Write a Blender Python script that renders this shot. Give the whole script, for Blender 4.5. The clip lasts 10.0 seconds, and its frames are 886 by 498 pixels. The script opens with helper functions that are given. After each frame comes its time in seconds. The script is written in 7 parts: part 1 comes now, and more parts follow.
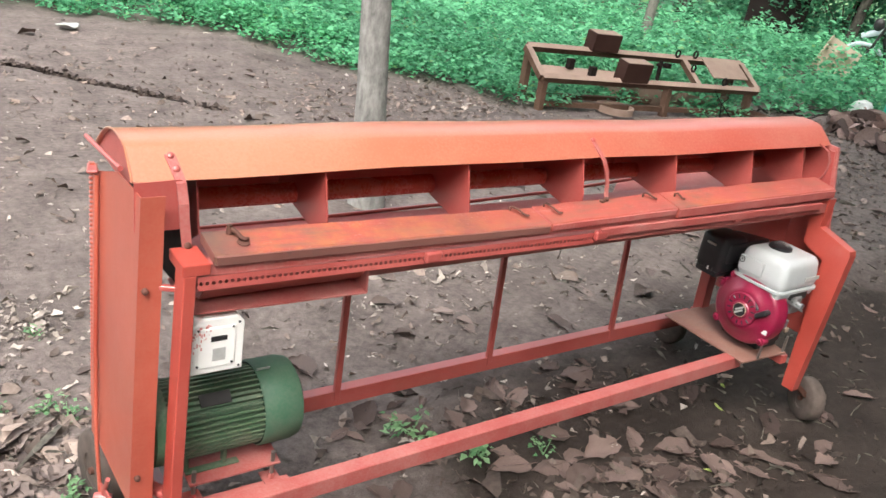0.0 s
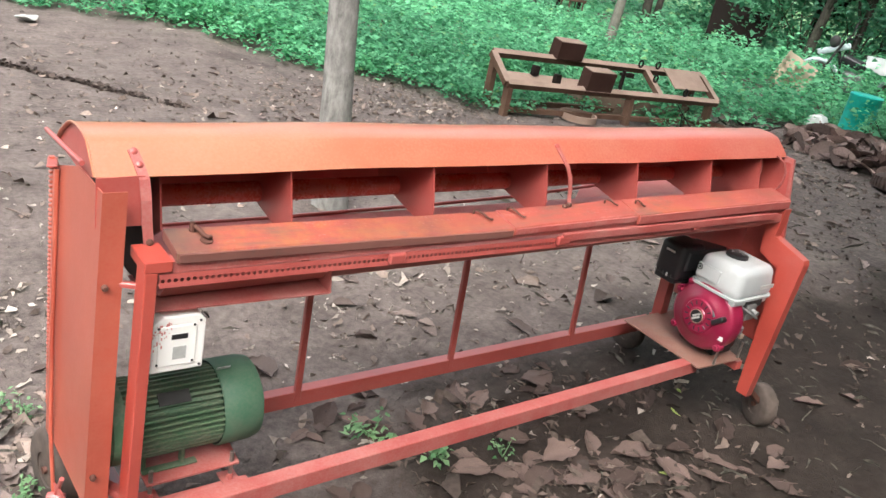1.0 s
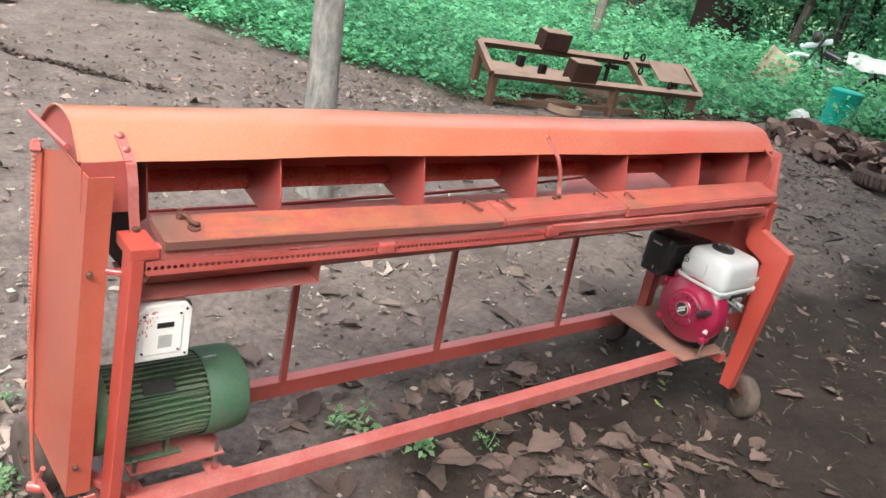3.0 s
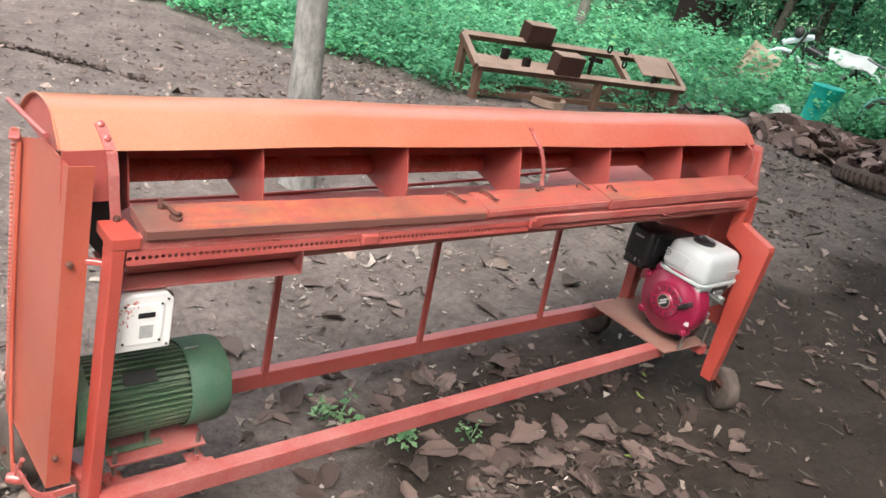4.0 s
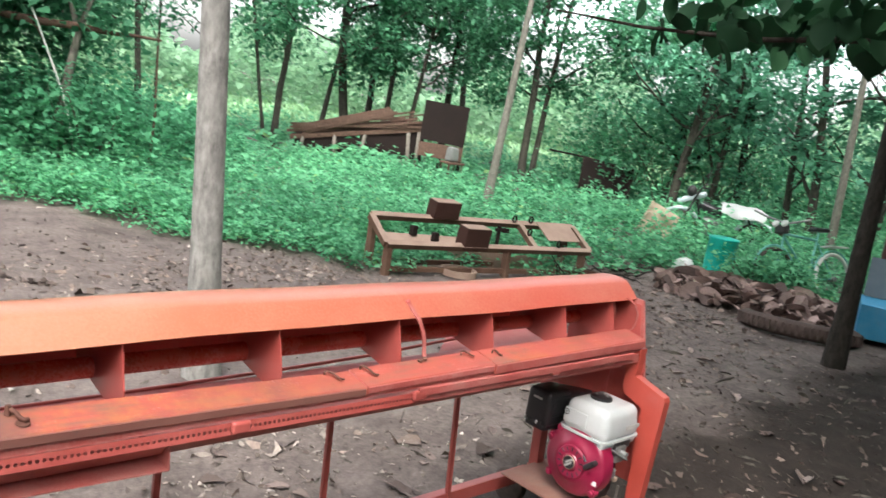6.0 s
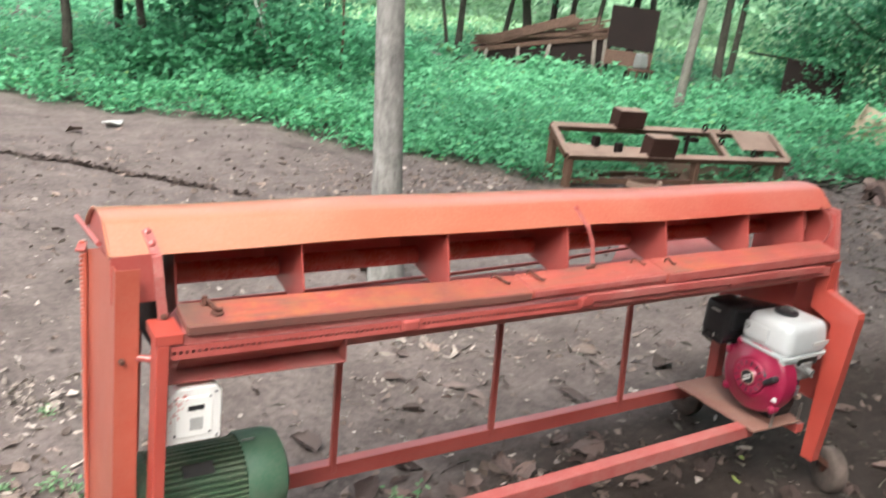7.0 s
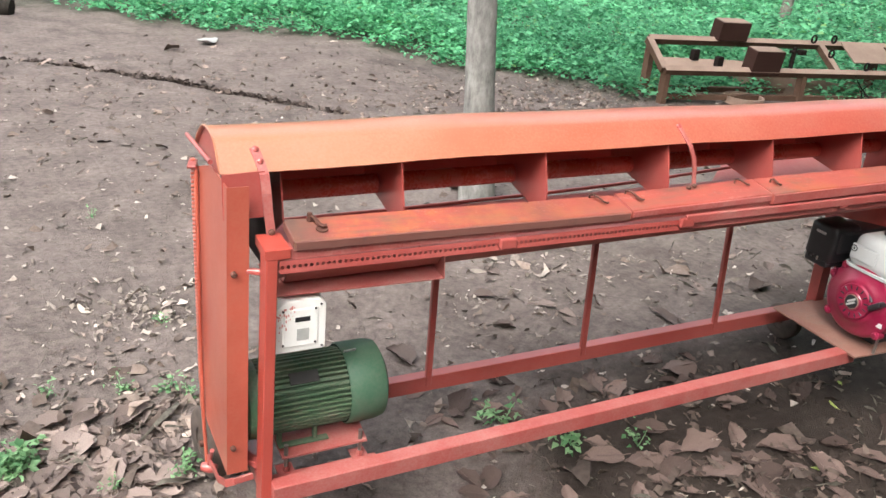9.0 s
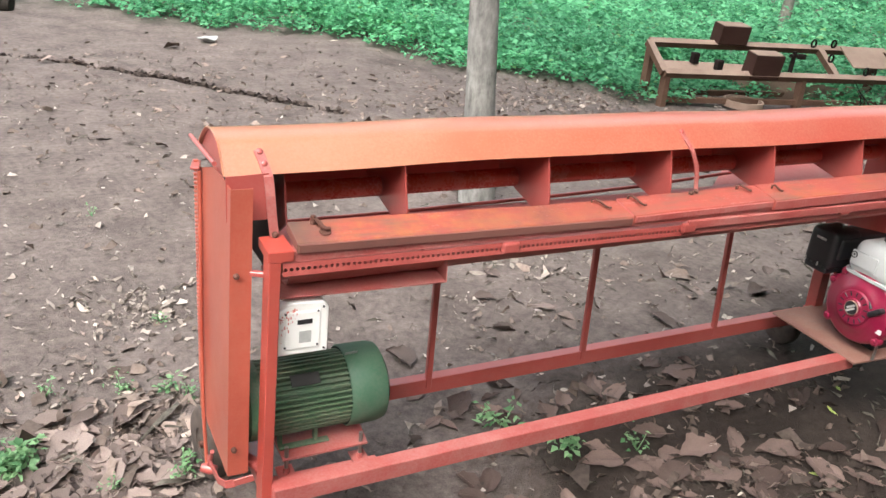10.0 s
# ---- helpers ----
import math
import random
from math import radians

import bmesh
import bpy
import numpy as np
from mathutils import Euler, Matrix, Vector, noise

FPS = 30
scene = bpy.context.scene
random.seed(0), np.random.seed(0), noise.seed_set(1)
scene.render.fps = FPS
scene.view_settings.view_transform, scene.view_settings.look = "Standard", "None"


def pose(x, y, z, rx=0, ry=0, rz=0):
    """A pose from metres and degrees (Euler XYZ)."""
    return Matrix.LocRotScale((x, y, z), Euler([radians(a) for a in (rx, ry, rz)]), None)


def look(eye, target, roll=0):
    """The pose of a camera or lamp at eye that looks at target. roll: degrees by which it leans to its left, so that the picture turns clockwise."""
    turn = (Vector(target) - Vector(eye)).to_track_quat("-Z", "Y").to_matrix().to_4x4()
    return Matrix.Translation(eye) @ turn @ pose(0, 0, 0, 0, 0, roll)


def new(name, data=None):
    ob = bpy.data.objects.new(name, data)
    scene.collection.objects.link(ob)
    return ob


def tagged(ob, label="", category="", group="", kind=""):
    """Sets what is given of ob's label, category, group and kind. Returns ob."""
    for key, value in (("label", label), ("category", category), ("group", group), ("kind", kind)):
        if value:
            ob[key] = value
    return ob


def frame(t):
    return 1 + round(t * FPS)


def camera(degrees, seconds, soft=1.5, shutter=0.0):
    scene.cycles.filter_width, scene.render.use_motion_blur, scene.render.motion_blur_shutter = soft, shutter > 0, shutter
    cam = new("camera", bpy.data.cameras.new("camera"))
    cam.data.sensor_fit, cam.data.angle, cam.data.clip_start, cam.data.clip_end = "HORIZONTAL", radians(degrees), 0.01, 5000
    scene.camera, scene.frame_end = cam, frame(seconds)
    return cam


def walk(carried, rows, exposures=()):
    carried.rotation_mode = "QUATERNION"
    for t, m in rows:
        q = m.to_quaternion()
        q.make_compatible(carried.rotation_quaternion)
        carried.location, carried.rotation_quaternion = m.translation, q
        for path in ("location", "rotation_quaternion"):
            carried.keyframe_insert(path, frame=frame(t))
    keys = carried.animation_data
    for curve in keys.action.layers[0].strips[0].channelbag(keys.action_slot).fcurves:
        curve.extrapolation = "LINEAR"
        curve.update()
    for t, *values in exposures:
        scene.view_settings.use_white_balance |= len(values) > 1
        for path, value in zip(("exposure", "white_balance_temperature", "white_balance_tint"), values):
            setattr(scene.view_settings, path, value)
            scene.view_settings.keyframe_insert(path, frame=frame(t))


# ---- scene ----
cam = camera(57.0, 10.0, shutter=0.35)
PATH = [
    # seconds, x, y, z, rx, ry, rz
    (0, -0.845, -1.567, 1.667, 66.64, -9.07, -33.86),
    (0.5, -0.842, -1.573, 1.665, 66.99, -10.48, -35.11),
    (1, -0.855, -1.574, 1.666, 67.28, -11.05, -35.93),
    (1.5, -0.855, -1.564, 1.662, 67.27, -11.48, -36.41),
    (2, -0.860, -1.558, 1.661, 67.07, -11.85, -36.71),
    (2.5, -0.862, -1.547, 1.659, 66.98, -12.05, -36.85),
    (4, -0.862, -1.551, 1.654, 66.45, -12.86, -37.92),
    (4.5, -0.860, -1.562, 1.663, 67.83, -13.06, -41.78),
    (5, -0.845, -1.561, 1.663, 71.71, -13.06, -46.64),
    (5.2, -0.839, -1.572, 1.654, 74.40, -12.92, -47.76),
    (6.3, -0.733, -1.690, 1.694, 79.97, -8.62, -40.75),
    (6.5, -0.726, -1.699, 1.690, 78.63, -8.22, -37.96),
    (7, -0.721, -1.705, 1.672, 72.07, -6.50, -31.11),
    (7.5, -0.727, -1.695, 1.670, 66.59, -4.51, -26.57),
    (8, -0.740, -1.687, 1.673, 65.43, -4.21, -25.30),
    (8.5, -0.749, -1.691, 1.674, 65.53, -4.69, -25.22),
    (9, -0.753, -1.699, 1.675, 65.72, -4.91, -25.27),
    (9.5, -0.760, -1.685, 1.677, 65.80, -5.42, -25.26),
    (10, -0.765, -1.690, 1.683, 65.69, -5.49, -25.24),
]
walk(cam, [(t, pose(*p)) for t, *p in PATH], exposures=[(0, 2.05), (10, 2.05)])

# ---- world and light ----
world = bpy.data.worlds.new("world")
scene.world = world
world.use_nodes = True
wn, wl = world.node_tree.nodes, world.node_tree.links
sky = wn.new("ShaderNodeTexSky")
sky.sky_type, sky.sun_disc = "NISHITA", False
sky.sun_elevation, sky.sun_rotation = radians(50), radians(231)
sky.dust_density, sky.air_density = 4.0, 1.0
pale = wn.new("ShaderNodeHueSaturation")
pale.inputs["Saturation"].default_value = 0.35
wl.new(sky.outputs["Color"], pale.inputs["Color"])
wl.new(pale.outputs["Color"], wn["Background"].inputs["Color"])
wn["Background"].inputs["Strength"].default_value = 0.15
sun_data = bpy.data.lights.new("sun", "SUN")
sun_data.energy, sun_data.angle, sun_data.color = 0.6, radians(60), (1.0, 0.97, 0.93)
sun = new("sun", sun_data)
sun.matrix_world = look((-8, -6.5, 12.5), (0, 0, 0))

# ---- materials ----
def shader(name):
    m = bpy.data.materials.new(name)
    m.use_nodes = True
    nt = m.node_tree
    return m, nt, nt.nodes, nt.links, nt.nodes["Principled BSDF"]


def coords(nd, lk, scale=(1, 1, 1)):
    tc, mp = nd.new("ShaderNodeTexCoord"), nd.new("ShaderNodeMapping")
    lk.new(tc.outputs["Object"], mp.inputs["Vector"])
    mp.inputs["Scale"].default_value = scale
    return mp.outputs["Vector"]


def grain(nd, lk, vec, scale, detail=5.0, rough=0.6):
    n = nd.new("ShaderNodeTexNoise")
    n.inputs["Scale"].default_value, n.inputs["Detail"].default_value, n.inputs["Roughness"].default_value = scale, detail, rough
    lk.new(vec, n.inputs["Vector"])
    return n.outputs["Fac"]


def ramp(nd, lk, fac, stops):
    r = nd.new("ShaderNodeValToRGB")
    el = r.color_ramp.elements
    while len(el) < len(stops):
        el.new(0.5)
    for e, (pos, col) in zip(el, stops):
        e.position, e.color = pos, (*col, 1) if len(col) == 3 else col
    lk.new(fac, r.inputs["Fac"])
    return r.outputs["Color"]


def mixed(nd, lk, fac, a, b, blend="MIX"):
    m = nd.new("ShaderNodeMix")
    m.data_type, m.blend_type = "RGBA", blend
    for sock, v in ((m.inputs["Factor"], fac), (m.inputs["A"], a), (m.inputs["B"], b)):
        if isinstance(v, (int, float)):
            sock.default_value = v
        elif isinstance(v, tuple):
            sock.default_value = (*v, 1)
        else:
            lk.new(v, sock)
    return m.outputs["Result"]


def bumped(nd, lk, bsdf, height, strength, dist):
    b = nd.new("ShaderNodeBump")
    b.inputs["Strength"].default_value, b.inputs["Distance"].default_value = strength, dist
    lk.new(height, b.inputs["Height"])
    lk.new(b.outputs["Normal"], bsdf.inputs["Normal"])


def painted(name, base, worn, dust, rough=0.38, dust_amount=0.5, wear_amount=0.35, metal=0.0, scale=1.0, coat=0.0, spec=0.5):
    """Paint with blotches, worn spots and dust."""
    m, nt, nd, lk, b = shader(name)
    v = coords(nd, lk, (scale, scale, scale))
    big, mid, fine = grain(nd, lk, v, 3.0), grain(nd, lk, v, 17.0, 6), grain(nd, lk, v, 140.0, 3)
    tone = ramp(nd, lk, big, [(0.3, tuple(c * 0.86 for c in base)), (0.7, tuple(min(1, c * 1.1) for c in base))])
    w = ramp(nd, lk, mid, [(0.58, (0, 0, 0)), (0.74, (wear_amount,) * 3)])
    col = mixed(nd, lk, w, tone, worn)
    d = ramp(nd, lk, mixed(nd, lk, 0.3, mixed(nd, lk, 0.4, big, mid), fine), [(0.44, (0, 0, 0)), (0.66, (dust_amount,) * 3)])
    col = mixed(nd, lk, d, col, dust)
    lk.new(col, b.inputs["Base Color"])
    r = nd.new("ShaderNodeMapRange")
    r.inputs["To Min"].default_value, r.inputs["To Max"].default_value = rough - 0.08, rough + 0.28
    lk.new(d, r.inputs["Value"])
    lk.new(r.outputs["Result"], b.inputs["Roughness"])
    b.inputs["Metallic"].default_value = metal
    b.inputs["Coat Weight"].default_value, b.inputs["Coat Roughness"].default_value = coat, 0.27
    b.inputs["Coat IOR"].default_value = 1.6
    b.inputs["Specular IOR Level"].default_value = spec
    bumped(nd, lk, b, mixed(nd, lk, 0.4, mid, fine), 0.12, 0.004)
    return m


def plain(name, base, rough=0.5, metal=0.0, vary=0.15, scale=30.0):
    m, nt, nd, lk, b = shader(name)
    v = coords(nd, lk)
    n = grain(nd, lk, v, scale)
    col = ramp(nd, lk, n, [(0.3, tuple(c * (1 - vary) for c in base)), (0.7, tuple(min(1, c * (1 + vary)) for c in base))])
    lk.new(col, b.inputs["Base Color"])
    b.inputs["Roughness"].default_value, b.inputs["Metallic"].default_value = rough, metal
    bumped(nd, lk, b, n, 0.08, 0.003)
    return m


def leafy(name, dark, light, translucent=0.35, rough=0.55, yellow=None):
    """Leaves: each takes its own tone, and lets some light through."""
    m, nt, nd, lk, b = shader(name)
    g = nd.new("ShaderNodeNewGeometry")
    stops = [(0.0, dark), (0.75, light)] + ([(0.97, light), (1.0, yellow)] if yellow else [])
    col = ramp(nd, lk, g.outputs["Random Per Island"], stops)
    v = coords(nd, lk)
    patch = ramp(nd, lk, grain(nd, lk, v, 0.55, 3), [(0.35, (0.72, 0.76, 0.72)), (0.65, (1.12, 1.1, 1.05))])
    col = mixed(nd, lk, 1.0, col, patch, "MULTIPLY")
    lk.new(col, b.inputs["Base Color"])
    b.inputs["Roughness"].default_value, b.inputs["Specular IOR Level"].default_value = rough, 0.25
    t = nd.new("ShaderNodeBsdfTranslucent")
    lk.new(col, t.inputs["Color"])
    mix = nd.new("ShaderNodeMixShader")
    mix.inputs["Fac"].default_value = translucent
    lk.new(b.outputs["BSDF"], mix.inputs[1])
    lk.new(t.outputs["BSDF"], mix.inputs[2])
    lk.new(mix.outputs["Shader"], nd["Material Output"].inputs["Surface"])
    return m


def bark(name, dark, light, scale=1.0):
    m, nt, nd, lk, b = shader(name)
    v = coords(nd, lk, (scale, scale, scale * 0.40))
    a, f = grain(nd, lk, v, 28.0, 8, 0.7), grain(nd, lk, coords(nd, lk), 4.0, 4)
    col = ramp(nd, lk, a, [(0.32, dark), (0.62, light)])
    col = mixed(nd, lk, ramp(nd, lk, f, [(0.45, (0, 0, 0)), (0.65, (0.45, 0.45, 0.45))]), col, tuple(c * 0.6 for c in light))
    lk.new(col, b.inputs["Base Color"])
    b.inputs["Roughness"].default_value = 0.9
    b.inputs["Specular IOR Level"].default_value = 0.15
    bumped(nd, lk, b, a, 0.6, 0.012)
    return m


def dirt():
    m, nt, nd, lk, b = shader("packed_earth")
    v = coords(nd, lk)
    big, mid, fine, grit = grain(nd, lk, v, 0.55, 4), grain(nd, lk, v, 3.2, 6), grain(nd, lk, v, 26.0, 8, 0.7), grain(nd, lk, v, 160.0, 3)
    dry = ramp(nd, lk, mid, [(0.3, (0.130, 0.108, 0.100)), (0.7, (0.224, 0.188, 0.175))])
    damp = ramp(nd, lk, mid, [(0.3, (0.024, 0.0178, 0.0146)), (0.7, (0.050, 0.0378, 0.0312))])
    # wet mud towards the engine end, its tone darkened for the shade there too, broken up by the ground's own blotches
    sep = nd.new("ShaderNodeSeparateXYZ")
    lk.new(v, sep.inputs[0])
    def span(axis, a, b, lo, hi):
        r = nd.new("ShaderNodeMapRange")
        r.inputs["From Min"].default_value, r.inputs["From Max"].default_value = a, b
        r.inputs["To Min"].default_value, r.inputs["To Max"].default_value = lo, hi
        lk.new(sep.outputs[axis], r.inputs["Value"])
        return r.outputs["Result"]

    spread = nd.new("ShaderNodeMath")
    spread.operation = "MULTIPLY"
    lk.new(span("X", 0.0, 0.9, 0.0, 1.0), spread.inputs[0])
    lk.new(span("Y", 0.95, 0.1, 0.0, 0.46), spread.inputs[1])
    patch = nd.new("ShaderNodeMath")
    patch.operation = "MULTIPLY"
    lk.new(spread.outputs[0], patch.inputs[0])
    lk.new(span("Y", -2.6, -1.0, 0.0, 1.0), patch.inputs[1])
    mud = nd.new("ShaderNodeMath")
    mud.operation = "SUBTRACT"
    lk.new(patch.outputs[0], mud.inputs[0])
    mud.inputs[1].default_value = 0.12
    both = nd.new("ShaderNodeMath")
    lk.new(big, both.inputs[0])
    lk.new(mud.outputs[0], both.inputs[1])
    wet_shaded = ramp(nd, lk, both.outputs[0], [(0.46, (0, 0, 0)), (0.68, (0.95, 0.95, 0.95))])
    col = mixed(nd, lk, wet_shaded, dry, damp)
    col = mixed(nd, lk, 0.75, col, ramp(nd, lk, fine, [(0.3, (0.50, 0.48, 0.46)), (0.7, (1.38, 1.37, 1.35))]), "MULTIPLY")
    col = mixed(nd, lk, 0.5, col, ramp(nd, lk, grit, [(0.35, (0.7, 0.68, 0.66)), (0.72, (1.3, 1.28, 1.26))]), "MULTIPLY")
    lk.new(col, b.inputs["Base Color"])
    gloss = nd.new("ShaderNodeMapRange")
    gloss.inputs["To Min"].default_value, gloss.inputs["To Max"].default_value = 0.92, 0.72
    lk.new(wet_shaded, gloss.inputs["Value"])
    lk.new(gloss.outputs["Result"], b.inputs["Roughness"])
    b.inputs["Specular IOR Level"].default_value = 0.14
    bumped(nd, lk, b, mixed(nd, lk, 0.35, fine, grit), 0.75, 0.025)
    return m


def dry_leaf(name, dark, light):
    m, nt, nd, lk, b = shader(name)
    oi = nd.new("ShaderNodeObjectInfo")
    g = nd.new("ShaderNodeNewGeometry")
    add = nd.new("ShaderNodeMath")
    add.operation = "ADD"
    fr = nd.new("ShaderNodeMath")
    fr.operation = "FRACT"
    lk.new(oi.outputs["Random"], add.inputs[0])
    lk.new(g.outputs["Random Per Island"], add.inputs[1])
    lk.new(add.outputs[0], fr.inputs[0])
    col = ramp(nd, lk, fr.outputs[0], [(0.0, dark), (0.72, light), (1.0, tuple(min(1, c * 1.4) for c in light))])
    n = grain(nd, lk, coords(nd, lk), 60.0, 5)
    col = mixed(nd, lk, 0.7, col, ramp(nd, lk, n, [(0.3, (0.6, 0.58, 0.56)), (0.7, (1.2, 1.2, 1.2))]), "MULTIPLY")
    lk.new(col, b.inputs["Base Color"])
    b.inputs["Roughness"].default_value, b.inputs["Specular IOR Level"].default_value = 0.75, 0.2
    bumped(nd, lk, b, n, 0.3, 0.004)
    return m


PLATE_PAINT = painted("dusty_brown_plate", (0.26, 0.13, 0.10), (0.14, 0.09, 0.075), (0.30, 0.21, 0.175), 0.7, 0.8, 0.5, spec=0.15)
ORANGE = painted("orange_paint", (0.395, 0.073, 0.062), (0.30, 0.070, 0.060), (0.43, 0.165, 0.145), 0.42, 0.30, 0.3, coat=0.5)


def hood_paint():
    """Glossy orange enamel, yellow-orange towards the guarded end and redder beyond, filmed with dust."""
    m, nt, nd, lk, b = shader("orange_hood_paint")
    v = coords(nd, lk)
    big, mid, fine = grain(nd, lk, v, 2.2, 4), grain(nd, lk, v, 15.0, 6), grain(nd, lk, v, 140.0, 3)
    sep = nd.new("ShaderNodeSeparateXYZ")
    lk.new(v, sep.inputs[0])
    hue_run = nd.new("ShaderNodeMath")
    hue_run.operation = "MULTIPLY_ADD"
    lk.new(big, hue_run.inputs[0])
    hue_run.inputs[1].default_value = -0.5
    along = nd.new("ShaderNodeMapRange")
    along.inputs["From Min"].default_value, along.inputs["From Max"].default_value = -1.2, 0.7
    along.inputs["To Min"].default_value, along.inputs["To Max"].default_value = 0.25, 1.25
    lk.new(sep.outputs["X"], along.inputs["Value"])
    lk.new(along.outputs["Result"], hue_run.inputs[2])
    col = ramp(nd, lk, hue_run.outputs[0], [(0.08, (0.44, 0.158, 0.080)), (0.9, (0.39, 0.066, 0.042))])
    col = mixed(nd, lk, ramp(nd, lk, mid, [(0.52, (0, 0, 0)), (0.72, (0.12, 0.12, 0.12))]), col, (0.54, 0.24, 0.15))
    col = mixed(nd, lk, ramp(nd, lk, mixed(nd, lk, 0.5, big, fine), [(0.46, (0, 0, 0)), (0.64, (0.28, 0.28, 0.28))]), col, (0.52, 0.27, 0.20))
    lk.new(col, b.inputs["Base Color"])
    b.inputs["Roughness"].default_value = 0.46
    b.inputs["Coat Weight"].default_value, b.inputs["Coat Roughness"].default_value, b.inputs["Coat IOR"].default_value = 0.7, 0.30, 1.6
    bumped(nd, lk, b, mixed(nd, lk, 0.3, mid, fine), 0.08, 0.004)
    return m


ORANGE_HOOD = hood_paint()
LEG_PAINT = painted("red_orange_leg_paint", (0.44, 0.064, 0.046), (0.36, 0.066, 0.052), (0.46, 0.15, 0.11), 0.42, 0.22, 0.25, coat=0.6)
# lighter paint on the pipe stands for light that the hood blocks
PIPE_LIT_PAINT = painted("lit_pipe_paint", (0.56, 0.085, 0.062), (0.50, 0.11, 0.08), (0.52, 0.20, 0.16), 0.34, 0.2, 0.3, coat=0.8)
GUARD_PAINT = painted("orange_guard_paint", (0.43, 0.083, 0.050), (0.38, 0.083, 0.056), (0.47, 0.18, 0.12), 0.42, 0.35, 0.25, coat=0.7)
ORANGE_DUSTY = painted("dusty_orange_paint", (0.38, 0.080, 0.070), (0.27, 0.08, 0.066), (0.45, 0.22, 0.195), 0.5, 0.8, 0.5)


def worn_board():
    """Orange paint on board: rubbed thin along its length, with brown stains, pale scuffs and grime."""
    m, nt, nd, lk, b = shader("worn_orange_board_paint")
    long, v = coords(nd, lk, (2.0, 14.0, 14.0)), coords(nd, lk)
    streak, patch, spot, fine = grain(nd, lk, long, 2.2, 6, 0.65), grain(nd, lk, v, 3.4, 5), grain(nd, lk, v, 21.0, 7, 0.7), grain(nd, lk, v, 150.0, 3)
    col = ramp(nd, lk, patch, [(0.30, (0.42, 0.125, 0.050)), (0.46, (0.40, 0.088, 0.066)), (0.60, (0.34, 0.078, 0.062)), (0.74, (0.22, 0.078, 0.058))])
    col = mixed(nd, lk, ramp(nd, lk, streak, [(0.50, (0, 0, 0)), (0.70, (0.6, 0.6, 0.6))]), col, (0.25, 0.11, 0.075))
    col = mixed(nd, lk, ramp(nd, lk, grain(nd, lk, coords(nd, lk, (3.0, 9.0, 9.0)), 1.7, 7, 0.7), [(0.54, (0, 0, 0)), (0.68, (0.75, 0.75, 0.75))]), col, (0.19, 0.105, 0.080))
    col = mixed(nd, lk, ramp(nd, lk, spot, [(0.63, (0, 0, 0)), (0.74, (0.7, 0.7, 0.7))]), col, (0.16, 0.08, 0.06))
    col = mixed(nd, lk, ramp(nd, lk, mixed(nd, lk, 0.5, streak, fine), [(0.30, (0.65, 0.65, 0.65)), (0.45, (0, 0, 0))]), col, (0.50, 0.26, 0.22))
    # bare grey grime at the guarded end, with orange rubbed through round the first handle
    sep = nd.new("ShaderNodeSeparateXYZ")
    lk.new(v, sep.inputs[0])
    def near(a, b):
        r = nd.new("ShaderNodeMapRange")
        r.inputs["From Min"].default_value, r.inputs["From Max"].default_value = a, b
        lk.new(sep.outputs["X"], r.inputs["Value"])
        return r.outputs["Result"]

    def times(p, q):
        n = nd.new("ShaderNodeMath")
        n.operation = "MULTIPLY"
        lk.new(p, n.inputs[0])
        lk.new(q, n.inputs[1])
        return n.outputs[0]

    glow = ramp(nd, lk, spot, [(0.40, (0, 0, 0)), (0.62, (0.5, 0.5, 0.5))])
    col = mixed(nd, lk, times(near(-0.03, -0.73), glow), col, (0.46, 0.17, 0.055))
    col = mixed(nd, lk, times(near(-0.96, -1.06), ramp(nd, lk, patch, [(0.30, (0.4, 0.4, 0.4)), (0.55, (1, 1, 1))])), col, (0.085, 0.066, 0.062))
    col = mixed(nd, lk, times(near(-0.48, -0.93), ramp(nd, lk, streak, [(0.46, (0, 0, 0)), (0.62, (0.55, 0.55, 0.55))])), col, (0.17, 0.10, 0.078))
    lk.new(col, b.inputs["Base Color"])
    b.inputs["Roughness"].default_value = 0.5
    b.inputs["Specular IOR Level"].default_value = 0.4
    bumped(nd, lk, b, mixed(nd, lk, 0.5, spot, fine), 0.2, 0.004)
    return m


PLANK = worn_board()
BOARD_EDGE = painted("grimy_board_edge", (0.18, 0.074, 0.061), (0.075, 0.060, 0.056), (0.19, 0.088, 0.070), 0.7, 0.75, 0.8, spec=0.15)
STEEL = plain("bare_steel", (0.30, 0.27, 0.25), 0.45, 0.8)
RUST_BOLT = painted("rusty_bolt", (0.11, 0.048, 0.036), (0.06, 0.036, 0.030), (0.17, 0.095, 0.075), 0.7, spec=0.15)
GREEN = painted("green_motor_paint", (0.060, 0.125, 0.066), (0.05, 0.068, 0.045), (0.22, 0.205, 0.15), 0.6, 0.8, 0.6)
GREEN_COWL = painted("green_cowl_paint", (0.042, 0.112, 0.066), (0.045, 0.08, 0.05), (0.15, 0.16, 0.12), 0.58, 0.5, 0.4, spec=0.3)
WHITE_PLASTIC = painted("white_box_plastic", (0.90, 0.885, 0.85), (0.80, 0.77, 0.70), (0.84, 0.78, 0.70), 0.4, 0.25, 0.2)
RED_STAIN = plain("red_paint_splash", (0.66, 0.26, 0.23), 0.5)
TANK = painted("white_tank_paint", (0.48, 0.50, 0.50), (0.42, 0.43, 0.42), (0.44, 0.42, 0.40), 0.22, 0.15, 0.1)
CRIMSON = painted("crimson_engine_paint", (0.255, 0.006, 0.042), (0.19, 0.012, 0.035), (0.26, 0.06, 0.085), 0.36, 0.45, 0.25, coat=0.4)
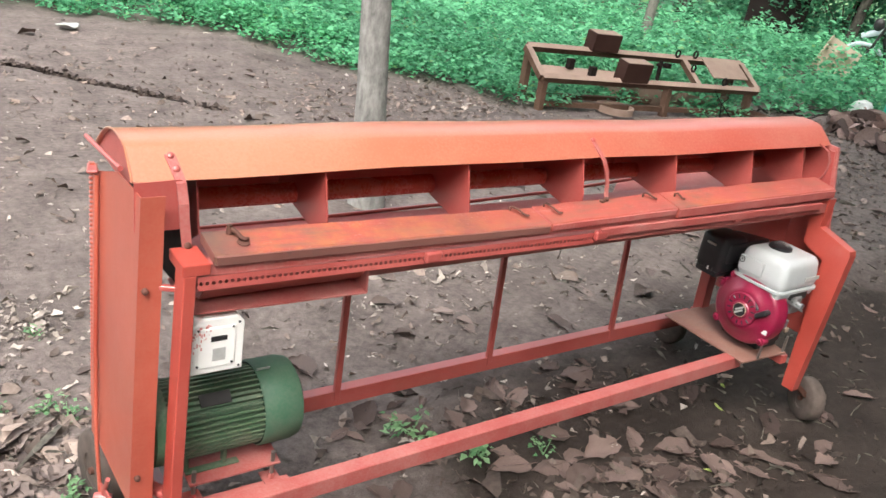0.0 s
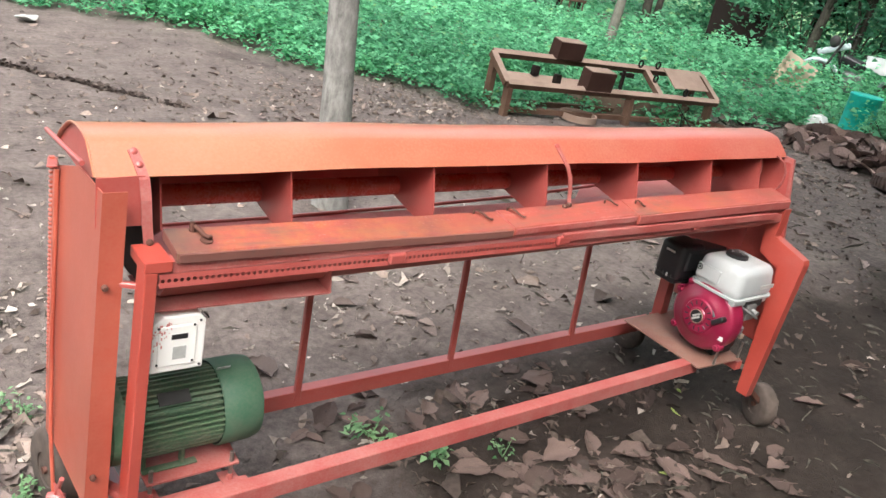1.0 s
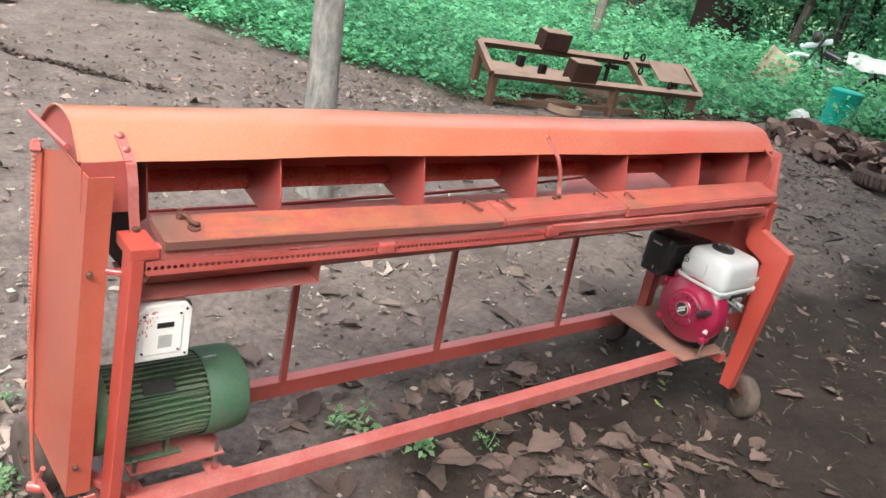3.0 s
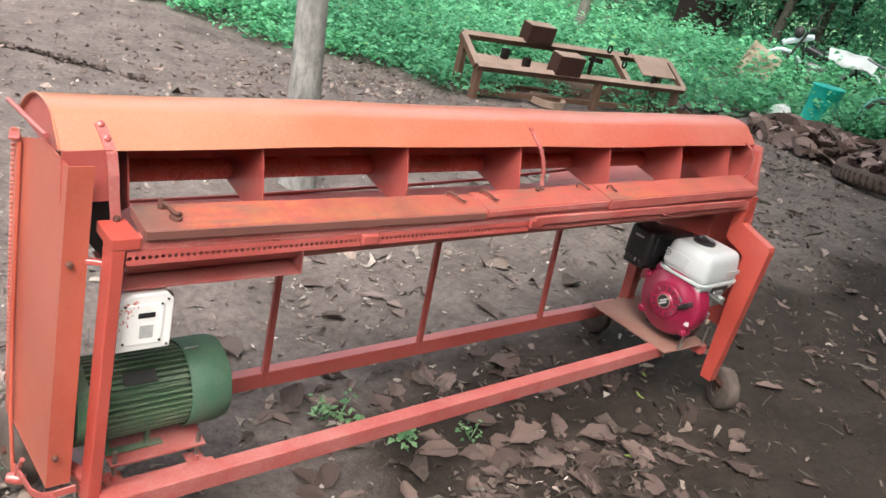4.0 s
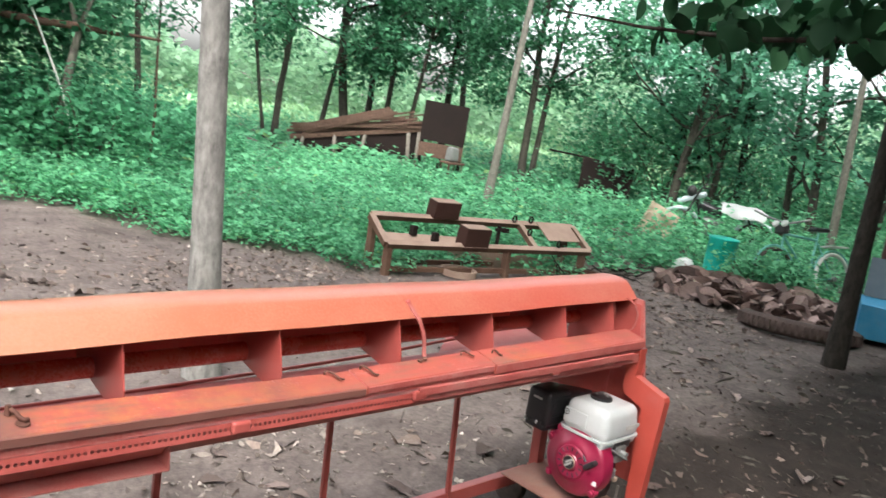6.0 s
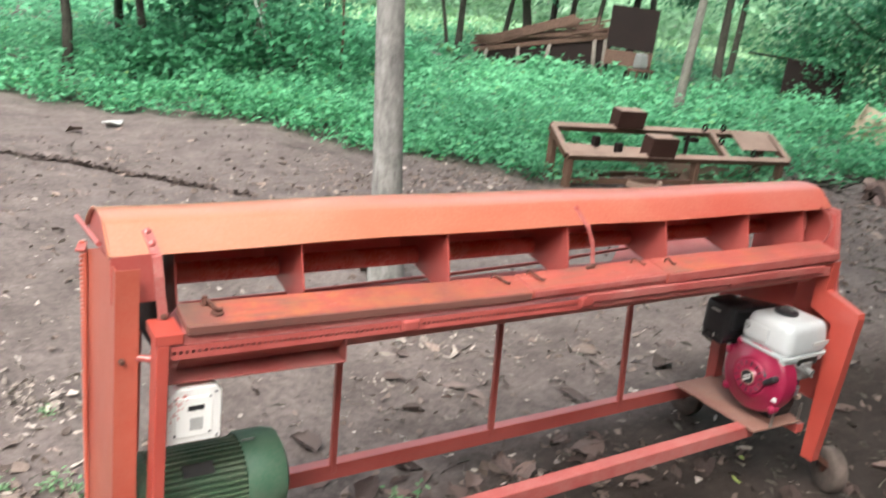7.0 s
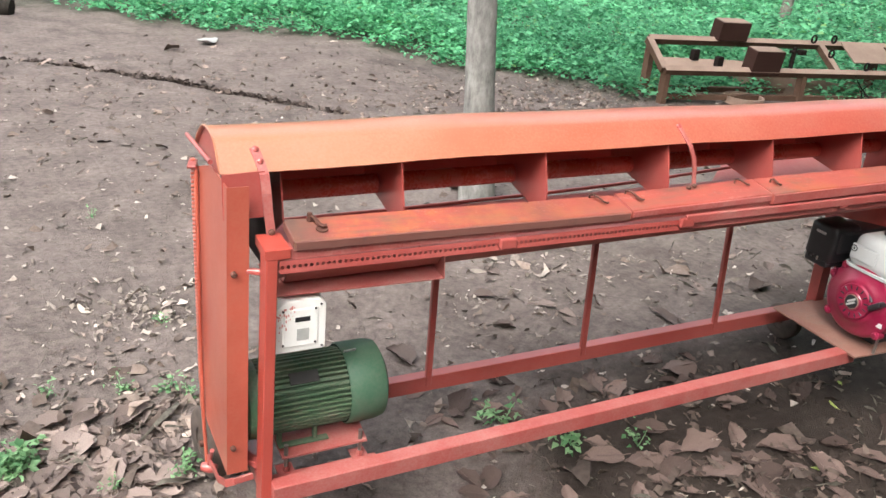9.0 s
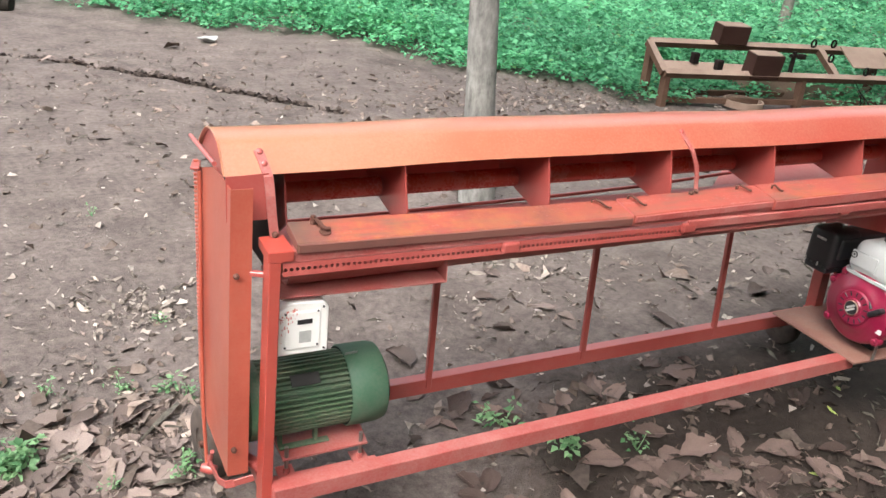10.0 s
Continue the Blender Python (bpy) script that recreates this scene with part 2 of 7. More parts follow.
BLACK = plain("black_plastic", (0.018, 0.018, 0.02), 0.38)
MATT_BLACK = plain("black_cast_iron", (0.03, 0.028, 0.027), 0.7)
GREY_METAL = plain("cast_aluminium", (0.28, 0.28, 0.275), 0.5, 0.6)
LIGHT_GREY = plain("grey_plastic_plate", (0.42, 0.42, 0.40), 0.5)
RUBBER = plain("worn_rubber", (0.088, 0.066, 0.055), 0.9, 0.0, 0.35, 18)
MUD_RUBBER = plain("dark_muddy_rubber", (0.05, 0.04, 0.034), 0.95, 0.0, 0.35, 18)
RUST = painted("rusty_brown_steel", (0.105, 0.058, 0.040), (0.06, 0.034, 0.026), (0.20, 0.13, 0.095), 0.75, 0.6, 0.6, spec=0.15)
# pale rust, used also to paint sky-lit tops on the chassis
RUST_TOP = painted("pale_rusty_plate", (0.29, 0.200, 0.155), (0.18, 0.115, 0.085), (0.38, 0.29, 0.235), 0.8, 0.7, 0.5, spec=0.15)
DARK_RUST = painted("dark_rust", (0.015, 0.010, 0.009), (0.010, 0.008, 0.007), (0.028, 0.018, 0.015), 0.8, spec=0.15)
TRUNK = bark("grey_tree_bark", (0.115, 0.110, 0.103), (0.33, 0.320, 0.300), 0.8)
PALE_TRUNK = bark("pale_tree_bark", (0.09, 0.09, 0.075), (0.20, 0.19, 0.16))
TRUNK_DARK = bark("dark_tree_bark", (0.014, 0.012, 0.010), (0.045, 0.038, 0.032))
TRUNK_WOOD = bark("woodland_bark", (0.028, 0.026, 0.021), (0.085, 0.078, 0.064))
TRUNK_FAR = bark("shaded_tree_bark", (0.05, 0.045, 0.038), (0.16, 0.145, 0.12))
HERB = leafy("herb_leaves", (0.042, 0.22, 0.105), (0.23, 0.62, 0.355), 0.50, 0.45, (0.30, 0.48, 0.19))
BUSH = leafy("bush_leaves", (0.040, 0.19, 0.095), (0.15, 0.47, 0.26), 0.5)
CANOPY = leafy("tree_leaves", (0.032, 0.14, 0.075), (0.12, 0.35, 0.20), 0.5)
CANOPY_MID = leafy("woodland_leaves", (0.065, 0.25, 0.155), (0.20, 0.50, 0.34), 0.5)
CANOPY_FULL = leafy("full_crown_leaves", (0.07, 0.26, 0.15), (0.22, 0.54, 0.34), 0.5)
CANOPY_HAZE = leafy("haze_tinted_leaves", (0.20, 0.38, 0.24), (0.38, 0.60, 0.40), 0.5)
DARK_LEAF = leafy("overhanging_leaves", (0.006, 0.030, 0.013), (0.018, 0.070, 0.028), 0.3, 0.75)
SUN_GRASS = leafy("sun_painted_grass", (0.26, 0.50, 0.25), (0.48, 0.74, 0.45), 0.4)
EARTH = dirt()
DARK_SOIL = dry_leaf("dark_soil", (0.030, 0.022, 0.019), (0.085, 0.064, 0.055))
LITTER = dry_leaf("dry_leaf_litter", (0.095, 0.072, 0.061), (0.26, 0.203, 0.172))
# damp leaf copies, darkened as well for the shade by the machine
DAMP_SHADE_LITTER = dry_leaf("damp_shaded_litter", (0.045, 0.034, 0.029), (0.13, 0.098, 0.082))
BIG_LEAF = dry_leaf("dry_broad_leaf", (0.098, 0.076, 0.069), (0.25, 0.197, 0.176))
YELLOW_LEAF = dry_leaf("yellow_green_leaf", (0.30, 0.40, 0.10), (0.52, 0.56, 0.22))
DAMP_SHADE_LEAF = dry_leaf("damp_shaded_leaf", (0.050, 0.034, 0.029), (0.150, 0.106, 0.092))
PALE_SCRAP = dry_leaf("pale_leaf_scraps", (0.165, 0.135, 0.115), (0.41, 0.355, 0.31))
SEEDLING = leafy("weed_leaves", (0.11, 0.26, 0.12), (0.30, 0.50, 0.27), 0.4)
LITTER_PALE = dry_leaf("dry_leaf_flakes", (0.16, 0.135, 0.12), (0.46, 0.405, 0.36))
HUSK = dry_leaf("brown_husks", (0.065, 0.046, 0.041), (0.31, 0.225, 0.20))
BLOCK = painted("dark_brown_block_paint", (0.045, 0.021, 0.017), (0.03, 0.017, 0.014), (0.075, 0.042, 0.032), 0.75, 0.5, 0.5, spec=0.15)
TEAL = plain("teal_plastic", (0.008, 0.42, 0.34), 0.35)
BLUE = painted("blue_paint", (0.05, 0.30, 0.50), (0.05, 0.20, 0.32), (0.22, 0.34, 0.42), 0.45)
BLUE_GREY = painted("faded_blue_sheet", (0.07, 0.105, 0.13), (0.05, 0.07, 0.085), (0.13, 0.14, 0.15), 0.6)
MAROON = painted("maroon_sheet", (0.085, 0.028, 0.03), (0.05, 0.02, 0.02), (0.13, 0.07, 0.065), 0.6, spec=0.15)
DULL_GREY = plain("dull_grey", (0.16, 0.17, 0.16), 0.9)
CARD = painted("tan_cardboard", (0.46, 0.36, 0.27), (0.36, 0.26, 0.19), (0.56, 0.47, 0.38), 0.85, spec=0.15)
SACK = painted("white_woven_sack", (0.60, 0.60, 0.58), (0.55, 0.54, 0.52), (0.62, 0.60, 0.56), 0.75)
DULL_SHEET = painted("dull_plastic_sheet", (0.40, 0.43, 0.42), (0.30, 0.32, 0.31), (0.46, 0.47, 0.45), 0.5)
TURQUOISE = plain("turquoise_frame_paint", (0.14, 0.42, 0.36), 0.4)
TYRE_BROWN = plain("dusty_tyre_rubber", (0.075, 0.050, 0.042), 0.95, 0.0, 0.3, 14)
GREY_BLUE = plain("grey_blue_fairing", (0.55, 0.62, 0.66), 0.35)
PALE_WOOD = bark("pale_dead_wood", (0.11, 0.095, 0.08), (0.27, 0.245, 0.21), 1.5)
WHITE_WOOD = bark("bleached_wood", (0.50, 0.50, 0.47), (0.80, 0.80, 0.77), 1.5)
BROWN_WOOD = bark("brown_old_timber", (0.05, 0.030, 0.024), (0.15, 0.095, 0.07), 1.5)


# ---- mesh tools ----
def box(bm, lo, hi, bevel=0.0, m=None, seg=2):
    geo = bmesh.ops.create_cube(bm, size=1.0)
    vs = geo["verts"]
    for v in vs:
        v.co = Vector([lo[i] + (v.co[i] + 0.5) * (hi[i] - lo[i]) for i in range(3)])
    if bevel:
        es = list({e for v in vs for e in v.link_edges})
        r = bmesh.ops.bevel(bm, geom=es, offset=bevel, segments=seg, affect="EDGES", profile=0.5)
        vs = list({v for f in r["faces"] for v in f.verts} | {v for v in vs if v.is_valid})
    if m is not None:
        bmesh.ops.transform(bm, matrix=m, verts=vs)
    return vs


def bar(bm, p0, p1, w, h, up=(0, 0, 1), bevel=0.002):
    """A bar of section w x h from p0 to p1."""
    p0, p1 = Vector(p0), Vector(p1)
    d = p1 - p0
    z = d.normalized()
    x = Vector(up).cross(z)
    x = (x if x.length > 1e-4 else Vector((1, 0, 0))).normalized()
    y = z.cross(x)
    m = Matrix((x, y, z)).transposed().to_4x4()
    m.translation = p0
    return box(bm, (-w / 2, -h / 2, 0), (w / 2, h / 2, d.length), bevel, m, 1)


def tube(bm, pts, r, seg=10, cap=True):
    """A round rod through the points; r one radius or one for each point."""
    pts = [Vector(p) for p in pts]
    rs = r if isinstance(r, (list, tuple)) else [r] * len(pts)
    rings, ref = [], None
    for i, p in enumerate(pts):
        d = (pts[min(i + 1, len(pts) - 1)] - pts[max(i - 1, 0)]).normalized()
        if ref is None:
            ref = d.orthogonal().normalized()
        ref = (ref - d * ref.dot(d)).normalized()
        o = d.cross(ref)
        rings.append([bm.verts.new(p + rs[i] * (math.cos(a) * ref + math.sin(a) * o)) for a in [2 * math.pi * k / seg for k in range(seg)]])
    for a, b in zip(rings, rings[1:]):
        for k in range(seg):
            bm.faces.new((a[k], a[(k + 1) % seg], b[(k + 1) % seg], b[k])).smooth = True
    if cap:
        bm.faces.new(list(reversed(rings[0])))
        bm.faces.new(rings[-1])


def plate(bm, poly, thick):
    """A flat sheet: the polygon, made thick against its normal."""
    poly = [Vector(p) for p in poly]
    n = (poly[1] - poly[0]).cross(poly[2] - poly[1]).normalized()
    a = [bm.verts.new(p) for p in poly]
    b = [bm.verts.new(p - n * thick) for p in poly]
    bm.faces.new(a)
    bm.faces.new(list(reversed(b)))
    for i in range(len(poly)):
        j = (i + 1) % len(poly)
        bm.faces.new((a[j], a[i], b[i], b[j]))


def swept(bm, prof, x0, x1, thick, steps=1, sag=None, crease=()):
    """A bent sheet: a (y, z) profile drawn along x."""
    n = len(prof)
    nor = []
    for i in range(n):
        d = Vector((prof[min(i + 1, n - 1)][0] - prof[max(i - 1, 0)][0], prof[min(i + 1, n - 1)][1] - prof[max(i - 1, 0)][1])).normalized()
        nor.append((d.y, -d.x))
    loops = []
    for s in range(steps + 1):
        x = x0 + (x1 - x0) * s / steps
        dz = sag(x) if sag else 0
        o = [bm.verts.new((x, y, z + dz)) for y, z in prof]
        i = [bm.verts.new((x, y + thick * q[0], z + dz + thick * q[1])) for (y, z), q in zip(prof, nor)]
        loops.append((o, i))
    for (o, i), (p, q) in zip(loops, loops[1:]):
        for k in range(n - 1):
            bm.faces.new((o[k], p[k], p[k + 1], o[k + 1])).smooth = True
            bm.faces.new((i[k + 1], q[k + 1], q[k], i[k])).smooth = True
        for k in crease:
            bm.edges.get((o[k], p[k])).smooth = False
        bm.faces.new((i[0], q[0], p[0], o[0]))
        bm.faces.new((o[-1], p[-1], q[-1], i[-1]))
    for (o, i), flip in ((loops[0], 0), (loops[-1], 1)):
        for k in range(n - 1):
            f = (o[k], o[k + 1], i[k + 1], i[k])
            bm.faces.new(tuple(reversed(f)) if flip else f)


def lathe(bm, prof, origin, axis, seg=32):
    """Turns an (r, h) profile round an axis through origin."""
    q = Vector(axis).normalized().to_track_quat("Z", "Y").to_matrix()
    o = Vector(origin)
    rings = []
    for r, h in prof:
        if r < 1e-6:
            rings.append([bm.verts.new(o + q @ Vector((0, 0, h)))])
        else:
            rings.append([bm.verts.new(o + q @ Vector((r * math.cos(2 * math.pi * k / seg), r * math.sin(2 * math.pi * k / seg), h))) for k in range(seg)])
    for a, b in zip(rings, rings[1:]):
        for k in range(seg):
            j = (k + 1) % seg
            if len(a) == 1 and len(b) == 1:
                continue
            if len(a) == 1:
                f = (a[0], b[j], b[k])
            elif len(b) == 1:
                f = (a[k], a[j], b[0])
            else:
                f = (a[k], a[j], b[j], b[k])
            bm.faces.new(f).smooth = True


def thing(name, at, label, category, group="", kind=""):
    e = new(name)
    e.empty_display_size = 0.1
    e.matrix_basis = Matrix.Translation(at)
    return tagged(e, label, category, group, kind)


def finish(bm, name, material):
    bmesh.ops.recalc_face_normals(bm, faces=bm.faces[:])
    me = bpy.data.meshes.new(name)
    bm.to_mesh(me)
    bm.free()
    soft = np.zeros(len(me.polygons), bool)
    me.polygons.foreach_get("use_smooth", soft)
    if soft.any():
        me.set_sharp_from_angle(angle=radians(48))
        me.polygons.foreach_set("use_smooth", soft)
    me.materials.append(material)
    return me


def root_at(ob):
    m = ob.matrix_basis.copy()
    while ob.parent:
        ob = ob.parent
        m = ob.matrix_basis @ m
    return m


def part(name, bm, material, parent, label="", kind=""):
    """Links a bmesh, drawn in the world's metres, as one mesh under its parent."""
    me = finish(bm, name, material)
    me.transform(root_at(parent).inverted())
    ob = new(name, me)
    ob.parent = parent
    return tagged(ob, label, "", "", kind)


def single(name, bm, material, label, category, group="", kind="", at=None):
    """A thing of one mesh, drawn in the world's metres, with its origin at its base."""
    me = finish(bm, name, material)
    if at is None:
        co = np.array([v.co for v in me.vertices])
        at = Vector((*co.mean(0)[:2], co[:, 2].min()))
    me.transform(Matrix.Translation(-Vector(at)))
    ob = new(name, me)
    ob.matrix_basis = Matrix.Translation(at)
    return tagged(ob, label, category, group, kind)


def quick_mesh(name, verts, faces, material, smooth=False):
    """A mesh from arrays."""
    verts, faces = np.asarray(verts, np.float32), np.asarray(faces, np.int32)
    me = bpy.data.meshes.new(name)
    k = faces.shape[1]
    me.vertices.add(len(verts))
    me.vertices.foreach_set("co", verts.ravel())
    me.loops.add(faces.size)
    me.loops.foreach_set("vertex_index", faces.ravel())
    me.polygons.add(len(faces))
    me.polygons.foreach_set("loop_start", np.arange(0, faces.size, k, dtype=np.int32))
    if smooth:
        me.polygons.foreach_set("use_smooth", np.ones(len(faces), bool))
    me.update(calc_edges=True)
    me.materials.append(material)
    return me


LEAF = np.array([(0, 0, 0), (-0.30, 0.42, 0.10), (0, 0.5, 0.0), (0.30, 0.42, 0.10), (0, 1.0, -0.12)])
LEAF_FACES = np.array([(0, 3, 2), (0, 2, 1), (2, 3, 4), (2, 4, 1)])


CURL = np.array([(-0.03, 0, 0), (0.04, 0, 0.01), (-0.17, 0.30, 0.10), (0.13, 0.34, 0.05), (-0.13, 0.66, 0.13), (0.18, 0.62, 0.02), (-0.02, 1.0, 0.03), (0.03, 0.97, 0.05)])
CURL_FACES = np.array([(0, 1, 3), (0, 3, 2), (2, 3, 5), (2, 5, 4), (4, 5, 7), (4, 7, 6)])


s = np.linspace(0, 1, 7)[:, None]
w = 0.34 * np.sin(np.pi * np.clip(s * 0.94 + 0.04, 0, 1)) ** 0.8
BROAD = np.concatenate([np.stack([k * w[:, 0], s[:, 0], 0.12 * abs(k) - 0.22 * s[:, 0] ** 2], -1) for k in (-1, 0, 1)])
BROAD_FACES = np.array([f for c in (0, 7) for i in range(6) for f in ((c + i, c + i + 7, c + i + 8), (c + i, c + i + 8, c + i + 1))])


def leaves(rng, at, size, tilt=(-0.5, 0.7), width=1.0, form=LEAF, form_faces=LEAF_FACES, torn=0.0):
    """Vertices and faces of one small folded leaf at each place."""
    n = len(at)
    yaw, pitch, roll = rng.uniform(0, 2 * np.pi, n), rng.uniform(*tilt, n), rng.uniform(-0.7, 0.7, n)
    sz = size * rng.uniform(0.6, 1.4, n) if np.isscalar(size) else size
    wide = np.ones((n, 1, 3))
    wide[:, 0, 0], wide[:, 0, 2] = width * rng.uniform(0.6, 1.5, n), rng.uniform(0.4, 1.8, n)
    p = (form[None] * wide + (rng.normal(0, torn, (n, len(form), 3)) if torn else 0)) * sz[:, None, None]
    c, s = np.cos(roll)[:, None], np.sin(roll)[:, None]
    x, y, z = p[..., 0] * c + p[..., 2] * s, p[..., 1], -p[..., 0] * s + p[..., 2] * c
    c, s = np.cos(pitch)[:, None], np.sin(pitch)[:, None]
    y, z = y * c - z * s, y * s + z * c
    c, s = np.cos(yaw)[:, None], np.sin(yaw)[:, None]
    x, y = x * c - y * s, x * s + y * c
    v = np.stack([x, y, z], -1) + np.asarray(at)[:, None]
    return v.reshape(-1, 3), (form_faces[None] + len(form) * np.arange(n)[:, None, None]).reshape(-1, 3)

# ---- the sheller: a long orange machine on four small wheels ----
X0, X1 = -0.43, 2.045          # outer faces of its two ends
sheller = thing("shelling_machine", (0.78, 0.06, 0), "long orange painted steel shelling machine with curved hood on bare dirt", "machine")


def arch():
    """The hood's cross-section: rolled front face, a soft crease, the crown, and the back."""
    return [(-0.018, 1.064), (-0.007, 1.0745), (0.008, 1.0885), (0.024, 1.103), (0.040, 1.1165), (0.047, 1.1205), (0.068, 1.1255), (0.095, 1.128), (0.128, 1.127),
            (0.160, 1.121), (0.190, 1.110), (0.220, 1.093), (0.246, 1.075), (0.268, 1.056), (0.280, 1.044)]


bm = bmesh.new()
swept(bm, arch(), X0, X1, 0.003, 24, lambda x: 0.0025 * math.sin(3.1 * x + 0.6) + 0.0015 * math.sin(9 * x), (5,))
part("hood", bm, ORANGE_HOOD, sheller, "curved glossy orange sheet steel hood")
# rolled lip round the hood's open end
bm = bmesh.new()
tube(bm, [(X0 - 0.001, y, z - 0.0005) for y, z in arch()], 0.0028, 6)
part("hood_lip", bm, ORANGE_HOOD, sheller)

for x, low in ((X0 + 0.006, 1.030), (X1 - 0.005, 0.99)):
    bm = bmesh.new()
    pr = arch()
    plate(bm, [(x, y, z - 0.003) for y, z in pr] + [(x, pr[-1][0], low), (x, 0.10, low), (x, pr[0][0], 1.058 if x < 0 else low)], 0.004)
    part("hood_end_plate", bm, ORANGE, sheller)

# front corner panel under the hood at the guarded end
bm = bmesh.new()
plate(bm, [(-0.430, -0.026, 1.064), (-0.430, -0.030, 0.961), (-0.338, -0.030, 0.961), (-0.336, -0.026, 1.068)], 0.003)
part("corner_panel", bm, ORANGE, sheller)

# dividers between the feed openings
for x in (0.0, 0.405, 0.81, 1.21, 1.60, 1.90):
    bm = bmesh.new()
    plate(bm, [(x, y, z) for y, z in ((0.000, 1.070), (-0.033, 0.957), (-0.034, 0.935), (0.030, 0.902), (0.070, 0.909), (0.155, 0.924), (0.235, 0.945), (0.256, 1.000), (0.258, 1.055), (0.185, 1.104), (0.095, 1.120), (0.040, 1.106))], 0.004)
    part("divider", bm, ORANGE, sheller)
bm = bmesh.new()
plate(bm, [(-0.285, 0.035, 1.075), (-0.285, 0.002, 0.932), (-0.285, 0.10, 0.86), (-0.285, 0.25, 0.86), (-0.285, 0.256, 1.055), (-0.285, 0.185, 1.104), (-0.285, 0.095, 1.120), (-0.285, 0.05, 1.106)], 0.004)
part("divider", bm, ORANGE, sheller)

# rotor pipe
bm = bmesh.new()
tube(bm, [(-0.42, 0.150, 0.951), (0.8, 0.150, 0.951), (2.03, 0.150, 0.953)], 0.026, 20)
part("rotor_pipe", bm, PIPE_LIT_PAINT, sheller, "red-orange rotor pipe, painted lighter for the light on it")
bm = bmesh.new()
plate(bm, [(-0.30, 0.266, 1.062), (-0.30, 0.262, 0.918), (2.03, 0.262, 0.918), (2.03, 0.266, 1.062)], 0.003)
part("rear_hood_skirt", bm, ORANGE, sheller)
# unseen pulley added on the rotor's shaft, black to fill the dark gap behind the guard
bm = bmesh.new()
lathe(bm, [(0, 0.0), (0.03, 0.0), (0.088, 0.004), (0.078, 0.014), (0.088, 0.024), (0.03, 0.028), (0, 0.028)], (-0.385, 0.150, 0.951), (1, 0, 0), 28)
part("added_rotor_pulley", bm, MATT_BLACK, sheller, "unseen rotor pulley, added in black to fill the dark gap")
# wall behind it, coloured black for the shade in the gap
bm = bmesh.new()
plate(bm, [(-0.318, -0.028, 0.958), (-0.318, -0.028, 0.80), (-0.318, 0.27, 0.78), (-0.318, 0.27, 1.04), (-0.318, 0.05, 1.05)], 0.003)
part("gap_wall", bm, MATT_BLACK, sheller)

# boards closing the feed opening
def board(x0, x1, y0, y1, z, t, lift0=0.0, lift1=0.0, edge=ORANGE_DUSTY):
    def settle(bm, wavy):
        for v in bm.verts:
            k = (v.co.x - x0) / (x1 - x0)
            v.co.z += lift0 * (1 - k) + lift1 * k + (v.co.y - y0) * 0.17
            if wavy:
                v.co.y += 0.0016 * math.sin(23 * v.co.x + y1 * 90) + 0.001 * math.sin(61 * v.co.x)

    bm = bmesh.new()
    n = max(4, int((x1 - x0) / 0.06))
    sec = [(y0, z - t), (y0, z - 0.004), (y0 + 0.003, z), (y1 - 0.003, z), (y1, z - 0.003), (y1, z - t)]
    rings = [[bm.verts.new((x0 + (x1 - x0) * i / n, y, zz)) for y, zz in sec] for i in range(n + 1)]
    for p, q in zip(rings, rings[1:]):
        for i in range(6):
            bm.faces.new((p[i], p[(i + 1) % 6], q[(i + 1) % 6], q[i]))
    bm.faces.new(rings[0])
    bm.faces.new(list(reversed(rings[-1])))
    settle(bm, True)
    ob = part("feed_board", bm, PLANK, sheller, "worn chipped orange board")
    # its grimy bare front edge, and the end towards the guard
    for lo, hi in (((x0 + 0.003, y0 - 0.0032, z - t + 0.002), (x1 - 0.003, y0 + 0.002, z - 0.003)), ((x0 - 0.0022, y0 + 0.003, z - t + 0.002), (x0 + 0.002, y1 - 0.003, z - 0.002))):
        bm = bmesh.new()
        box(bm, lo, hi, 0.0008, None, 1)
        settle(bm, False)
        part("worn_edge", bm, edge, ob)
    return ob


board(-0.297, 0.613, -0.128, -0.038, 0.940, 0.024, 0.000, -0.016, BOARD_EDGE)
board(0.618, 1.120, -0.127, -0.036, 0.927, 0.022, 0.000, 0.005)
board(1.123, 1.975, -0.130, -0.037, 0.933, 0.032, 0.000, 0.005)

# handles and hooks lying on the boards
def hook(x, y, z, turn, length, r):
    bm = bmesh.new()
    c, s = math.cos(turn), math.sin(turn)
    pts = [(x + c * u - s * w, y + s * u + c * w, z + h) for u, w, h in ((0, 0, -0.006), (0.0, 0, 0.010), (0.008, 0, 0.014), (length * 0.5, 0.002, 0.010), (length * 0.85, 0, 0.005), (length, 0.004, 0.003), (length * 0.98, 0.012, 0.002))]
    tube(bm, pts, r, 8)
    part("board_hook", bm, RUST_BOLT, sheller)


for x, y, z, tn, ln, r in ((-0.243, -0.050, 0.952, -1.25, 0.050, 0.0048), (0.532, -0.044, 0.938, -1.2, 0.054, 0.0030), (0.650, -0.046, 0.940, -1.35, 0.056, 0.0030),
                           (1.042, -0.050, 0.945, -0.95, 0.040, 0.0030), (1.166, -0.068, 0.943, -1.3, 0.030, 0.0030)):
    hook(x, y, z, tn, ln, r)
# stud and round washer under the first handle
bm = bmesh.new()
lathe(bm, [(0, 0.002), (0.013, 0.0015), (0.014, -0.001), (0, -0.001)], (-0.226, -0.094, 0.948), (0, -0.17, 1), 14)
lathe(bm, [(0, 0.022), (0.006, 0.020), (0.007, 0.0), (0, 0)], (-0.243, -0.056, 0.953), (0, 0, 1), 10)
part("handle_washer", bm, RUST_BOLT, sheller)

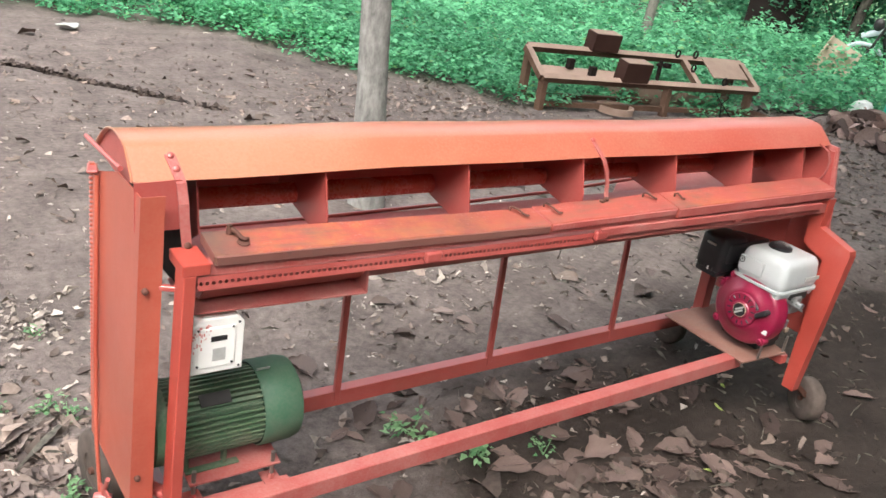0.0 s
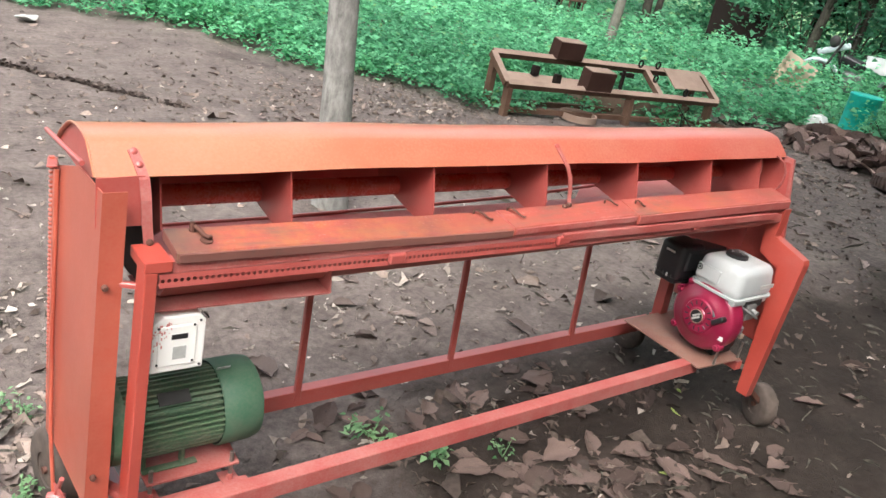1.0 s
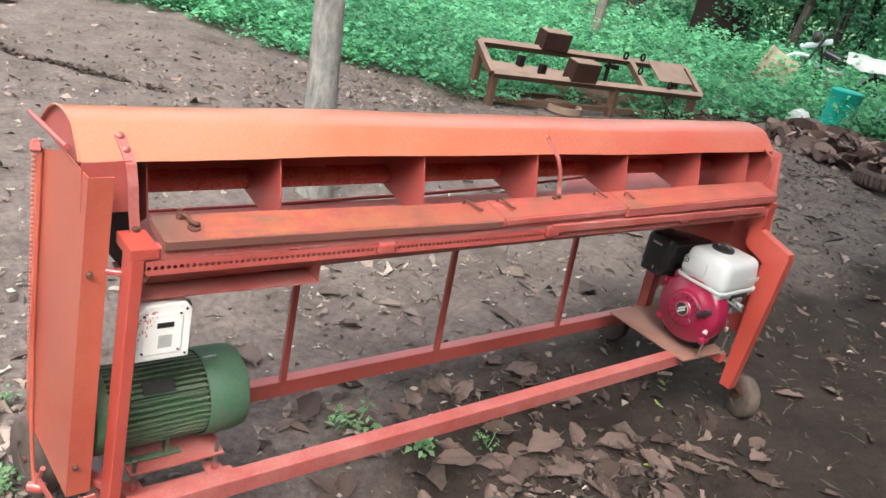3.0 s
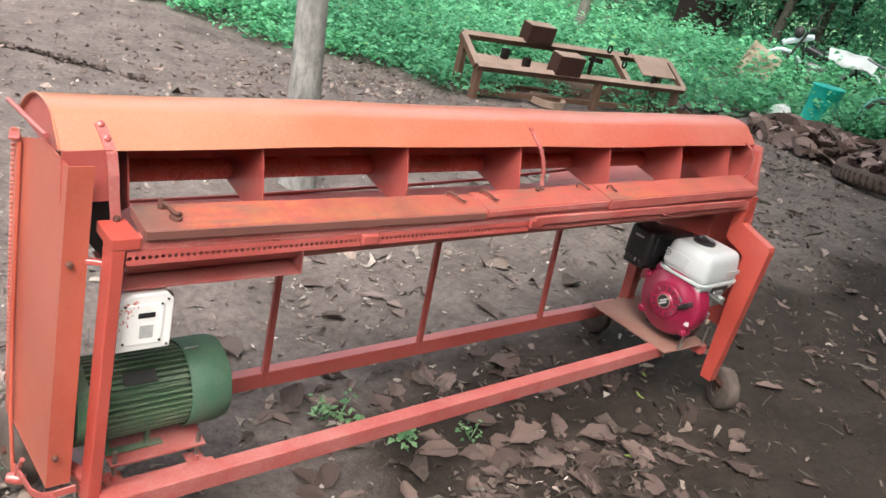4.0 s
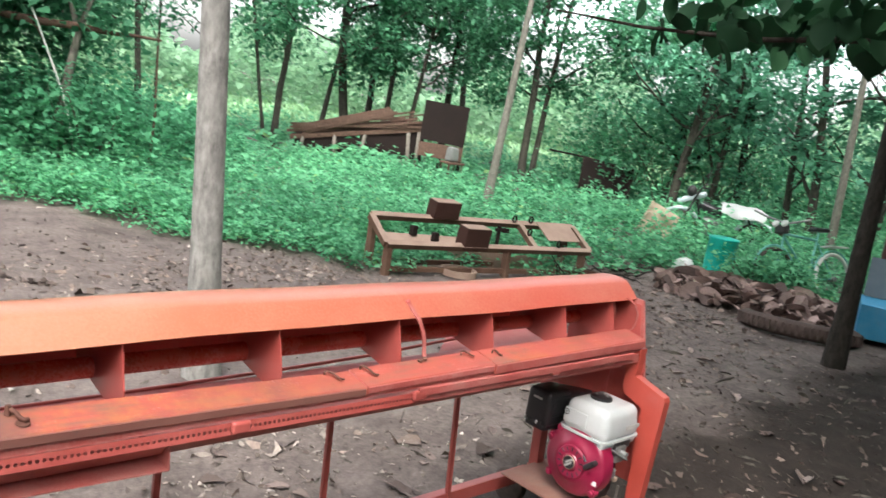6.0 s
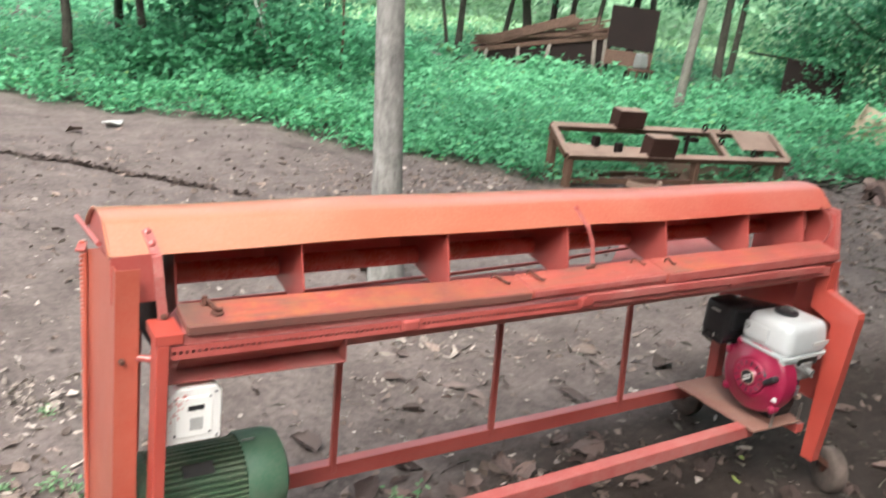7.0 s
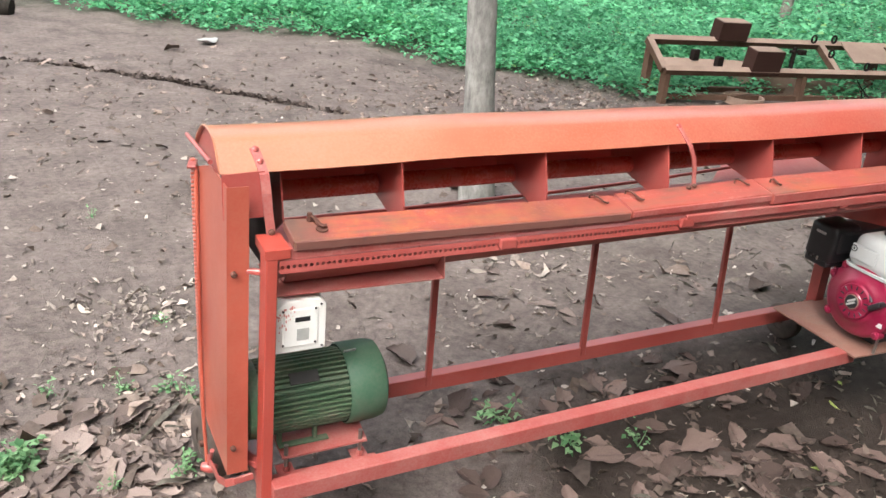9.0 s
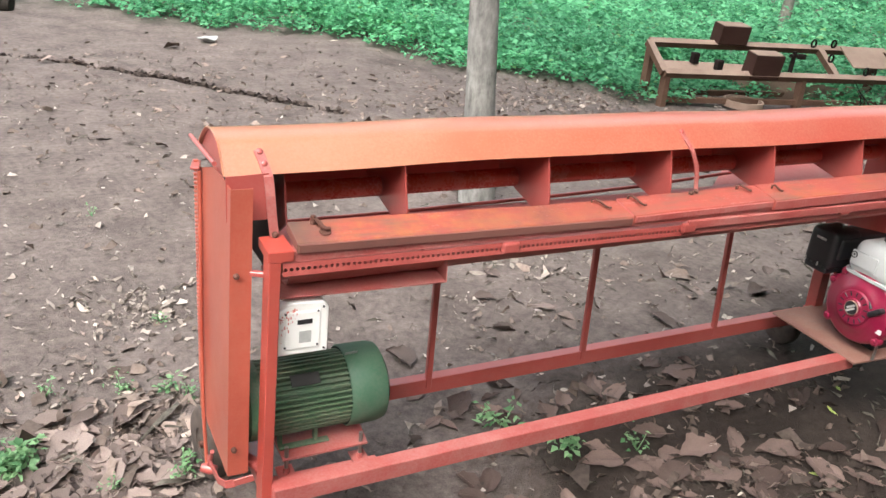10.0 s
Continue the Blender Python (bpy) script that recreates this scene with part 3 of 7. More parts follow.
# straps from the hood to the boards
def strap(pts, w, t, bolts=()):
    bm = bmesh.new()
    pts = [Vector(p) for p in pts]
    rings = []
    for i, p in enumerate(pts):
        d = (pts[min(i + 1, len(pts) - 1)] - pts[max(i - 1, 0)]).normalized()
        n = Vector((1, 0, 0)).cross(d).normalized()
        rings.append([bm.verts.new(p + Vector((w / 2 * a, 0, 0)) + n * (t / 2 * b)) for a, b in ((-1, -1), (1, -1), (1, 1), (-1, 1))])
    for a, b in zip(rings, rings[1:]):
        for i in range(4):
            bm.faces.new((a[i], a[(i + 1) % 4], b[(i + 1) % 4], b[i]))
    bm.faces.new(rings[0])
    bm.faces.new(list(reversed(rings[-1])))
    st = part("strap", bm, ORANGE_DUSTY, sheller)
    for p, n in bolts:
        bm = bmesh.new()
        lathe(bm, [(0, 0.005), (0.005, 0.0046), (0.0075, 0.0025), (0.0075, -0.003), (0, -0.003)], p, n, 10)
        part("bolt", bm, ORANGE if p[2] > 1 else RUST_BOLT, st)


strap([(-0.348, 0.022, 1.105), (-0.342, -0.004, 1.082), (-0.338, -0.028, 1.060), (-0.336, -0.040, 1.020), (-0.333, -0.042, 0.975), (-0.328, -0.044, 0.930), (-0.326, -0.045, 0.912)], 0.021, 0.004,
      [((-0.347, 0.018, 1.104), (0, -1, 1.0)), ((-0.342, -0.006, 1.084), (0, -1, 0.8)), ((-0.327, -0.048, 0.930), (0, -1, 0.1))])
strap([(0.852, 0.022, 1.105), (0.857, -0.004, 1.082), (0.866, -0.027, 1.058), (0.879, -0.037, 1.022), (0.887, -0.040, 0.990), (0.889, -0.042, 0.966), (0.887, -0.050, 0.948)], 0.013, 0.004,
      [((0.852, 0.020, 1.104), (0, -1, 0.9)), ((0.884, -0.054, 0.950), (0, -0.3, 1)), ((0.864, -0.056, 0.947), (0, -0.3, 1))])
strap([(1.972, -0.020, 1.072), (2.000, -0.040, 1.050), (2.020, -0.047, 1.015), (2.026, -0.046, 0.980), (2.018, -0.040, 0.950), (1.995, -0.030, 0.938)], 0.014, 0.004)

# apron below the boards, the row of holes and the trough
bm = bmesh.new()
swept(bm, [(-0.100, 0.922), (-0.120, 0.919), (-0.1205, 0.895), (-0.123, 0.893)], -0.335, 1.975, 0.002, 8)
part("apron", bm, ORANGE_DUSTY, sheller)


def hole_strip(x0, x1, ya, za, yb, zb, pitch, r, fall):
    """A strip with one row of round holes."""
    bm = bmesh.new()
    n = int((x1 - x0) / pitch)
    ring = [(math.cos(a), math.sin(a)) for a in [math.pi / 4 * k for k in range(8)]]
    h = math.hypot(yb - ya, zb - za)
    for k in range(n):
        xc = x0 + pitch * (k + 0.5)
        inner, outer = [], []
        for c, s in ring:
            m = max(abs(c), abs(s))
            for lst, u, w in ((inner, r * c, 0.5 + r * s / h), (outer, c / m * pitch / 2, 0.5 + s / m * 0.5)):
                lst.append(bm.verts.new((xc + u, ya + (yb - ya) * w, za + (zb - za) * w - fall * (xc + u - x0) / (x1 - x0))))
        for i in range(8):
            j = (i + 1) % 8
            bm.faces.new((outer[i], outer[j], inner[j], inner[i]))
    bmesh.ops.remove_doubles(bm, verts=bm.verts[:], dist=0.0004)
    return bm


part("perforated_edge", hole_strip(-0.33, 0.80, -0.1235, 0.893, -0.128, 0.864, 0.0132, 0.0045, 0.011), ORANGE, sheller, "orange steel edge with a row of round holes")
bm = bmesh.new()
swept(bm, [(-0.090, 0.862), (-0.080, 0.842), (-0.05, 0.805), (0.06, 0.775), (0.18, 0.768), (0.27, 0.782), (0.305, 0.800), (0.318, 0.798)], -0.30, 1.97, 0.003, 10)
part("trough", bm, ORANGE_DUSTY, sheller, "dusty orange sheet trough under the rotor")
bm = bmesh.new()
tube(bm, [(-0.35, 0.315, 0.800), (0.11, 0.315, 0.801), (0.70, 0.315, 0.812), (1.03, 0.315, 0.822), (1.47, 0.315, 0.850)], 0.006, 8)
part("rear_rim", bm, ORANGE, sheller)
bm = bmesh.new()
plate(bm, [(1.30, 0.295, 0.790), (2.03, 0.295, 0.796), (2.03, 0.412, 0.830), (1.46, 0.412, 0.828)], 0.004)
part("rear_flap", bm, ORANGE_DUSTY, sheller)
bm = bmesh.new()
plate(bm, [(0.794, -0.1235, 0.883), (0.794, -0.128, 0.853), (1.96, -0.128, 0.850), (1.96, -0.1235, 0.882)], 0.002)
part("lower_edge", bm, ORANGE_DUSTY, sheller)
# rotor's end disc inside the engine end
bm = bmesh.new()
lathe(bm, [(0.0, 0.0), (0.028, 0.0), (0.030, -0.012), (0.074, -0.012), (0.078, -0.004), (0.094, -0.004), (0.096, 0.014), (0.0, 0.014)], (1.985, 0.130, 0.985), (1, 0, 0), 32)
part("end_disc", bm, ORANGE_DUSTY, sheller)

# front bar carrying the boards
bm = bmesh.new()
bar(bm, (0.80, -0.135, 0.887), (1.90, -0.137, 0.884), 0.010, 0.024)
part("front_bar", bm, ORANGE_DUSTY, sheller)
for x, w in ((0.240, 0.024), (0.808, 0.024), (1.43, 0.020)):
    bm = bmesh.new()
    box(bm, (x - w, -0.141, 0.862), (x + w, -0.124, 0.892), 0.007, None, 3)
    part("bar_clip", bm, ORANGE, sheller)

# outlet chute
bm = bmesh.new()
plate(bm, [(-0.330, -0.090, 0.790), (0.094, -0.090, 0.780), (0.098, 0.070, 0.792), (-0.330, 0.070, 0.798)], 0.003)
plate(bm, [(0.096, -0.091, 0.780), (0.096, 0.070, 0.790), (0.096, 0.070, 0.800), (0.093, -0.088, 0.846)], 0.003)
part("outlet_chute", bm, ORANGE_DUSTY, sheller, "dust-covered orange outlet chute")
bm = bmesh.new()
bar(bm, (-0.345, -0.10, 0.862), (-0.24, -0.10, 0.864), 0.02, 0.006)
part("chute_lip", bm, ORANGE_DUSTY, sheller)

# end beam and legs at the guarded end
bm = bmesh.new()
box(bm, (-0.362, -0.128, 0.898), (-0.304, -0.036, 0.924), 0.003)
part("end_beam", bm, LEG_PAINT, sheller)
bm = bmesh.new()
bar(bm, (-0.346, -0.100, 0.899), (-0.365, -0.104, 0.10), 0.055, 0.026, (1, 0, 0))
part("front_leg", bm, LEG_PAINT, sheller)
bm = bmesh.new()
bar(bm, (-0.335, 0.245, 0.80), (-0.350, 0.255, 0.10), 0.042, 0.042, (1, 0, 0))
part("rear_leg", bm, ORANGE, sheller)
bm = bmesh.new()
bar(bm, (-0.395, -0.050, 0.846), (-0.350, -0.075, 0.846), 0.014, 0.012)
part("guard_bracket", bm, ORANGE, sheller)
bm = bmesh.new()
bar(bm, (-0.405, 0.02, 0.300), (-0.350, -0.07, 0.296), 0.026, 0.018)
part("guard_bracket", bm, ORANGE, sheller)

# lower frame
bm = bmesh.new()
bar(bm, (-0.350, -0.138, 0.275), (1.70, -0.138, 0.293), 0.044, 0.048)
part("front_rail", bm, ORANGE_DUSTY, sheller)
bm = bmesh.new()
bar(bm, (-0.375, 0.262, 0.221), (1.93, 0.262, 0.221), 0.038, 0.054)
part("rear_rail", bm, ORANGE, sheller)
bm = bmesh.new()
bar(bm, (-0.350, -0.115, 0.255), (-0.350, 0.243, 0.228), 0.036, 0.036)
part("cross_rail", bm, ORANGE, sheller)
bm = bmesh.new()
bar(bm, (1.915, -0.20, 0.280), (1.915, 0.243, 0.262), 0.036, 0.036)
part("cross_rail", bm, ORANGE, sheller)
for low, top in ((0.250, 0.242), (0.841, 0.810), (1.443, 1.386)):
    bm = bmesh.new()
    bar(bm, (low, 0.248, 0.215), (top, 0.248, 0.776), 0.020, 0.016, (0, 1, 0))
    part("upright_rod", bm, ORANGE, sheller)

# engine end: bent front leg, rear leg, end panel
bm = bmesh.new()
x = 1.965
plate(bm, [(x, -0.072, 0.900), (x, -0.130, 0.900), (x, -0.126, 0.792), (x, -0.262, 0.752), (x, -0.268, 0.735), (x, -0.247, 0.155), (x, -0.200, 0.155), (x, -0.178, 0.680), (x, -0.086, 0.715)], -0.040)
part("bent_leg", bm, LEG_PAINT, sheller, "orange steel leg bent outwards at a knee")
bm = bmesh.new()
bar(bm, (1.84, 0.19, 0.845), (1.885, 0.19, 0.30), 0.045, 0.045, (1, 0, 0))
part("rear_leg", bm, ORANGE, sheller)
bm = bmesh.new()
plate(bm, [(X1 - 0.012, -0.02, 1.05), (X1 - 0.012, -0.05, 1.05), (X1 - 0.012, -0.11, 0.74), (X1 - 0.012, 0.00, 0.45), (X1 - 0.012, 0.02, 0.36), (X1 - 0.012, 0.25, 0.36), (X1 - 0.012, 0.27, 1.05)], 0.004)
part("end_panel", bm, ORANGE, sheller)
bm = bmesh.new()
plate(bm, [(X1 + 0.004, -0.015, 1.068), (X1 + 0.004, -0.052, 1.066), (X1 + 0.004, -0.132, 0.742), (X1 + 0.004, -0.098, 0.735)], 0.012)
part("end_flange", bm, ORANGE_DUSTY, sheller)
bm = bmesh.new()
plate(bm, [(1.55, 0.02, 0.80), (1.60, 0.02, 0.765), (2.02, 0.02, 0.66), (2.02, 0.02, 0.80)], 0.004)
part("engine_baffle", bm, ORANGE, sheller)
bm = bmesh.new()
plate(bm, [(2.018, -0.215, 0.735), (2.018, -0.165, 0.36), (2.018, -0.02, 0.36), (2.018, -0.02, 0.86), (2.018, -0.125, 0.86), (2.018, -0.135, 0.765)], 0.004)
part("engine_guard_panel", bm, ORANGE, sheller)

# engine plate
bm = bmesh.new()
plate(bm, [(1.650, -0.192, 0.318), (1.90, -0.204, 0.318), (1.965, 0.180, 0.318), (1.650, 0.180, 0.318)], 0.006)
part("engine_plate", bm, PLATE_PAINT, sheller, "dusty rust-brown engine mounting plate")

# motor tray on four studs
bm = bmesh.new()
plate(bm, [(-0.300, -0.050, 0.296), (-0.070, -0.052, 0.300), (-0.050, 0.175, 0.300), (-0.300, 0.175, 0.296)], 0.005)
tray = part("motor_tray", bm, ORANGE_DUSTY, sheller)
for x, y in ((-0.086, -0.040), (-0.288, -0.040), (-0.08, 0.155), (-0.285, 0.155)):
    bm = bmesh.new()
    tube(bm, [(x, y, 0.235), (x, y, 0.328)], 0.0058, 8)
    part("stud", bm, STEEL, tray)
    bm = bmesh.new()
    plate(bm, [(x - 0.022, y - 0.03, 0.246), (x + 0.022, y - 0.03, 0.246), (x + 0.022, y + 0.03, 0.246), (x - 0.022, y + 0.03, 0.246)], 0.005)
    lathe(bm, [(0, 0.262), (0.009, 0.262), (0.009, 0.246), (0, 0.246)], (x, y, 0), (0, 0, 1), 6)
    part("stud_foot", bm, ORANGE_DUSTY, tray)
for y in (-0.062, 0.165):
    bm = bmesh.new()
    bar(bm, (-0.36, y, 0.238), (-0.04, y, 0.238), 0.05, 0.006)
    part("tray_support", bm, ORANGE_DUSTY, sheller)

# belt guard at the end
guard_top, guard_low = 1.048, 0.292
bm = bmesh.new()
plate(bm, [(-0.427, -0.062, guard_top), (-0.443, -0.062, guard_low), (-0.392, -0.062, guard_low), (-0.379, -0.062, guard_top)], 0.003)
plate(bm, [(-0.433, 0.250, 0.992), (-0.441, 0.262, 0.262), (-0.443, -0.061, guard_low), (-0.427, -0.061, guard_top), (-0.429, 0.10, 1.044)], 0.003)
plate(bm, [(-0.392, -0.060, guard_low), (-0.443, -0.060, guard_low), (-0.442, 0.260, 0.264), (-0.392, 0.260, 0.264)], 0.003)
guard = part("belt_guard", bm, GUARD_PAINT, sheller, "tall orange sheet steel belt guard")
for z, xx in ((0.845, -0.421), (0.372, -0.431)):
    bm = bmesh.new()
    lathe(bm, [(0, 0.010), (0.005, 0.009), (0.007, 0.005), (0.007, -0.002), (0, -0.002)], (xx + 0.004, -0.064, z), (0, -1, 0), 8)
    part("bolt", bm, RUST_BOLT, guard)
bm = bmesh.new()
bar(bm, (-0.436, 0.262, 1.000), (-0.443, 0.276, 0.262), 0.030, 0.006, (1, 0, 0))
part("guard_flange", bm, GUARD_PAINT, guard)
bm = bmesh.new()
for k in range(58):
    z = 1.000 - k * 0.0115
    y = 0.277 + (1.000 - z) * 0.019
    box(bm, (-0.446, y - 0.005, z - 0.0032), (-0.434, y + 0.007, z + 0.0032), 0.0012, None, 1)
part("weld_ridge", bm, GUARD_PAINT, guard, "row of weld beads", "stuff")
bm = bmesh.new()
tube(bm, [(-0.440, 0.232, 0.99), (-0.446, 0.236, 0.55), (-0.449, 0.225, 0.30), (-0.450, 0.185, 0.145)], 0.0052, 8)
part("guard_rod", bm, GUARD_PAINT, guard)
bm = bmesh.new()
tube(bm, [(-0.444, 0.020, 1.080), (-0.445, 0.10, 1.073), (-0.447, 0.300, 1.058)], 0.0055, 10)
part("hinge_pin", bm, ORANGE, guard)
bm = bmesh.new()
bar(bm, (-0.452, 0.225, 0.998), (-0.436, 0.290, 0.994), 0.022, 0.007)
part("guard_tab", bm, ORANGE, guard)

# pulley behind the guard and the lower pivot
bm = bmesh.new()
lathe(bm, [(0, 0.0), (0.05, 0.0), (0.095, 0.004), (0.085, 0.014), (0.095, 0.024), (0.05, 0.03), (0, 0.03)], (-0.422, 0.05, 0.424), (1, 0, 0), 28)
part("pulley", bm, MATT_BLACK, sheller, "black cast motor pulley")
bm = bmesh.new()
arm = [Vector(p) for p in ((-0.447, 0.215, 0.150), (-0.448, 0.12, 0.185), (-0.448, 0.03, 0.208), (-0.440, -0.030, 0.240), (-0.425, -0.055, 0.262), (-0.380, -0.062, 0.272))]
for p, q in zip(arm, arm[1:]):
    bar(bm, p, q + (q - p).normalized() * 0.002, 0.005, 0.020, (0, 0, 1), 0.001)
lathe(bm, [(0, 0.022), (0.012, 0.021), (0.016, 0.0), (0.012, -0.021), (0, -0.022)], (-0.448, 0.165, 0.140), (1, -0.6, 0), 12)
tube(bm, [(-0.448, 0.165, 0.150), (-0.446, 0.12, 0.232)], 0.006, 8)
part("pivot_arm", bm, ORANGE, sheller)


# wheels
def wheel(x, y, r, w, axis=(0, 1, 0), mat=RUBBER):
    bm = bmesh.new()
    pr = [(r * 0.45, -w / 2), (r * 0.9, -w / 2), (r * 0.98, -w * 0.38), (r, -w * 0.2), (r, w * 0.2), (r * 0.98, w * 0.38), (r * 0.9, w / 2), (r * 0.45, w / 2), (r * 0.45, -w / 2)]
    lathe(bm, pr, (x, y, r), axis, 28)
    wh = part("wheel", bm, mat, sheller, "small muddy rubber wheel")
    bm = bmesh.new()
    lathe(bm, [(0, -w * 0.42), (r * 0.46, -w * 0.42), (r * 0.46, w * 0.42), (0, w * 0.42)], (x, y, r), axis, 16)
    part("hub", bm, mat, wh)
    bm = bmesh.new()
    tube(bm, [Vector((x, y, r)) - Vector(axis).normalized() * (w * 0.6), Vector((x, y, r)) + Vector(axis).normalized() * (w * 0.6)], 0.010, 8)
    part("axle", bm, RUST_BOLT, wh)


wheel(2.105, -0.245, 0.088, 0.055, (1, -0.45, 0))
wheel(2.02, 0.40, 0.080, 0.050, (1, 0.1, 0))
wheel(-0.415, 0.32, 0.110, 0.055, (1, 0.15, 0))
wheel(-0.30, -0.10, 0.070, 0.040, (1, 0.0, 0), MUD_RUBBER)
bm = bmesh.new()
bar(bm, (1.98, -0.225, 0.19), (2.105, -0.245, 0.092), 0.03, 0.02)
part("wheel_bracket", bm, RUST_BOLT, sheller)

# ---- electric motor on its tray ----
MY, MZ, MR = 0.052, 0.424, 0.098
motor = thing("electric_motor", (-0.19, MY, 0.300), "dark green finned electric motor on an orange tray", "motor")
bm = bmesh.new()
nf = 42
ring = []
for k in range(nf):
    a0 = 2 * math.pi * k / nf
    for f, rr in ((-0.28, MR - 0.012), (-0.17, MR + 0.003), (0.17, MR + 0.003), (0.28, MR - 0.012)):
        a = a0 + f * 2 * math.pi / nf
        ring.append((MY + rr * math.cos(a), MZ + rr * math.sin(a)))
va = [bm.verts.new((-0.350, y, z)) for y, z in ring]
vb = [bm.verts.new((-0.118, y, z)) for y, z in ring]
for k in range(len(ring)):
    j = (k + 1) % len(ring)
    bm.faces.new((va[k], va[j], vb[j], vb[k]))
bm.faces.new(va)
bm.faces.new(list(reversed(vb)))
part("finned_body", bm, GREEN, motor, "green cast body with long cooling fins")
bm = bmesh.new()
lathe(bm, [(0, -0.030), (0.035, -0.030), (0.04, -0.018), (0.08, -0.012), (MR + 0.004, 0.0), (MR + 0.004, 0.03), (0, 0.03)], (-0.378, MY, MZ), (1, 0, 0), 40)
part("end_shield", bm, GREEN, motor)
bm = bmesh.new()
lathe(bm, [(MR + 0.008, 0.0), (MR + 0.012, 0.004), (MR + 0.012, 0.080), (MR + 0.006, 0.102), (MR - 0.018, 0.114), (0.03, 0.117), (0, 0.117), (0, 0.106), (MR - 0.02, 0.104), (MR + 0.004, 0.08), (MR + 0.008, 0.0)], (-0.120, MY, MZ), (1, 0, 0), 48)
cowl = part("fan_cowl", bm, GREEN_COWL, motor, "smooth green fan cowl")
bm = bmesh.new()
box(bm, (-0.118, -0.001, 0), (-0.085, 0.001, 0.011), 0, Matrix.Translation((0, MY - 0.022, MZ + MR + 0.011)) @ Matrix.Rotation(0.6, 4, "X"))
part("warning_label", bm, LIGHT_GREY, cowl)
bm = bmesh.new()
tube(bm, [(-0.424, MY, MZ), (-0.37, MY, MZ)], 0.016, 12)
part("shaft", bm, STEEL, motor)
for y, i in ((-0.012, 0.012), (0.118, -0.012)):
    bm = bmesh.new()
    box(bm, (-0.300, y + i * 0.4 - 0.010, 0.3002), (-0.165, y + i * 0.4 + 0.012, 0.305), 0.002)
    for x in (-0.300, -0.205):
        box(bm, (x, y + i - 0.008, 0.304), (x + 0.010, y + i + 0.012, 0.362), 0.002)
    part("foot", bm, GREEN, motor)
bm = bmesh.new()
a = radians(128)
m = Matrix.Translation((-0.235, MY + (MR + 0.006) * math.cos(a), MZ + (MR + 0.006) * math.sin(a))) @ Matrix.Rotation(a - math.pi / 2, 4, "X")
box(bm, (-0.038, -0.016, -0.002), (0.038, 0.016, 0.002), 0.001, m)
part("nameplate", bm, MATT_BLACK, motor)
# switch box fixed behind the front leg
bm = bmesh.new()
bx = pose(-0.271, -0.057, 0.703, -2, 1, 1) @ Matrix.Diagonal((1.2, 0.7, 1.155, 1))
outline = [(-0.062, -0.058), (0.052, -0.058), (0.052, 0.044), (0.040, 0.058), (-0.026, 0.058), (-0.062, 0.030)]
lids = [[bm.verts.new(bx @ Vector((u, y, w))) for u, w in outline] for y in (-0.050, 0.045)]
bm.faces.new(lids[0])
bm.faces.new(list(reversed(lids[1])))
for i in range(6):
    bm.faces.new((lids[0][i], lids[1][i], lids[1][(i + 1) % 6], lids[0][(i + 1) % 6]))
bmesh.ops.bevel(bm, geom=bm.edges[:], offset=0.004, segments=2, affect="EDGES", profile=0.5)
wiring = part("switch_box", bm, WHITE_PLASTIC, sheller, "white plastic switch box splashed with red paint")
bm = bmesh.new()
box(bm, (-0.036, -0.0545, -0.046), (0.036, -0.047, 0.040), 0.004, bx)
part("cover_panel", bm, WHITE_PLASTIC, wiring)
for u, w in ((-0.054, -0.050), (0.044, -0.050), (-0.054, 0.022), (0.040, 0.046), (-0.036, -0.038), (0.029, -0.038), (-0.036, 0.038), (0.029, 0.038)):
    bm = bmesh.new()
    dy = -0.0508 if abs(u) > 0.04 else -0.055
    p = bx @ Vector((u, dy, w))
    lathe(bm, [(0, 0.0015), (0.0028, 0.0012), (0.0028, -0.001), (0, -0.001)], p, (0, -1, 0.1), 8)
    part("screw", bm, BLACK, wiring)
for lo, hi, mt in (((-0.012, -0.0565, 0.012), (0.018, -0.0545, 0.022), BLACK), ((-0.008, -0.0565, -0.030), (0.016, -0.0545, -0.004), LIGHT_GREY)):
    bm = bmesh.new()
    box(bm, lo, hi, 0, bx)
    part("label_patch", bm, mt, wiring)
rs = random.Random(5)
bm = bmesh.new()
for k in range(46):
    k2 = rs.uniform(0, 1)
    u, w = -0.060 + 0.034 * k2 + abs(rs.gauss(0, 0.009)), 0.026 + 0.026 * k2 - abs(rs.gauss(0, 0.018))
    r = rs.uniform(0.0006, 0.0030)
    box(bm, (u, -0.0522 if u < -0.036 or w > 0.040 else -0.0558, w - r * rs.uniform(1, 3)), (u + r, -0.0495, w), 0, bx)
part("paint_splash", bm, RED_STAIN, wiring)

# ---- petrol engine on its plate ----
engine = thing("petrol_engine", (1.80, -0.08, 0.317), "crimson and white petrol engine with black air cleaner", "engine")
EY, EZ, EX = -0.101, 0.483, 1.686
# base, crankcase and fins are coloured black for the shade under the shroud
bm = bmesh.new()
box(bm, (1.785, -0.150, 0.318), (1.905, 0.01, 0.342), 0.005)
part("base", bm, MATT_BLACK, engine)
bm = bmesh.new()
box(bm, (1.775, -0.165, 0.338), (1.905, 0.005, 0.50), 0.02)
box(bm, (1.785, -0.04, 0.44), (1.905, 0.075, 0.56), 0.015)
part("crankcase", bm, MATT_BLACK, engine)
for k in range(5):
    bm = bmesh.new()
    box(bm, (1.775, -0.02 + k * 0.02, 0.42), (1.895, -0.012 + k * 0.02, 0.562), 0.002, None, 1)
    part("cooling_fin", bm, MATT_BLACK, engine)
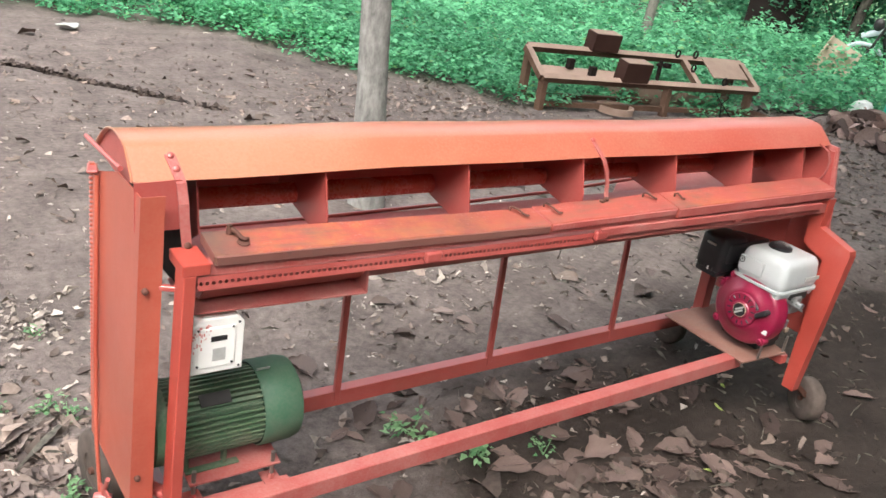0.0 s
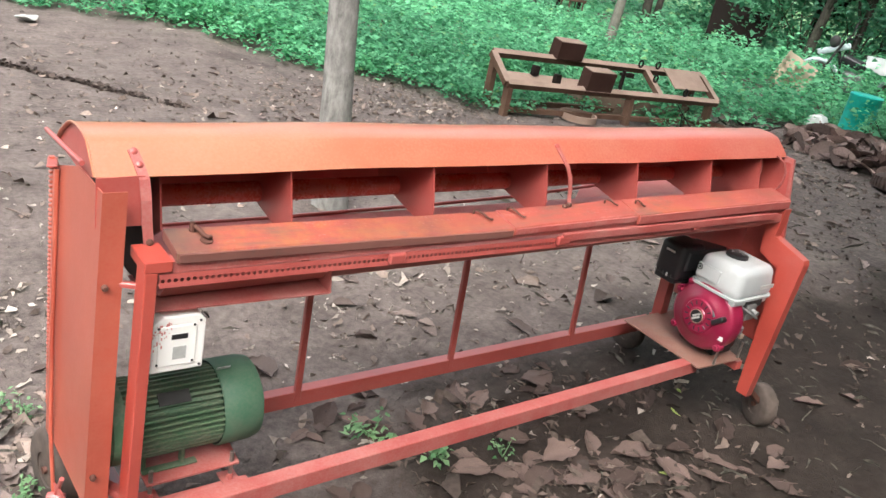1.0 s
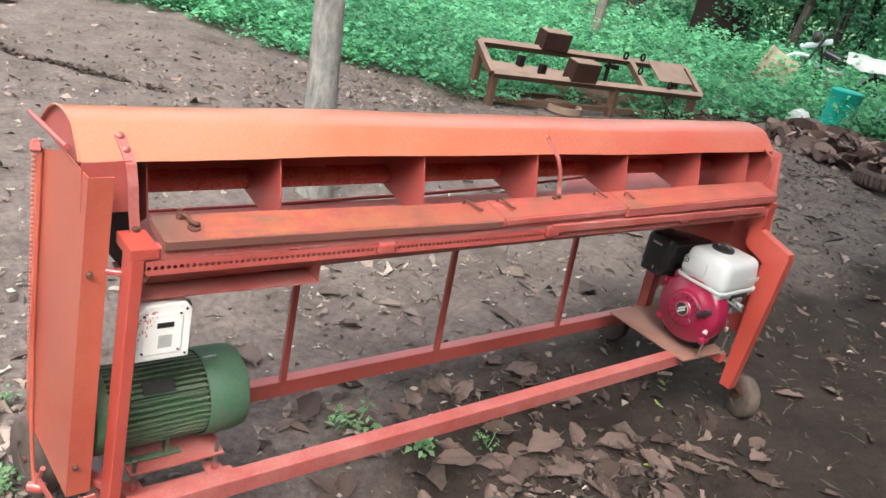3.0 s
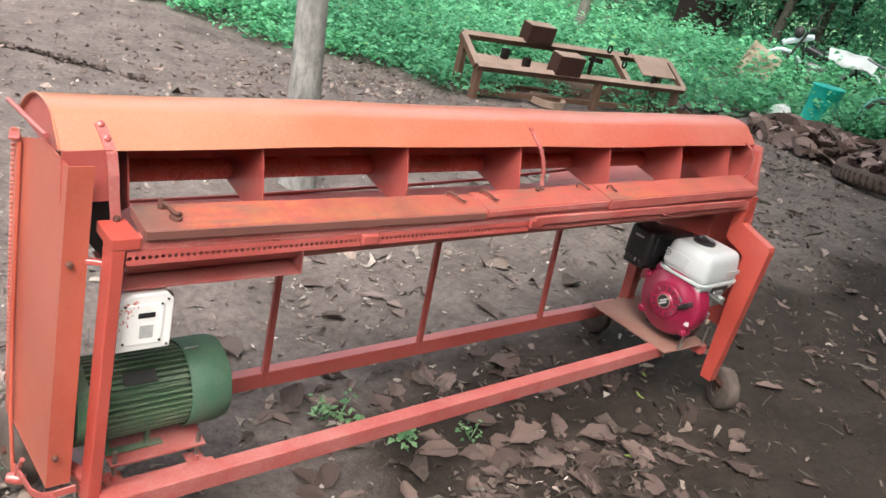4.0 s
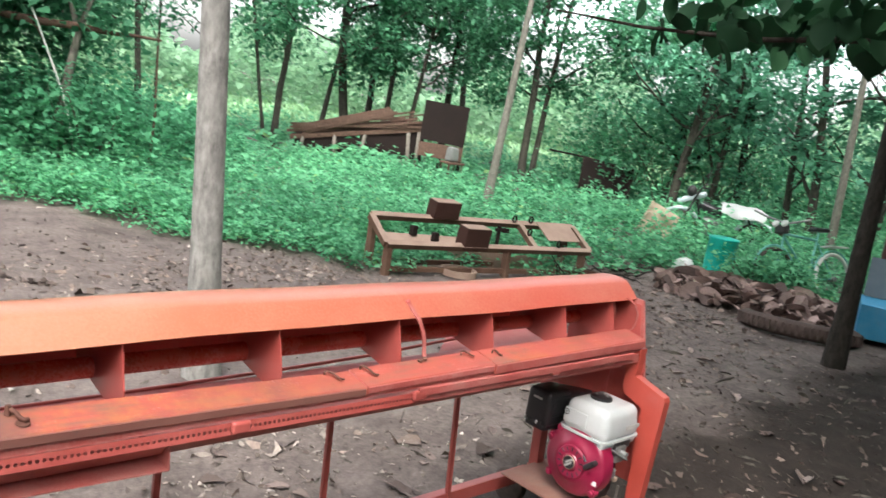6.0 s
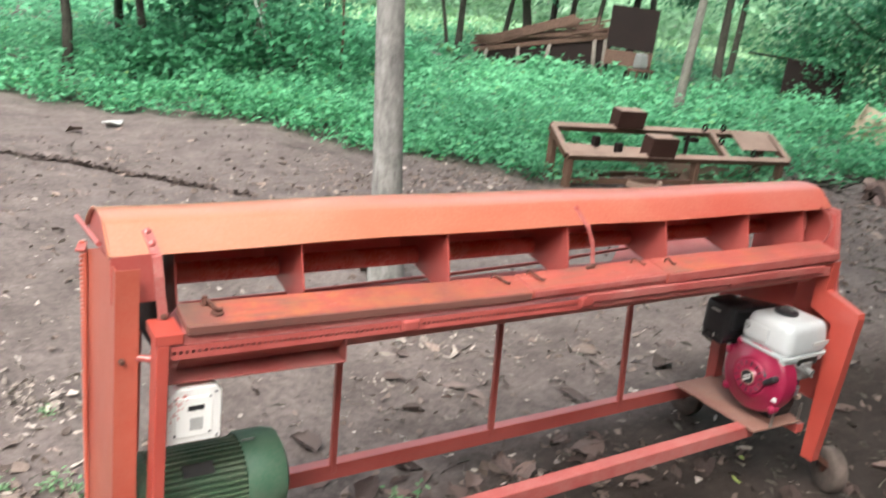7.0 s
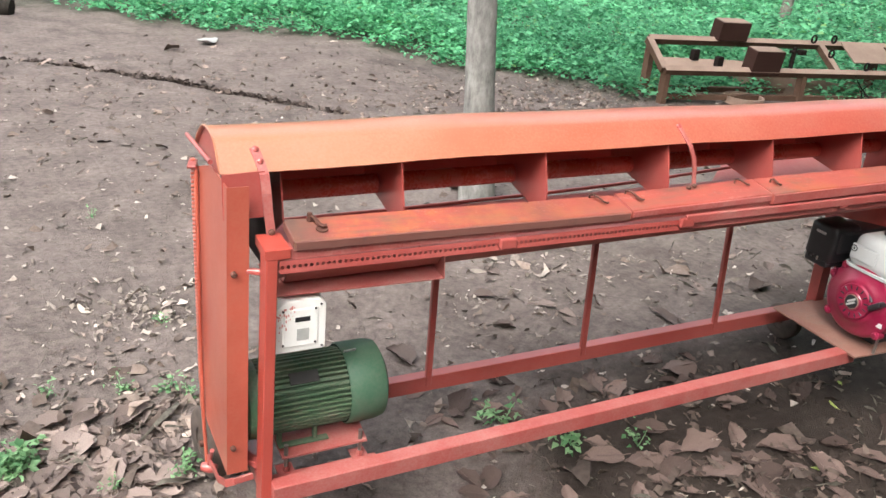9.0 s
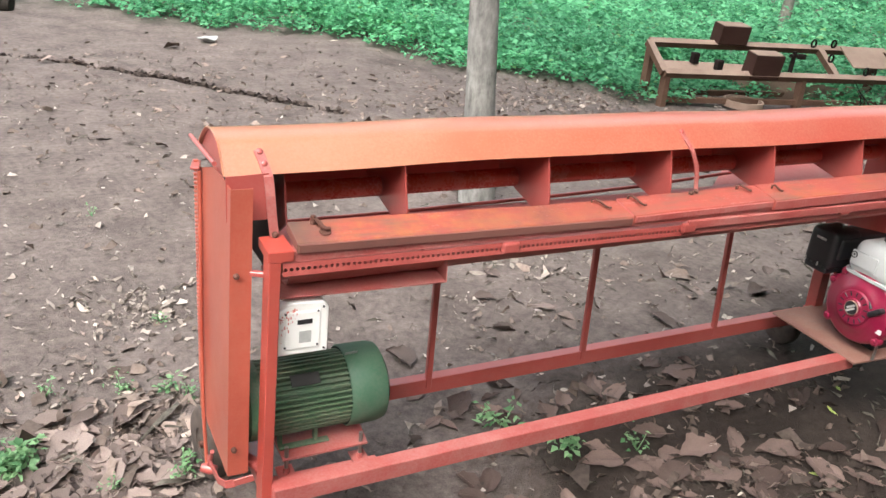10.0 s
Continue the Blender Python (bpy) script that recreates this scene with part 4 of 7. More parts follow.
# fan shroud, seen face on from the guarded end
bm = bmesh.new()
lathe(bm, [(0, -0.006), (0.030, -0.006), (0.034, -0.001), (0.060, -0.001), (0.064, 0.006), (0.080, 0.008), (0.086, 0.016), (0.116, 0.019), (0.128, 0.026), (0.132, 0.036), (0.132, 0.085), (0.0, 0.085)], (EX - 0.006, EY, EZ), (1, 0, 0), 48)
box(bm, (EX + 0.022, EY - 0.112, EZ - 0.075), (EX + 0.078, EY - 0.02, EZ + 0.045), 0.02)
box(bm, (EX + 0.022, EY - 0.02, EZ + 0.02), (EX + 0.078, EY + 0.098, EZ + 0.118), 0.02)
shroud = part("fan_shroud", bm, CRIMSON, engine, "crimson pressed fan shroud")
for dy, dz in ((0.082, 0.098), (0.118, 0.050), (0.098, -0.085), (-0.098, -0.085)):
    bm = bmesh.new()
    lathe(bm, [(0, -0.006), (0.008, -0.005), (0.010, 0.0), (0.016, 0.002), (0.017, 0.03), (0, 0.03)], (EX + 0.014, EY + dy, EZ + dz), (1, 0, 0), 12)
    part("shroud_bolt", bm, CRIMSON, shroud)
for k in range(14):
    a = 2 * math.pi * k / 14
    bm = bmesh.new()
    box(bm, (EX - 0.0082, -0.0028, 0.041), (EX - 0.0050, 0.0028, 0.057), 0.0012, Matrix.Translation((0, EY, EZ)) @ Matrix.Rotation(a, 4, "X"), 1)
    part("vent_hole", bm, BLACK, shroud)
bm = bmesh.new()
lathe(bm, [(0, -0.004), (0.023, -0.004), (0.025, -0.001), (0.025, 0.004), (0, 0.004)], (EX - 0.0125, EY, EZ), (1, 0, 0), 24)
badge = part("badge", bm, BLACK, shroud, "round black badge with pale slashes")
for d in (-0.006, 0.006):
    bm = bmesh.new()
    box(bm, (EX - 0.0182, -0.017, -0.0035), (EX - 0.0162, 0.017, 0.0035), 0, Matrix.Translation((0, EY, EZ + d)) @ Matrix.Rotation(radians(-38), 4, "X"))
    part("slash", bm, LIGHT_GREY, badge)
bm = bmesh.new()
lathe(bm, [(0.0235, -0.0030), (0.0255, -0.0042), (0.0270, -0.002), (0.0260, 0.002)], (EX - 0.0125, EY, EZ), (1, 0, 0), 24)
part("badge_ring", bm, RUST_TOP, badge)
bm = bmesh.new()
box(bm, (EX - 0.018, -0.026, -0.010), (EX + 0.018, 0.026, 0.010), 0.007, Matrix.Translation((0, EY - 0.082, EZ + 0.022)) @ Matrix.Rotation(radians(-42), 4, "X"))
tube(bm, [(EX + 0.0, EY - 0.06, EZ + 0.025), (EX + 0.01, EY - 0.03, EZ + 0.06)], 0.007, 8)
part("pull_handle", bm, BLACK, engine)
bm = bmesh.new()
box(bm, (EX + 0.012, EY - 0.113, EZ - 0.052), (EX + 0.040, EY - 0.090, EZ - 0.034), 0.001)
part("sticker", bm, SACK, engine)
# tank
bm = bmesh.new()
box(bm, (1.697, -0.212, 0.584), (1.935, -0.008, 0.708), 0.036, None, 5)
for v in bm.verts:
    if v.co.z > 0.66:
        v.co.x += (1.815 - v.co.x) * 0.07
        v.co.y += (-0.096 - v.co.y) * 0.07
rim = []
for cx1, cy1, a0 in ((1.905, -0.038, 0), (1.727, -0.038, 90), (1.727, -0.182, 180), (1.905, -0.182, 270)):
    rim += [(cx1 + 0.034 * math.cos(radians(a0 + 18 * i)), cy1 + 0.034 * math.sin(radians(a0 + 18 * i)), 0.597) for i in range(6)]
plate(bm, rim, 0.009)
for f in bm.faces:
    f.smooth = True
tank = part("fuel_tank", bm, TANK, engine, "glossy white fuel tank")
bm = bmesh.new()
box(bm, (1.704, -0.203, 0.556), (1.93, -0.012, 0.590), 0.014, None, 3)
part("tank_base", bm, TANK, engine)
bm = bmesh.new()
lathe(bm, [(0, 0.016), (0.034, 0.016), (0.041, 0.013), (0.042, 0.0), (0, 0.0)], (1.815, -0.092, 0.704), (0, 0, 1), 24)
cap = part("filler_cap", bm, BLACK, tank, "black filler cap with chrome studs")
for dx, dy in ((0.012, -0.016), (0.024, 0.004), (-0.004, 0.02)):
    bm = bmesh.new()
    lathe(bm, [(0, 0.006), (0.005, 0.004), (0.006, 0), (0, 0)], (1.815 + dx, -0.092 + dy, 0.7195), (0, 0, 1), 8)
    part("stud", bm, GREY_METAL, cap)
bm = bmesh.new()
box(bm, (1.6935, -0.125, 0.618), (1.699, -0.025, 0.672), 0.004)
part("side_emblem", bm, TANK, tank)
bm = bmesh.new()
lathe(bm, [(0.009, 0), (0.012, 0.001), (0.012, -0.001), (0.009, 0)], (1.6915, -0.036, 0.655), (1, 0, 0), 16)
box(bm, (1.6905, -0.038, 0.652), (1.693, -0.034, 0.659))
part("warning_mark", bm, MATT_BLACK, tank)
bm = bmesh.new()
box(bm, (1.83, -0.2142, 0.628), (1.915, -0.2112, 0.643))
part("lettering_bar", bm, LIGHT_GREY, tank)
# air cleaner
bm = bmesh.new()
box(bm, (1.662, 0.024, 0.560), (1.800, 0.136, 0.702), 0.020, None, 3)
box(bm, (1.69, 0.016, 0.600), (1.93, 0.126, 0.684), 0.012)
box(bm, (1.668, 0.034, 0.545), (1.790, 0.128, 0.570), 0.006)
for f in bm.faces:
    f.smooth = True
air = part("air_cleaner", bm, BLACK, engine, "black plastic air cleaner housing")
bm = bmesh.new()
box(bm, (1.6585, 0.061, 0.664), (1.664, 0.101, 0.672), 0.001, Matrix.Translation((0, 0, 0)))
part("label_stripe", bm, LIGHT_GREY, air)
for k in range(5):
    bm = bmesh.new()
    box(bm, (1.6565, 0.048 + k * 0.018, 0.566), (1.664, 0.053 + k * 0.018, 0.582), 0.002, None, 1)
    part("rib", bm, LIGHT_GREY if k in (1, 4) else MATT_BLACK, air)
# carburettor, levers and plug at the front face
bm = bmesh.new()
box(bm, (1.80, -0.215, 0.50), (1.86, -0.165, 0.565), 0.008)
lathe(bm, [(0, 0.03), (0.02, 0.028), (0.022, 0), (0, 0)], (1.80, -0.20, 0.475), (0, 0, -1), 16)
tube(bm, [(1.83, -0.205, 0.545), (1.83, -0.228, 0.540)], 0.009, 10)
tube(bm, [(1.77, -0.20, 0.56), (1.80, -0.225, 0.54), (1.84, -0.235, 0.52)], 0.005, 8)
part("carburettor", bm, GREY_METAL, engine)
bm = bmesh.new()
box(bm, (1.78, -0.205, 0.545), (1.90, -0.16, 0.585), 0.01)
part("control_bracket", bm, MATT_BLACK, engine)
bm = bmesh.new()
tube(bm, [(1.83, -0.228, 0.540), (1.83, -0.238, 0.539)], 0.011, 10)
part("knob", bm, GREY_METAL, engine)
bm = bmesh.new()
box(bm, (1.820, -0.215, 0.420), (1.845, -0.180, 0.440), 0.006)
part("oil_plug", bm, RUST_TOP, engine, "tan oil filler plug")
for x, y in ((1.735, -0.195), (1.89, -0.195)):
    bm = bmesh.new()
    tube(bm, [(x, y, 0.318), (x, y, 0.385)], 0.005, 8)
    part("mount_bolt", bm, STEEL, engine)
bm = bmesh.new()
tube(bm, [(1.91, -0.085, 0.455), (1.985, -0.085, 0.455)], 0.014, 10)
part("drive_shaft", bm, STEEL, engine)

# ---- ground ----
def ground_height(x, y):
    """Gentle bumps, a wheel rut behind the machine and rough earth at the herbs' edge."""
    x, y = np.asarray(x, float), np.asarray(y, float)
    far = np.clip((np.hypot(x - 0.8, y) - 1.5) / 4, 0, 1)
    z = 0.012 * far * (np.sin(1.7 * x + 0.6 * y) + np.sin(2.3 * y - 0.9 * x + 1) + 0.6 * np.sin(4.1 * x + 3.3 * y))
    z = z + 0.004 * (np.sin(9 * x + 2 * np.sin(5 * y)) * np.sin(8 * y + 1.3 * np.sin(6 * x)))
    z = z + 0.010 * far * np.sin(11 * x + 3 * np.sin(4 * y)) * np.sin(9 * y + 2.5 * np.sin(5 * x + 1))
    # the rut runs from (-1.05, 5.95) to (1.4, 4.25)
    line = 5.38 - 0.78 * x - 0.15 * x * x + 0.02 * np.sin(5 * x) + 0.015 * np.sin(13 * x)
    near = np.clip(1 - np.abs(x - 0.0) / 2.6, 0, 1)
    d = (y - line) / 0.05
    z = z - 0.032 * near * np.exp(-d * d) + 0.03 * near * np.exp(-((y - line - 0.14) / 0.10) ** 2)
    d2 = (y - line - 0.75) / 0.08
    z = z - 0.02 * near * np.exp(-d2 * d2)
    return z


def graded(lo, hi, fine_lo, fine_hi, step, grow=1.18):
    mid = list(np.arange(fine_lo, fine_hi, step))
    up, s = [fine_hi], step
    while up[-1] < hi:
        s *= grow
        up.append(up[-1] + s)
    down, s = [fine_lo], step
    while down[-1] > lo:
        s *= grow
        down.append(down[-1] - s)
    return np.array(down[:0:-1] + mid + up)


gx, gy = graded(-900, 900, -2.5, 9.0, 0.05), graded(-900, 900, -2.0, 8.0, 0.05)
GX, GY = np.meshgrid(gx, gy, indexing="ij")
gv = np.stack([GX, GY, ground_height(GX, GY)], -1).reshape(-1, 3)
ny = len(gy)
gi = (np.arange(len(gx) - 1)[:, None] * ny + np.arange(ny - 1)[None]).ravel()
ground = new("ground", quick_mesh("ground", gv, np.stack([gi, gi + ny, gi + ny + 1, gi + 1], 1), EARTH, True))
tagged(ground, "bare brown packed earth, patches darkened for damp and shade", "ground", kind="structure")

EDGE_X = np.array([-30, -6, -1.5, 0.0, 0.95, 2.2, 2.7, 3.5, 4.2, 5.2, 7.4, 8.2, 9.0, 9.4, 9.8, 10.5, 13.0, 40])
EDGE_Y = np.array([26, 13, 9.4, 8.3, 7.45, 6.7, 5.85, 5.05, 4.4, 4.1, 3.62, 3.45, 3.10, 2.75, 2.25, 1.35, -0.8, -12.0])


def herb_edge(x):
    return np.interp(x, EDGE_X, EDGE_Y)


rng = np.random.default_rng(11)
EYE = np.array([-0.8, -1.6])


def herb_sheet(name, n, near, far, per, size, height, mat, label):
    """Low herbs: plants scattered past the edge, each with a tuft of leaves."""
    ang, dist = rng.uniform(radians(4), radians(100), n), np.sqrt(rng.uniform(near**2, far**2, n))
    px, py = EYE[0] + dist * np.cos(ang), EYE[1] + dist * np.sin(ang)
    wob = 0.20 * np.sin(3.1 * px + 1.7 * py) + 0.14 * np.sin(7.7 * px - 4 * py) + 0.10 * np.sin(17 * px + 9 * py) + rng.normal(0, 0.07, n)
    inside = py - herb_edge(px) + wob
    keep = (inside > 0) & (rng.uniform(0, 1, n) < 0.22 + inside * 1.2)
    px, py, inside = px[keep], py[keep], inside[keep]
    tall = height * np.clip(0.35 + inside * 0.7, 0.35, 1) * rng.uniform(0.55, 1.25, len(px)) * (1 + 0.22 * np.sin(1.3 * px) * np.sin(1.1 * py + 1) + 0.28 * np.sin(3.3 * px + 1.1 * py) * np.sin(2.9 * py - 0.7 * px))
    tall = tall * (1 + 0.75 * np.clip((px - 9.6) / 1.2, 0, 1) * np.clip((7.5 - py) / 2, 0, 1))
    i = np.repeat(np.arange(len(px)), per)
    k = len(i)
    up = rng.uniform(0.1, 1, k) ** 0.7
    spread = 0.10 + 0.10 * up
    a = rng.uniform(0, 2 * np.pi, k)
    rr = spread * np.sqrt(rng.uniform(0, 1, k))
    at = np.stack([px[i] + rr * np.cos(a), py[i] + rr * np.sin(a), ground_height(px[i], py[i]) + tall[i] * up * (1 - 0.5 * (rr / 0.2) ** 2)], -1)
    v, f = leaves(rng, at, size, (-0.35, 0.55), 1.15)
    ob = new(name, quick_mesh(name, v, f, mat))
    return tagged(ob, label, "plants", kind="stuff")


herb_sheet("low_herbs", 7200, 5.0, 10.0, 28, 0.056, 0.42, HERB, "dense bright green low herbs with small oval leaves")
herb_sheet("low_herbs", 5200, 10.0, 17.0, 18, 0.085, 0.46, HERB, "dense bright green low herbs further back")
herb_sheet("low_herbs", 4200, 17.0, 32.0, 10, 0.17, 0.5, HERB, "green undergrowth under distant trees")

# meadow beyond the trees, its grass painted pale for the sun on it
n = 50000
ang, dist = rng.uniform(radians(10), radians(95), n), np.sqrt(rng.uniform(24**2, 60**2, n))
at = np.stack([EYE[0] + dist * np.cos(ang), EYE[1] + dist * np.sin(ang), rng.uniform(0, 0.5, n)], -1)
v, f = leaves(rng, at, 0.26, (0.3, 1.3), 0.6)
tagged(new("meadow", quick_mesh("meadow", v, f, SUN_GRASS)), "meadow grass beyond the trees, sunlight painted into its pale colour", "grass", kind="stuff")


# ---- trees ----
def limb_points(rng, start, d, length, n, wander, lift=0.0):
    pts, p, d = [Vector(start)], Vector(start), Vector(d).normalized()
    for _ in range(n):
        d = (d + Vector(rng.normal(0, wander, 3)) + Vector((0, 0, lift))).normalized()
        p = p + d * (length / n)
        pts.append(p.copy())
    return pts


def tree(at, height, r, lean=(0, 0), crown_from=0.45, spread=1.8, clumps=26, per=70, leaf=0.13, trunk_mat=TRUNK_FAR, leaf_mat=CANOPY, seed=1, label="tree with dark green crown", bend=0.03, clump_r=0.55, limbs=9):
    """A tapered trunk with limbs, and a crown of leaf clumps round the limbs' ends."""
    rg = np.random.default_rng(seed)
    x, y = at
    z0 = float(ground_height(x, y)) - 0.03
    tr = thing("tree", (x, y, max(z0, 0.0)), label, "tree")
    n = 10
    trunk = [Vector((x, y, z0))]
    wx, wy = 0.0, 0.0
    for k in range(1, n + 1):
        wx, wy = wx + rg.normal(0, bend), wy + rg.normal(0, bend)
        s = k / n
        trunk.append(Vector((x + lean[0] * s + wx * r * 8 * s, y + lean[1] * s + wy * r * 8 * s, z0 + height * s)))
    bm = bmesh.new()
    radii = [r * (1.22 if k == 0 else 1 - 0.72 * k / n) for k in range(n + 1)]
    tube(bm, trunk, radii, 12)
    tips = []
    for k in range(limbs):
        s = crown_from + (0.97 - crown_from) * (k + rg.uniform(0, 0.9)) / limbs
        i = min(int(s * n), n - 1)
        b = trunk[i].lerp(trunk[i + 1], s * n - i)
        a = rg.uniform(0, 2 * math.pi)
        ln = spread * rg.uniform(0.6, 1.15) * (1.15 - 0.5 * s)
        pts = limb_points(rg, b, (math.cos(a), math.sin(a), rg.uniform(0.25, 0.9)), ln, 5, 0.16, 0.05)
        r0 = r * (1 - 0.72 * s) * 0.55
        tube(bm, pts, [r0 * (1 - 0.8 * j / 5) for j in range(6)], 6)
        tips += [pts[3], pts[4], pts[5]]
        q = limb_points(rg, pts[2], (math.cos(a + 0.9), math.sin(a + 0.9), 0.35), ln * 0.55, 3, 0.2, 0.03)
        tube(bm, q, [r0 * 0.45, r0 * 0.3, r0 * 0.2, r0 * 0.1], 5)
        tips += [q[2], q[3]]
    tips.append(trunk[-1])
    part("trunk", bm, trunk_mat, tr)
    if clumps:
        at_l = []
        for _ in range(clumps):
            c = tips[rg.integers(len(tips))] + Vector(rg.normal(0, clump_r * 0.5, 3))
            g = rg.normal(0, 1, (per, 3)) * np.array([1, 1, 0.55]) * clump_r * rg.uniform(0.25, 0.62)
            at_l.append(np.array(c) + g)
        at_l = np.concatenate(at_l)
        at_l = at_l[at_l[:, 2] > 0.4]
        v, f = leaves(rg, at_l, leaf, (-0.9, 0.5), 1.0)
        v = v - np.array(tr.matrix_basis.translation)
        cr = new("crown", quick_mesh("crown", v, f, leaf_mat))
        cr.parent = tr
    return tr


def away(az, d):
    """A spot d metres from the camera's stand in a direction, in degrees from +x."""
    return EYE[0] + d * math.cos(radians(az)), EYE[1] + d * math.sin(radians(az))


# the bare grey trunk just behind the machine
tree((1.465, 2.20), 6.5, 0.092, (-0.54, 0.02), 0.70, 2.6, 110, 80, 0.17, TRUNK, CANOPY, 3, "slender tree with smooth grey-brown trunk on the dirt", 0.006)
# unseen trees added to shade the yard from the side and from behind the camera; the first bears the overhanging branch
for x, y, h, ln, cl, sd in ((4.6, -2.6, 6.5, (-0.9, 1.0), 300, 61), (1.9, -4.4, 6.5, (-0.2, 0.3), 150, 62), (4.0, -4.6, 7.0, (-0.2, 0.3), 150, 64)):
    tree((x, y), h, 0.14, ln, 0.48, 3.2, cl, 80, 0.20, TRUNK_DARK, CANOPY, sd, "unseen broad dark shade tree beside the yard", 0.02, 0.9, 12)
# the dark leaning trunk at the edge of the yard
tree((6.80, 0.72), 6.0, 0.088, (0.15, 0.10), 0.62, 3.0, 60, 80, 0.18, TRUNK_DARK, CANOPY, 4, "dark trunk at the yard's edge beside the blue hopper", 0.02)
FAR_TREES = [
    # direction, distance, height, radius, lean to the left, clumps, seed
    (52.2, 21, 8.0, 0.16, 1.2, 60, 24), (54.2, 21, 7.0, 0.09, -0.6, 40, 23), (49.9, 22, 7.5, 0.10, -0.3, 44, 25), (48.2, 22, 7.0, 0.09, -0.5, 44, 26),
    (57.6, 19, 7.0, 0.06, 1.2, 20, 21), (57.1, 19.3, 7.0, 0.11, -0.2, 24, 22), (65.6, 16, 6.5, 0.085, 0.6, 34, 29), (64.9, 17, 7.0, 0.035, 0.1, 12, 30), (61.9, 20, 7.0, 0.045, 0.2, 26, 31),
    (74.0, 13, 4.0, 0.09, 0.3, 150, 32), (77.5, 11.8, 3.8, 0.08, 0.2, 190, 33), (82.0, 11.5, 4.0, 0.09, 0.1, 190, 42), (79.0, 14.5, 4.6, 0.10, 0.1, 170, 46), (70.0, 17, 6.5, 0.09, 0.4, 60, 43),
    (39.7, 20, 8.0, 0.13, 0.4, 56, 27), (39.1, 20.2, 7.5, 0.10, -0.3, 40, 28), (44.5, 26, 8.0, 0.14, 0.1, 44, 41),
    (29.5, 18, 7.5, 0.13, -0.5, 70, 34), (27.0, 19, 7.0, 0.10, -0.4, 60, 35), (25.2, 20, 7.5, 0.11, 0.5, 60, 36),
    (22.0, 17, 7.0, 0.09, 0.5, 60, 37), (20.4, 16, 7.5, 0.11, 0.6, 60, 38), (17.0, 16, 7.0, 0.10, -0.3, 60, 39), (13.5, 15, 7.0, 0.11, 0.2, 60, 44), (15.4, 19, 7.0, 0.10, 0.3, 50, 45),
]
for az, d, h, r, ln, cl, sd in FAR_TREES:
    a = radians(az)
    tree(away(az, d), h, r * 0.8, (-math.sin(a) * ln, math.cos(a) * ln), 0.13 if az < 36 else 0.27 if az < 72 else 0.40, 2.2 if az < 72 else 1.6, int(cl * (0.32 if az < 36 else 1.15 if az < 63 else 0.5)), 150, 0.14, TRUNK_WOOD, CANOPY_MID if az < 36 else CANOPY, sd, "slim woodland tree with dark green crown", 0.11, 0.75, 11)
# full low-crowned trees behind the junk
for az, d, h, sd in ((29.3, 20, 4.8, 92), (45.6, 23, 7.5, 94), (51.0, 25, 8.0, 95)):
    tree(away(az, d), h, 0.11, (0.1, 0.2), 0.16 if az < 40 else 0.36, 2.4, 75, 120, 0.15, TRUNK_DARK, CANOPY_FULL, sd, "full-crowned dark green tree at the wood's edge", 0.08, 0.85, 13)
# pale leaning trunks
tree(away(41.7, 14.3), 6.0, 0.085, (0.30, -0.10), 0.75, 1.6, 14, 60, 0.15, PALE_TRUNK, CANOPY, 51, "pale leaning trunk in the herbs", 0.008)
forked = thing("tree", (3.06, 9.27, 0.0), "small crooked forked tree among bushes", "tree")
bm = bmesh.new()
tube(bm, [(3.06, 9.27, -0.03), (3.08, 9.26, 0.66), (3.11, 9.25, 0.88), (3.13, 9.24, 1.16), (3.19, 9.22, 1.61), (3.22, 9.21, 1.82)], [0.075, 0.066, 0.062, 0.055, 0.050, 0.052], 10)
for pts in ([(3.21, 9.21, 1.80), (3.31, 9.18, 2.17), (3.41, 9.14, 2.44), (3.62, 9.05, 3.0), (3.70, 9.10, 3.6)], [(3.21, 9.21, 1.80), (3.12, 9.25, 2.10), (3.05, 9.27, 2.38), (2.90, 9.40, 2.9), (2.72, 9.42, 3.5)]):
    tube(bm, pts, [0.042, 0.036, 0.030, 0.020, 0.008], 8)
part("trunk", bm, PALE_TRUNK, forked)
rg = np.random.default_rng(52)
c = np.array([(3.45, 9.1, 2.75), (3.65, 9.05, 3.2), (2.95, 9.35, 2.7), (2.75, 9.42, 3.2), (3.2, 9.2, 3.4), (3.75, 9.1, 2.5), (3.40, 9.0, 2.05), (3.60, 8.95, 1.98)])
at = (c[:, None] + rg.normal(0, 1, (8, 110, 3)) * np.array([0.26, 0.26, 0.16])).reshape(-1, 3)
v, f = leaves(rg, at, 0.11, (-0.9, 0.4), 1.0)
cr = new("crown", quick_mesh("crown", v - np.array([3.06, 9.27, 0.0]), f, CANOPY))
cr.parent = forked
tree(away(19.0, 14.0), 6.0, 0.075, (-0.05, 0.25), 0.75, 1.6, 14, 60, 0.15, PALE_TRUNK, CANOPY, 53, "pale slim trunk at the wood's edge", 0.01)


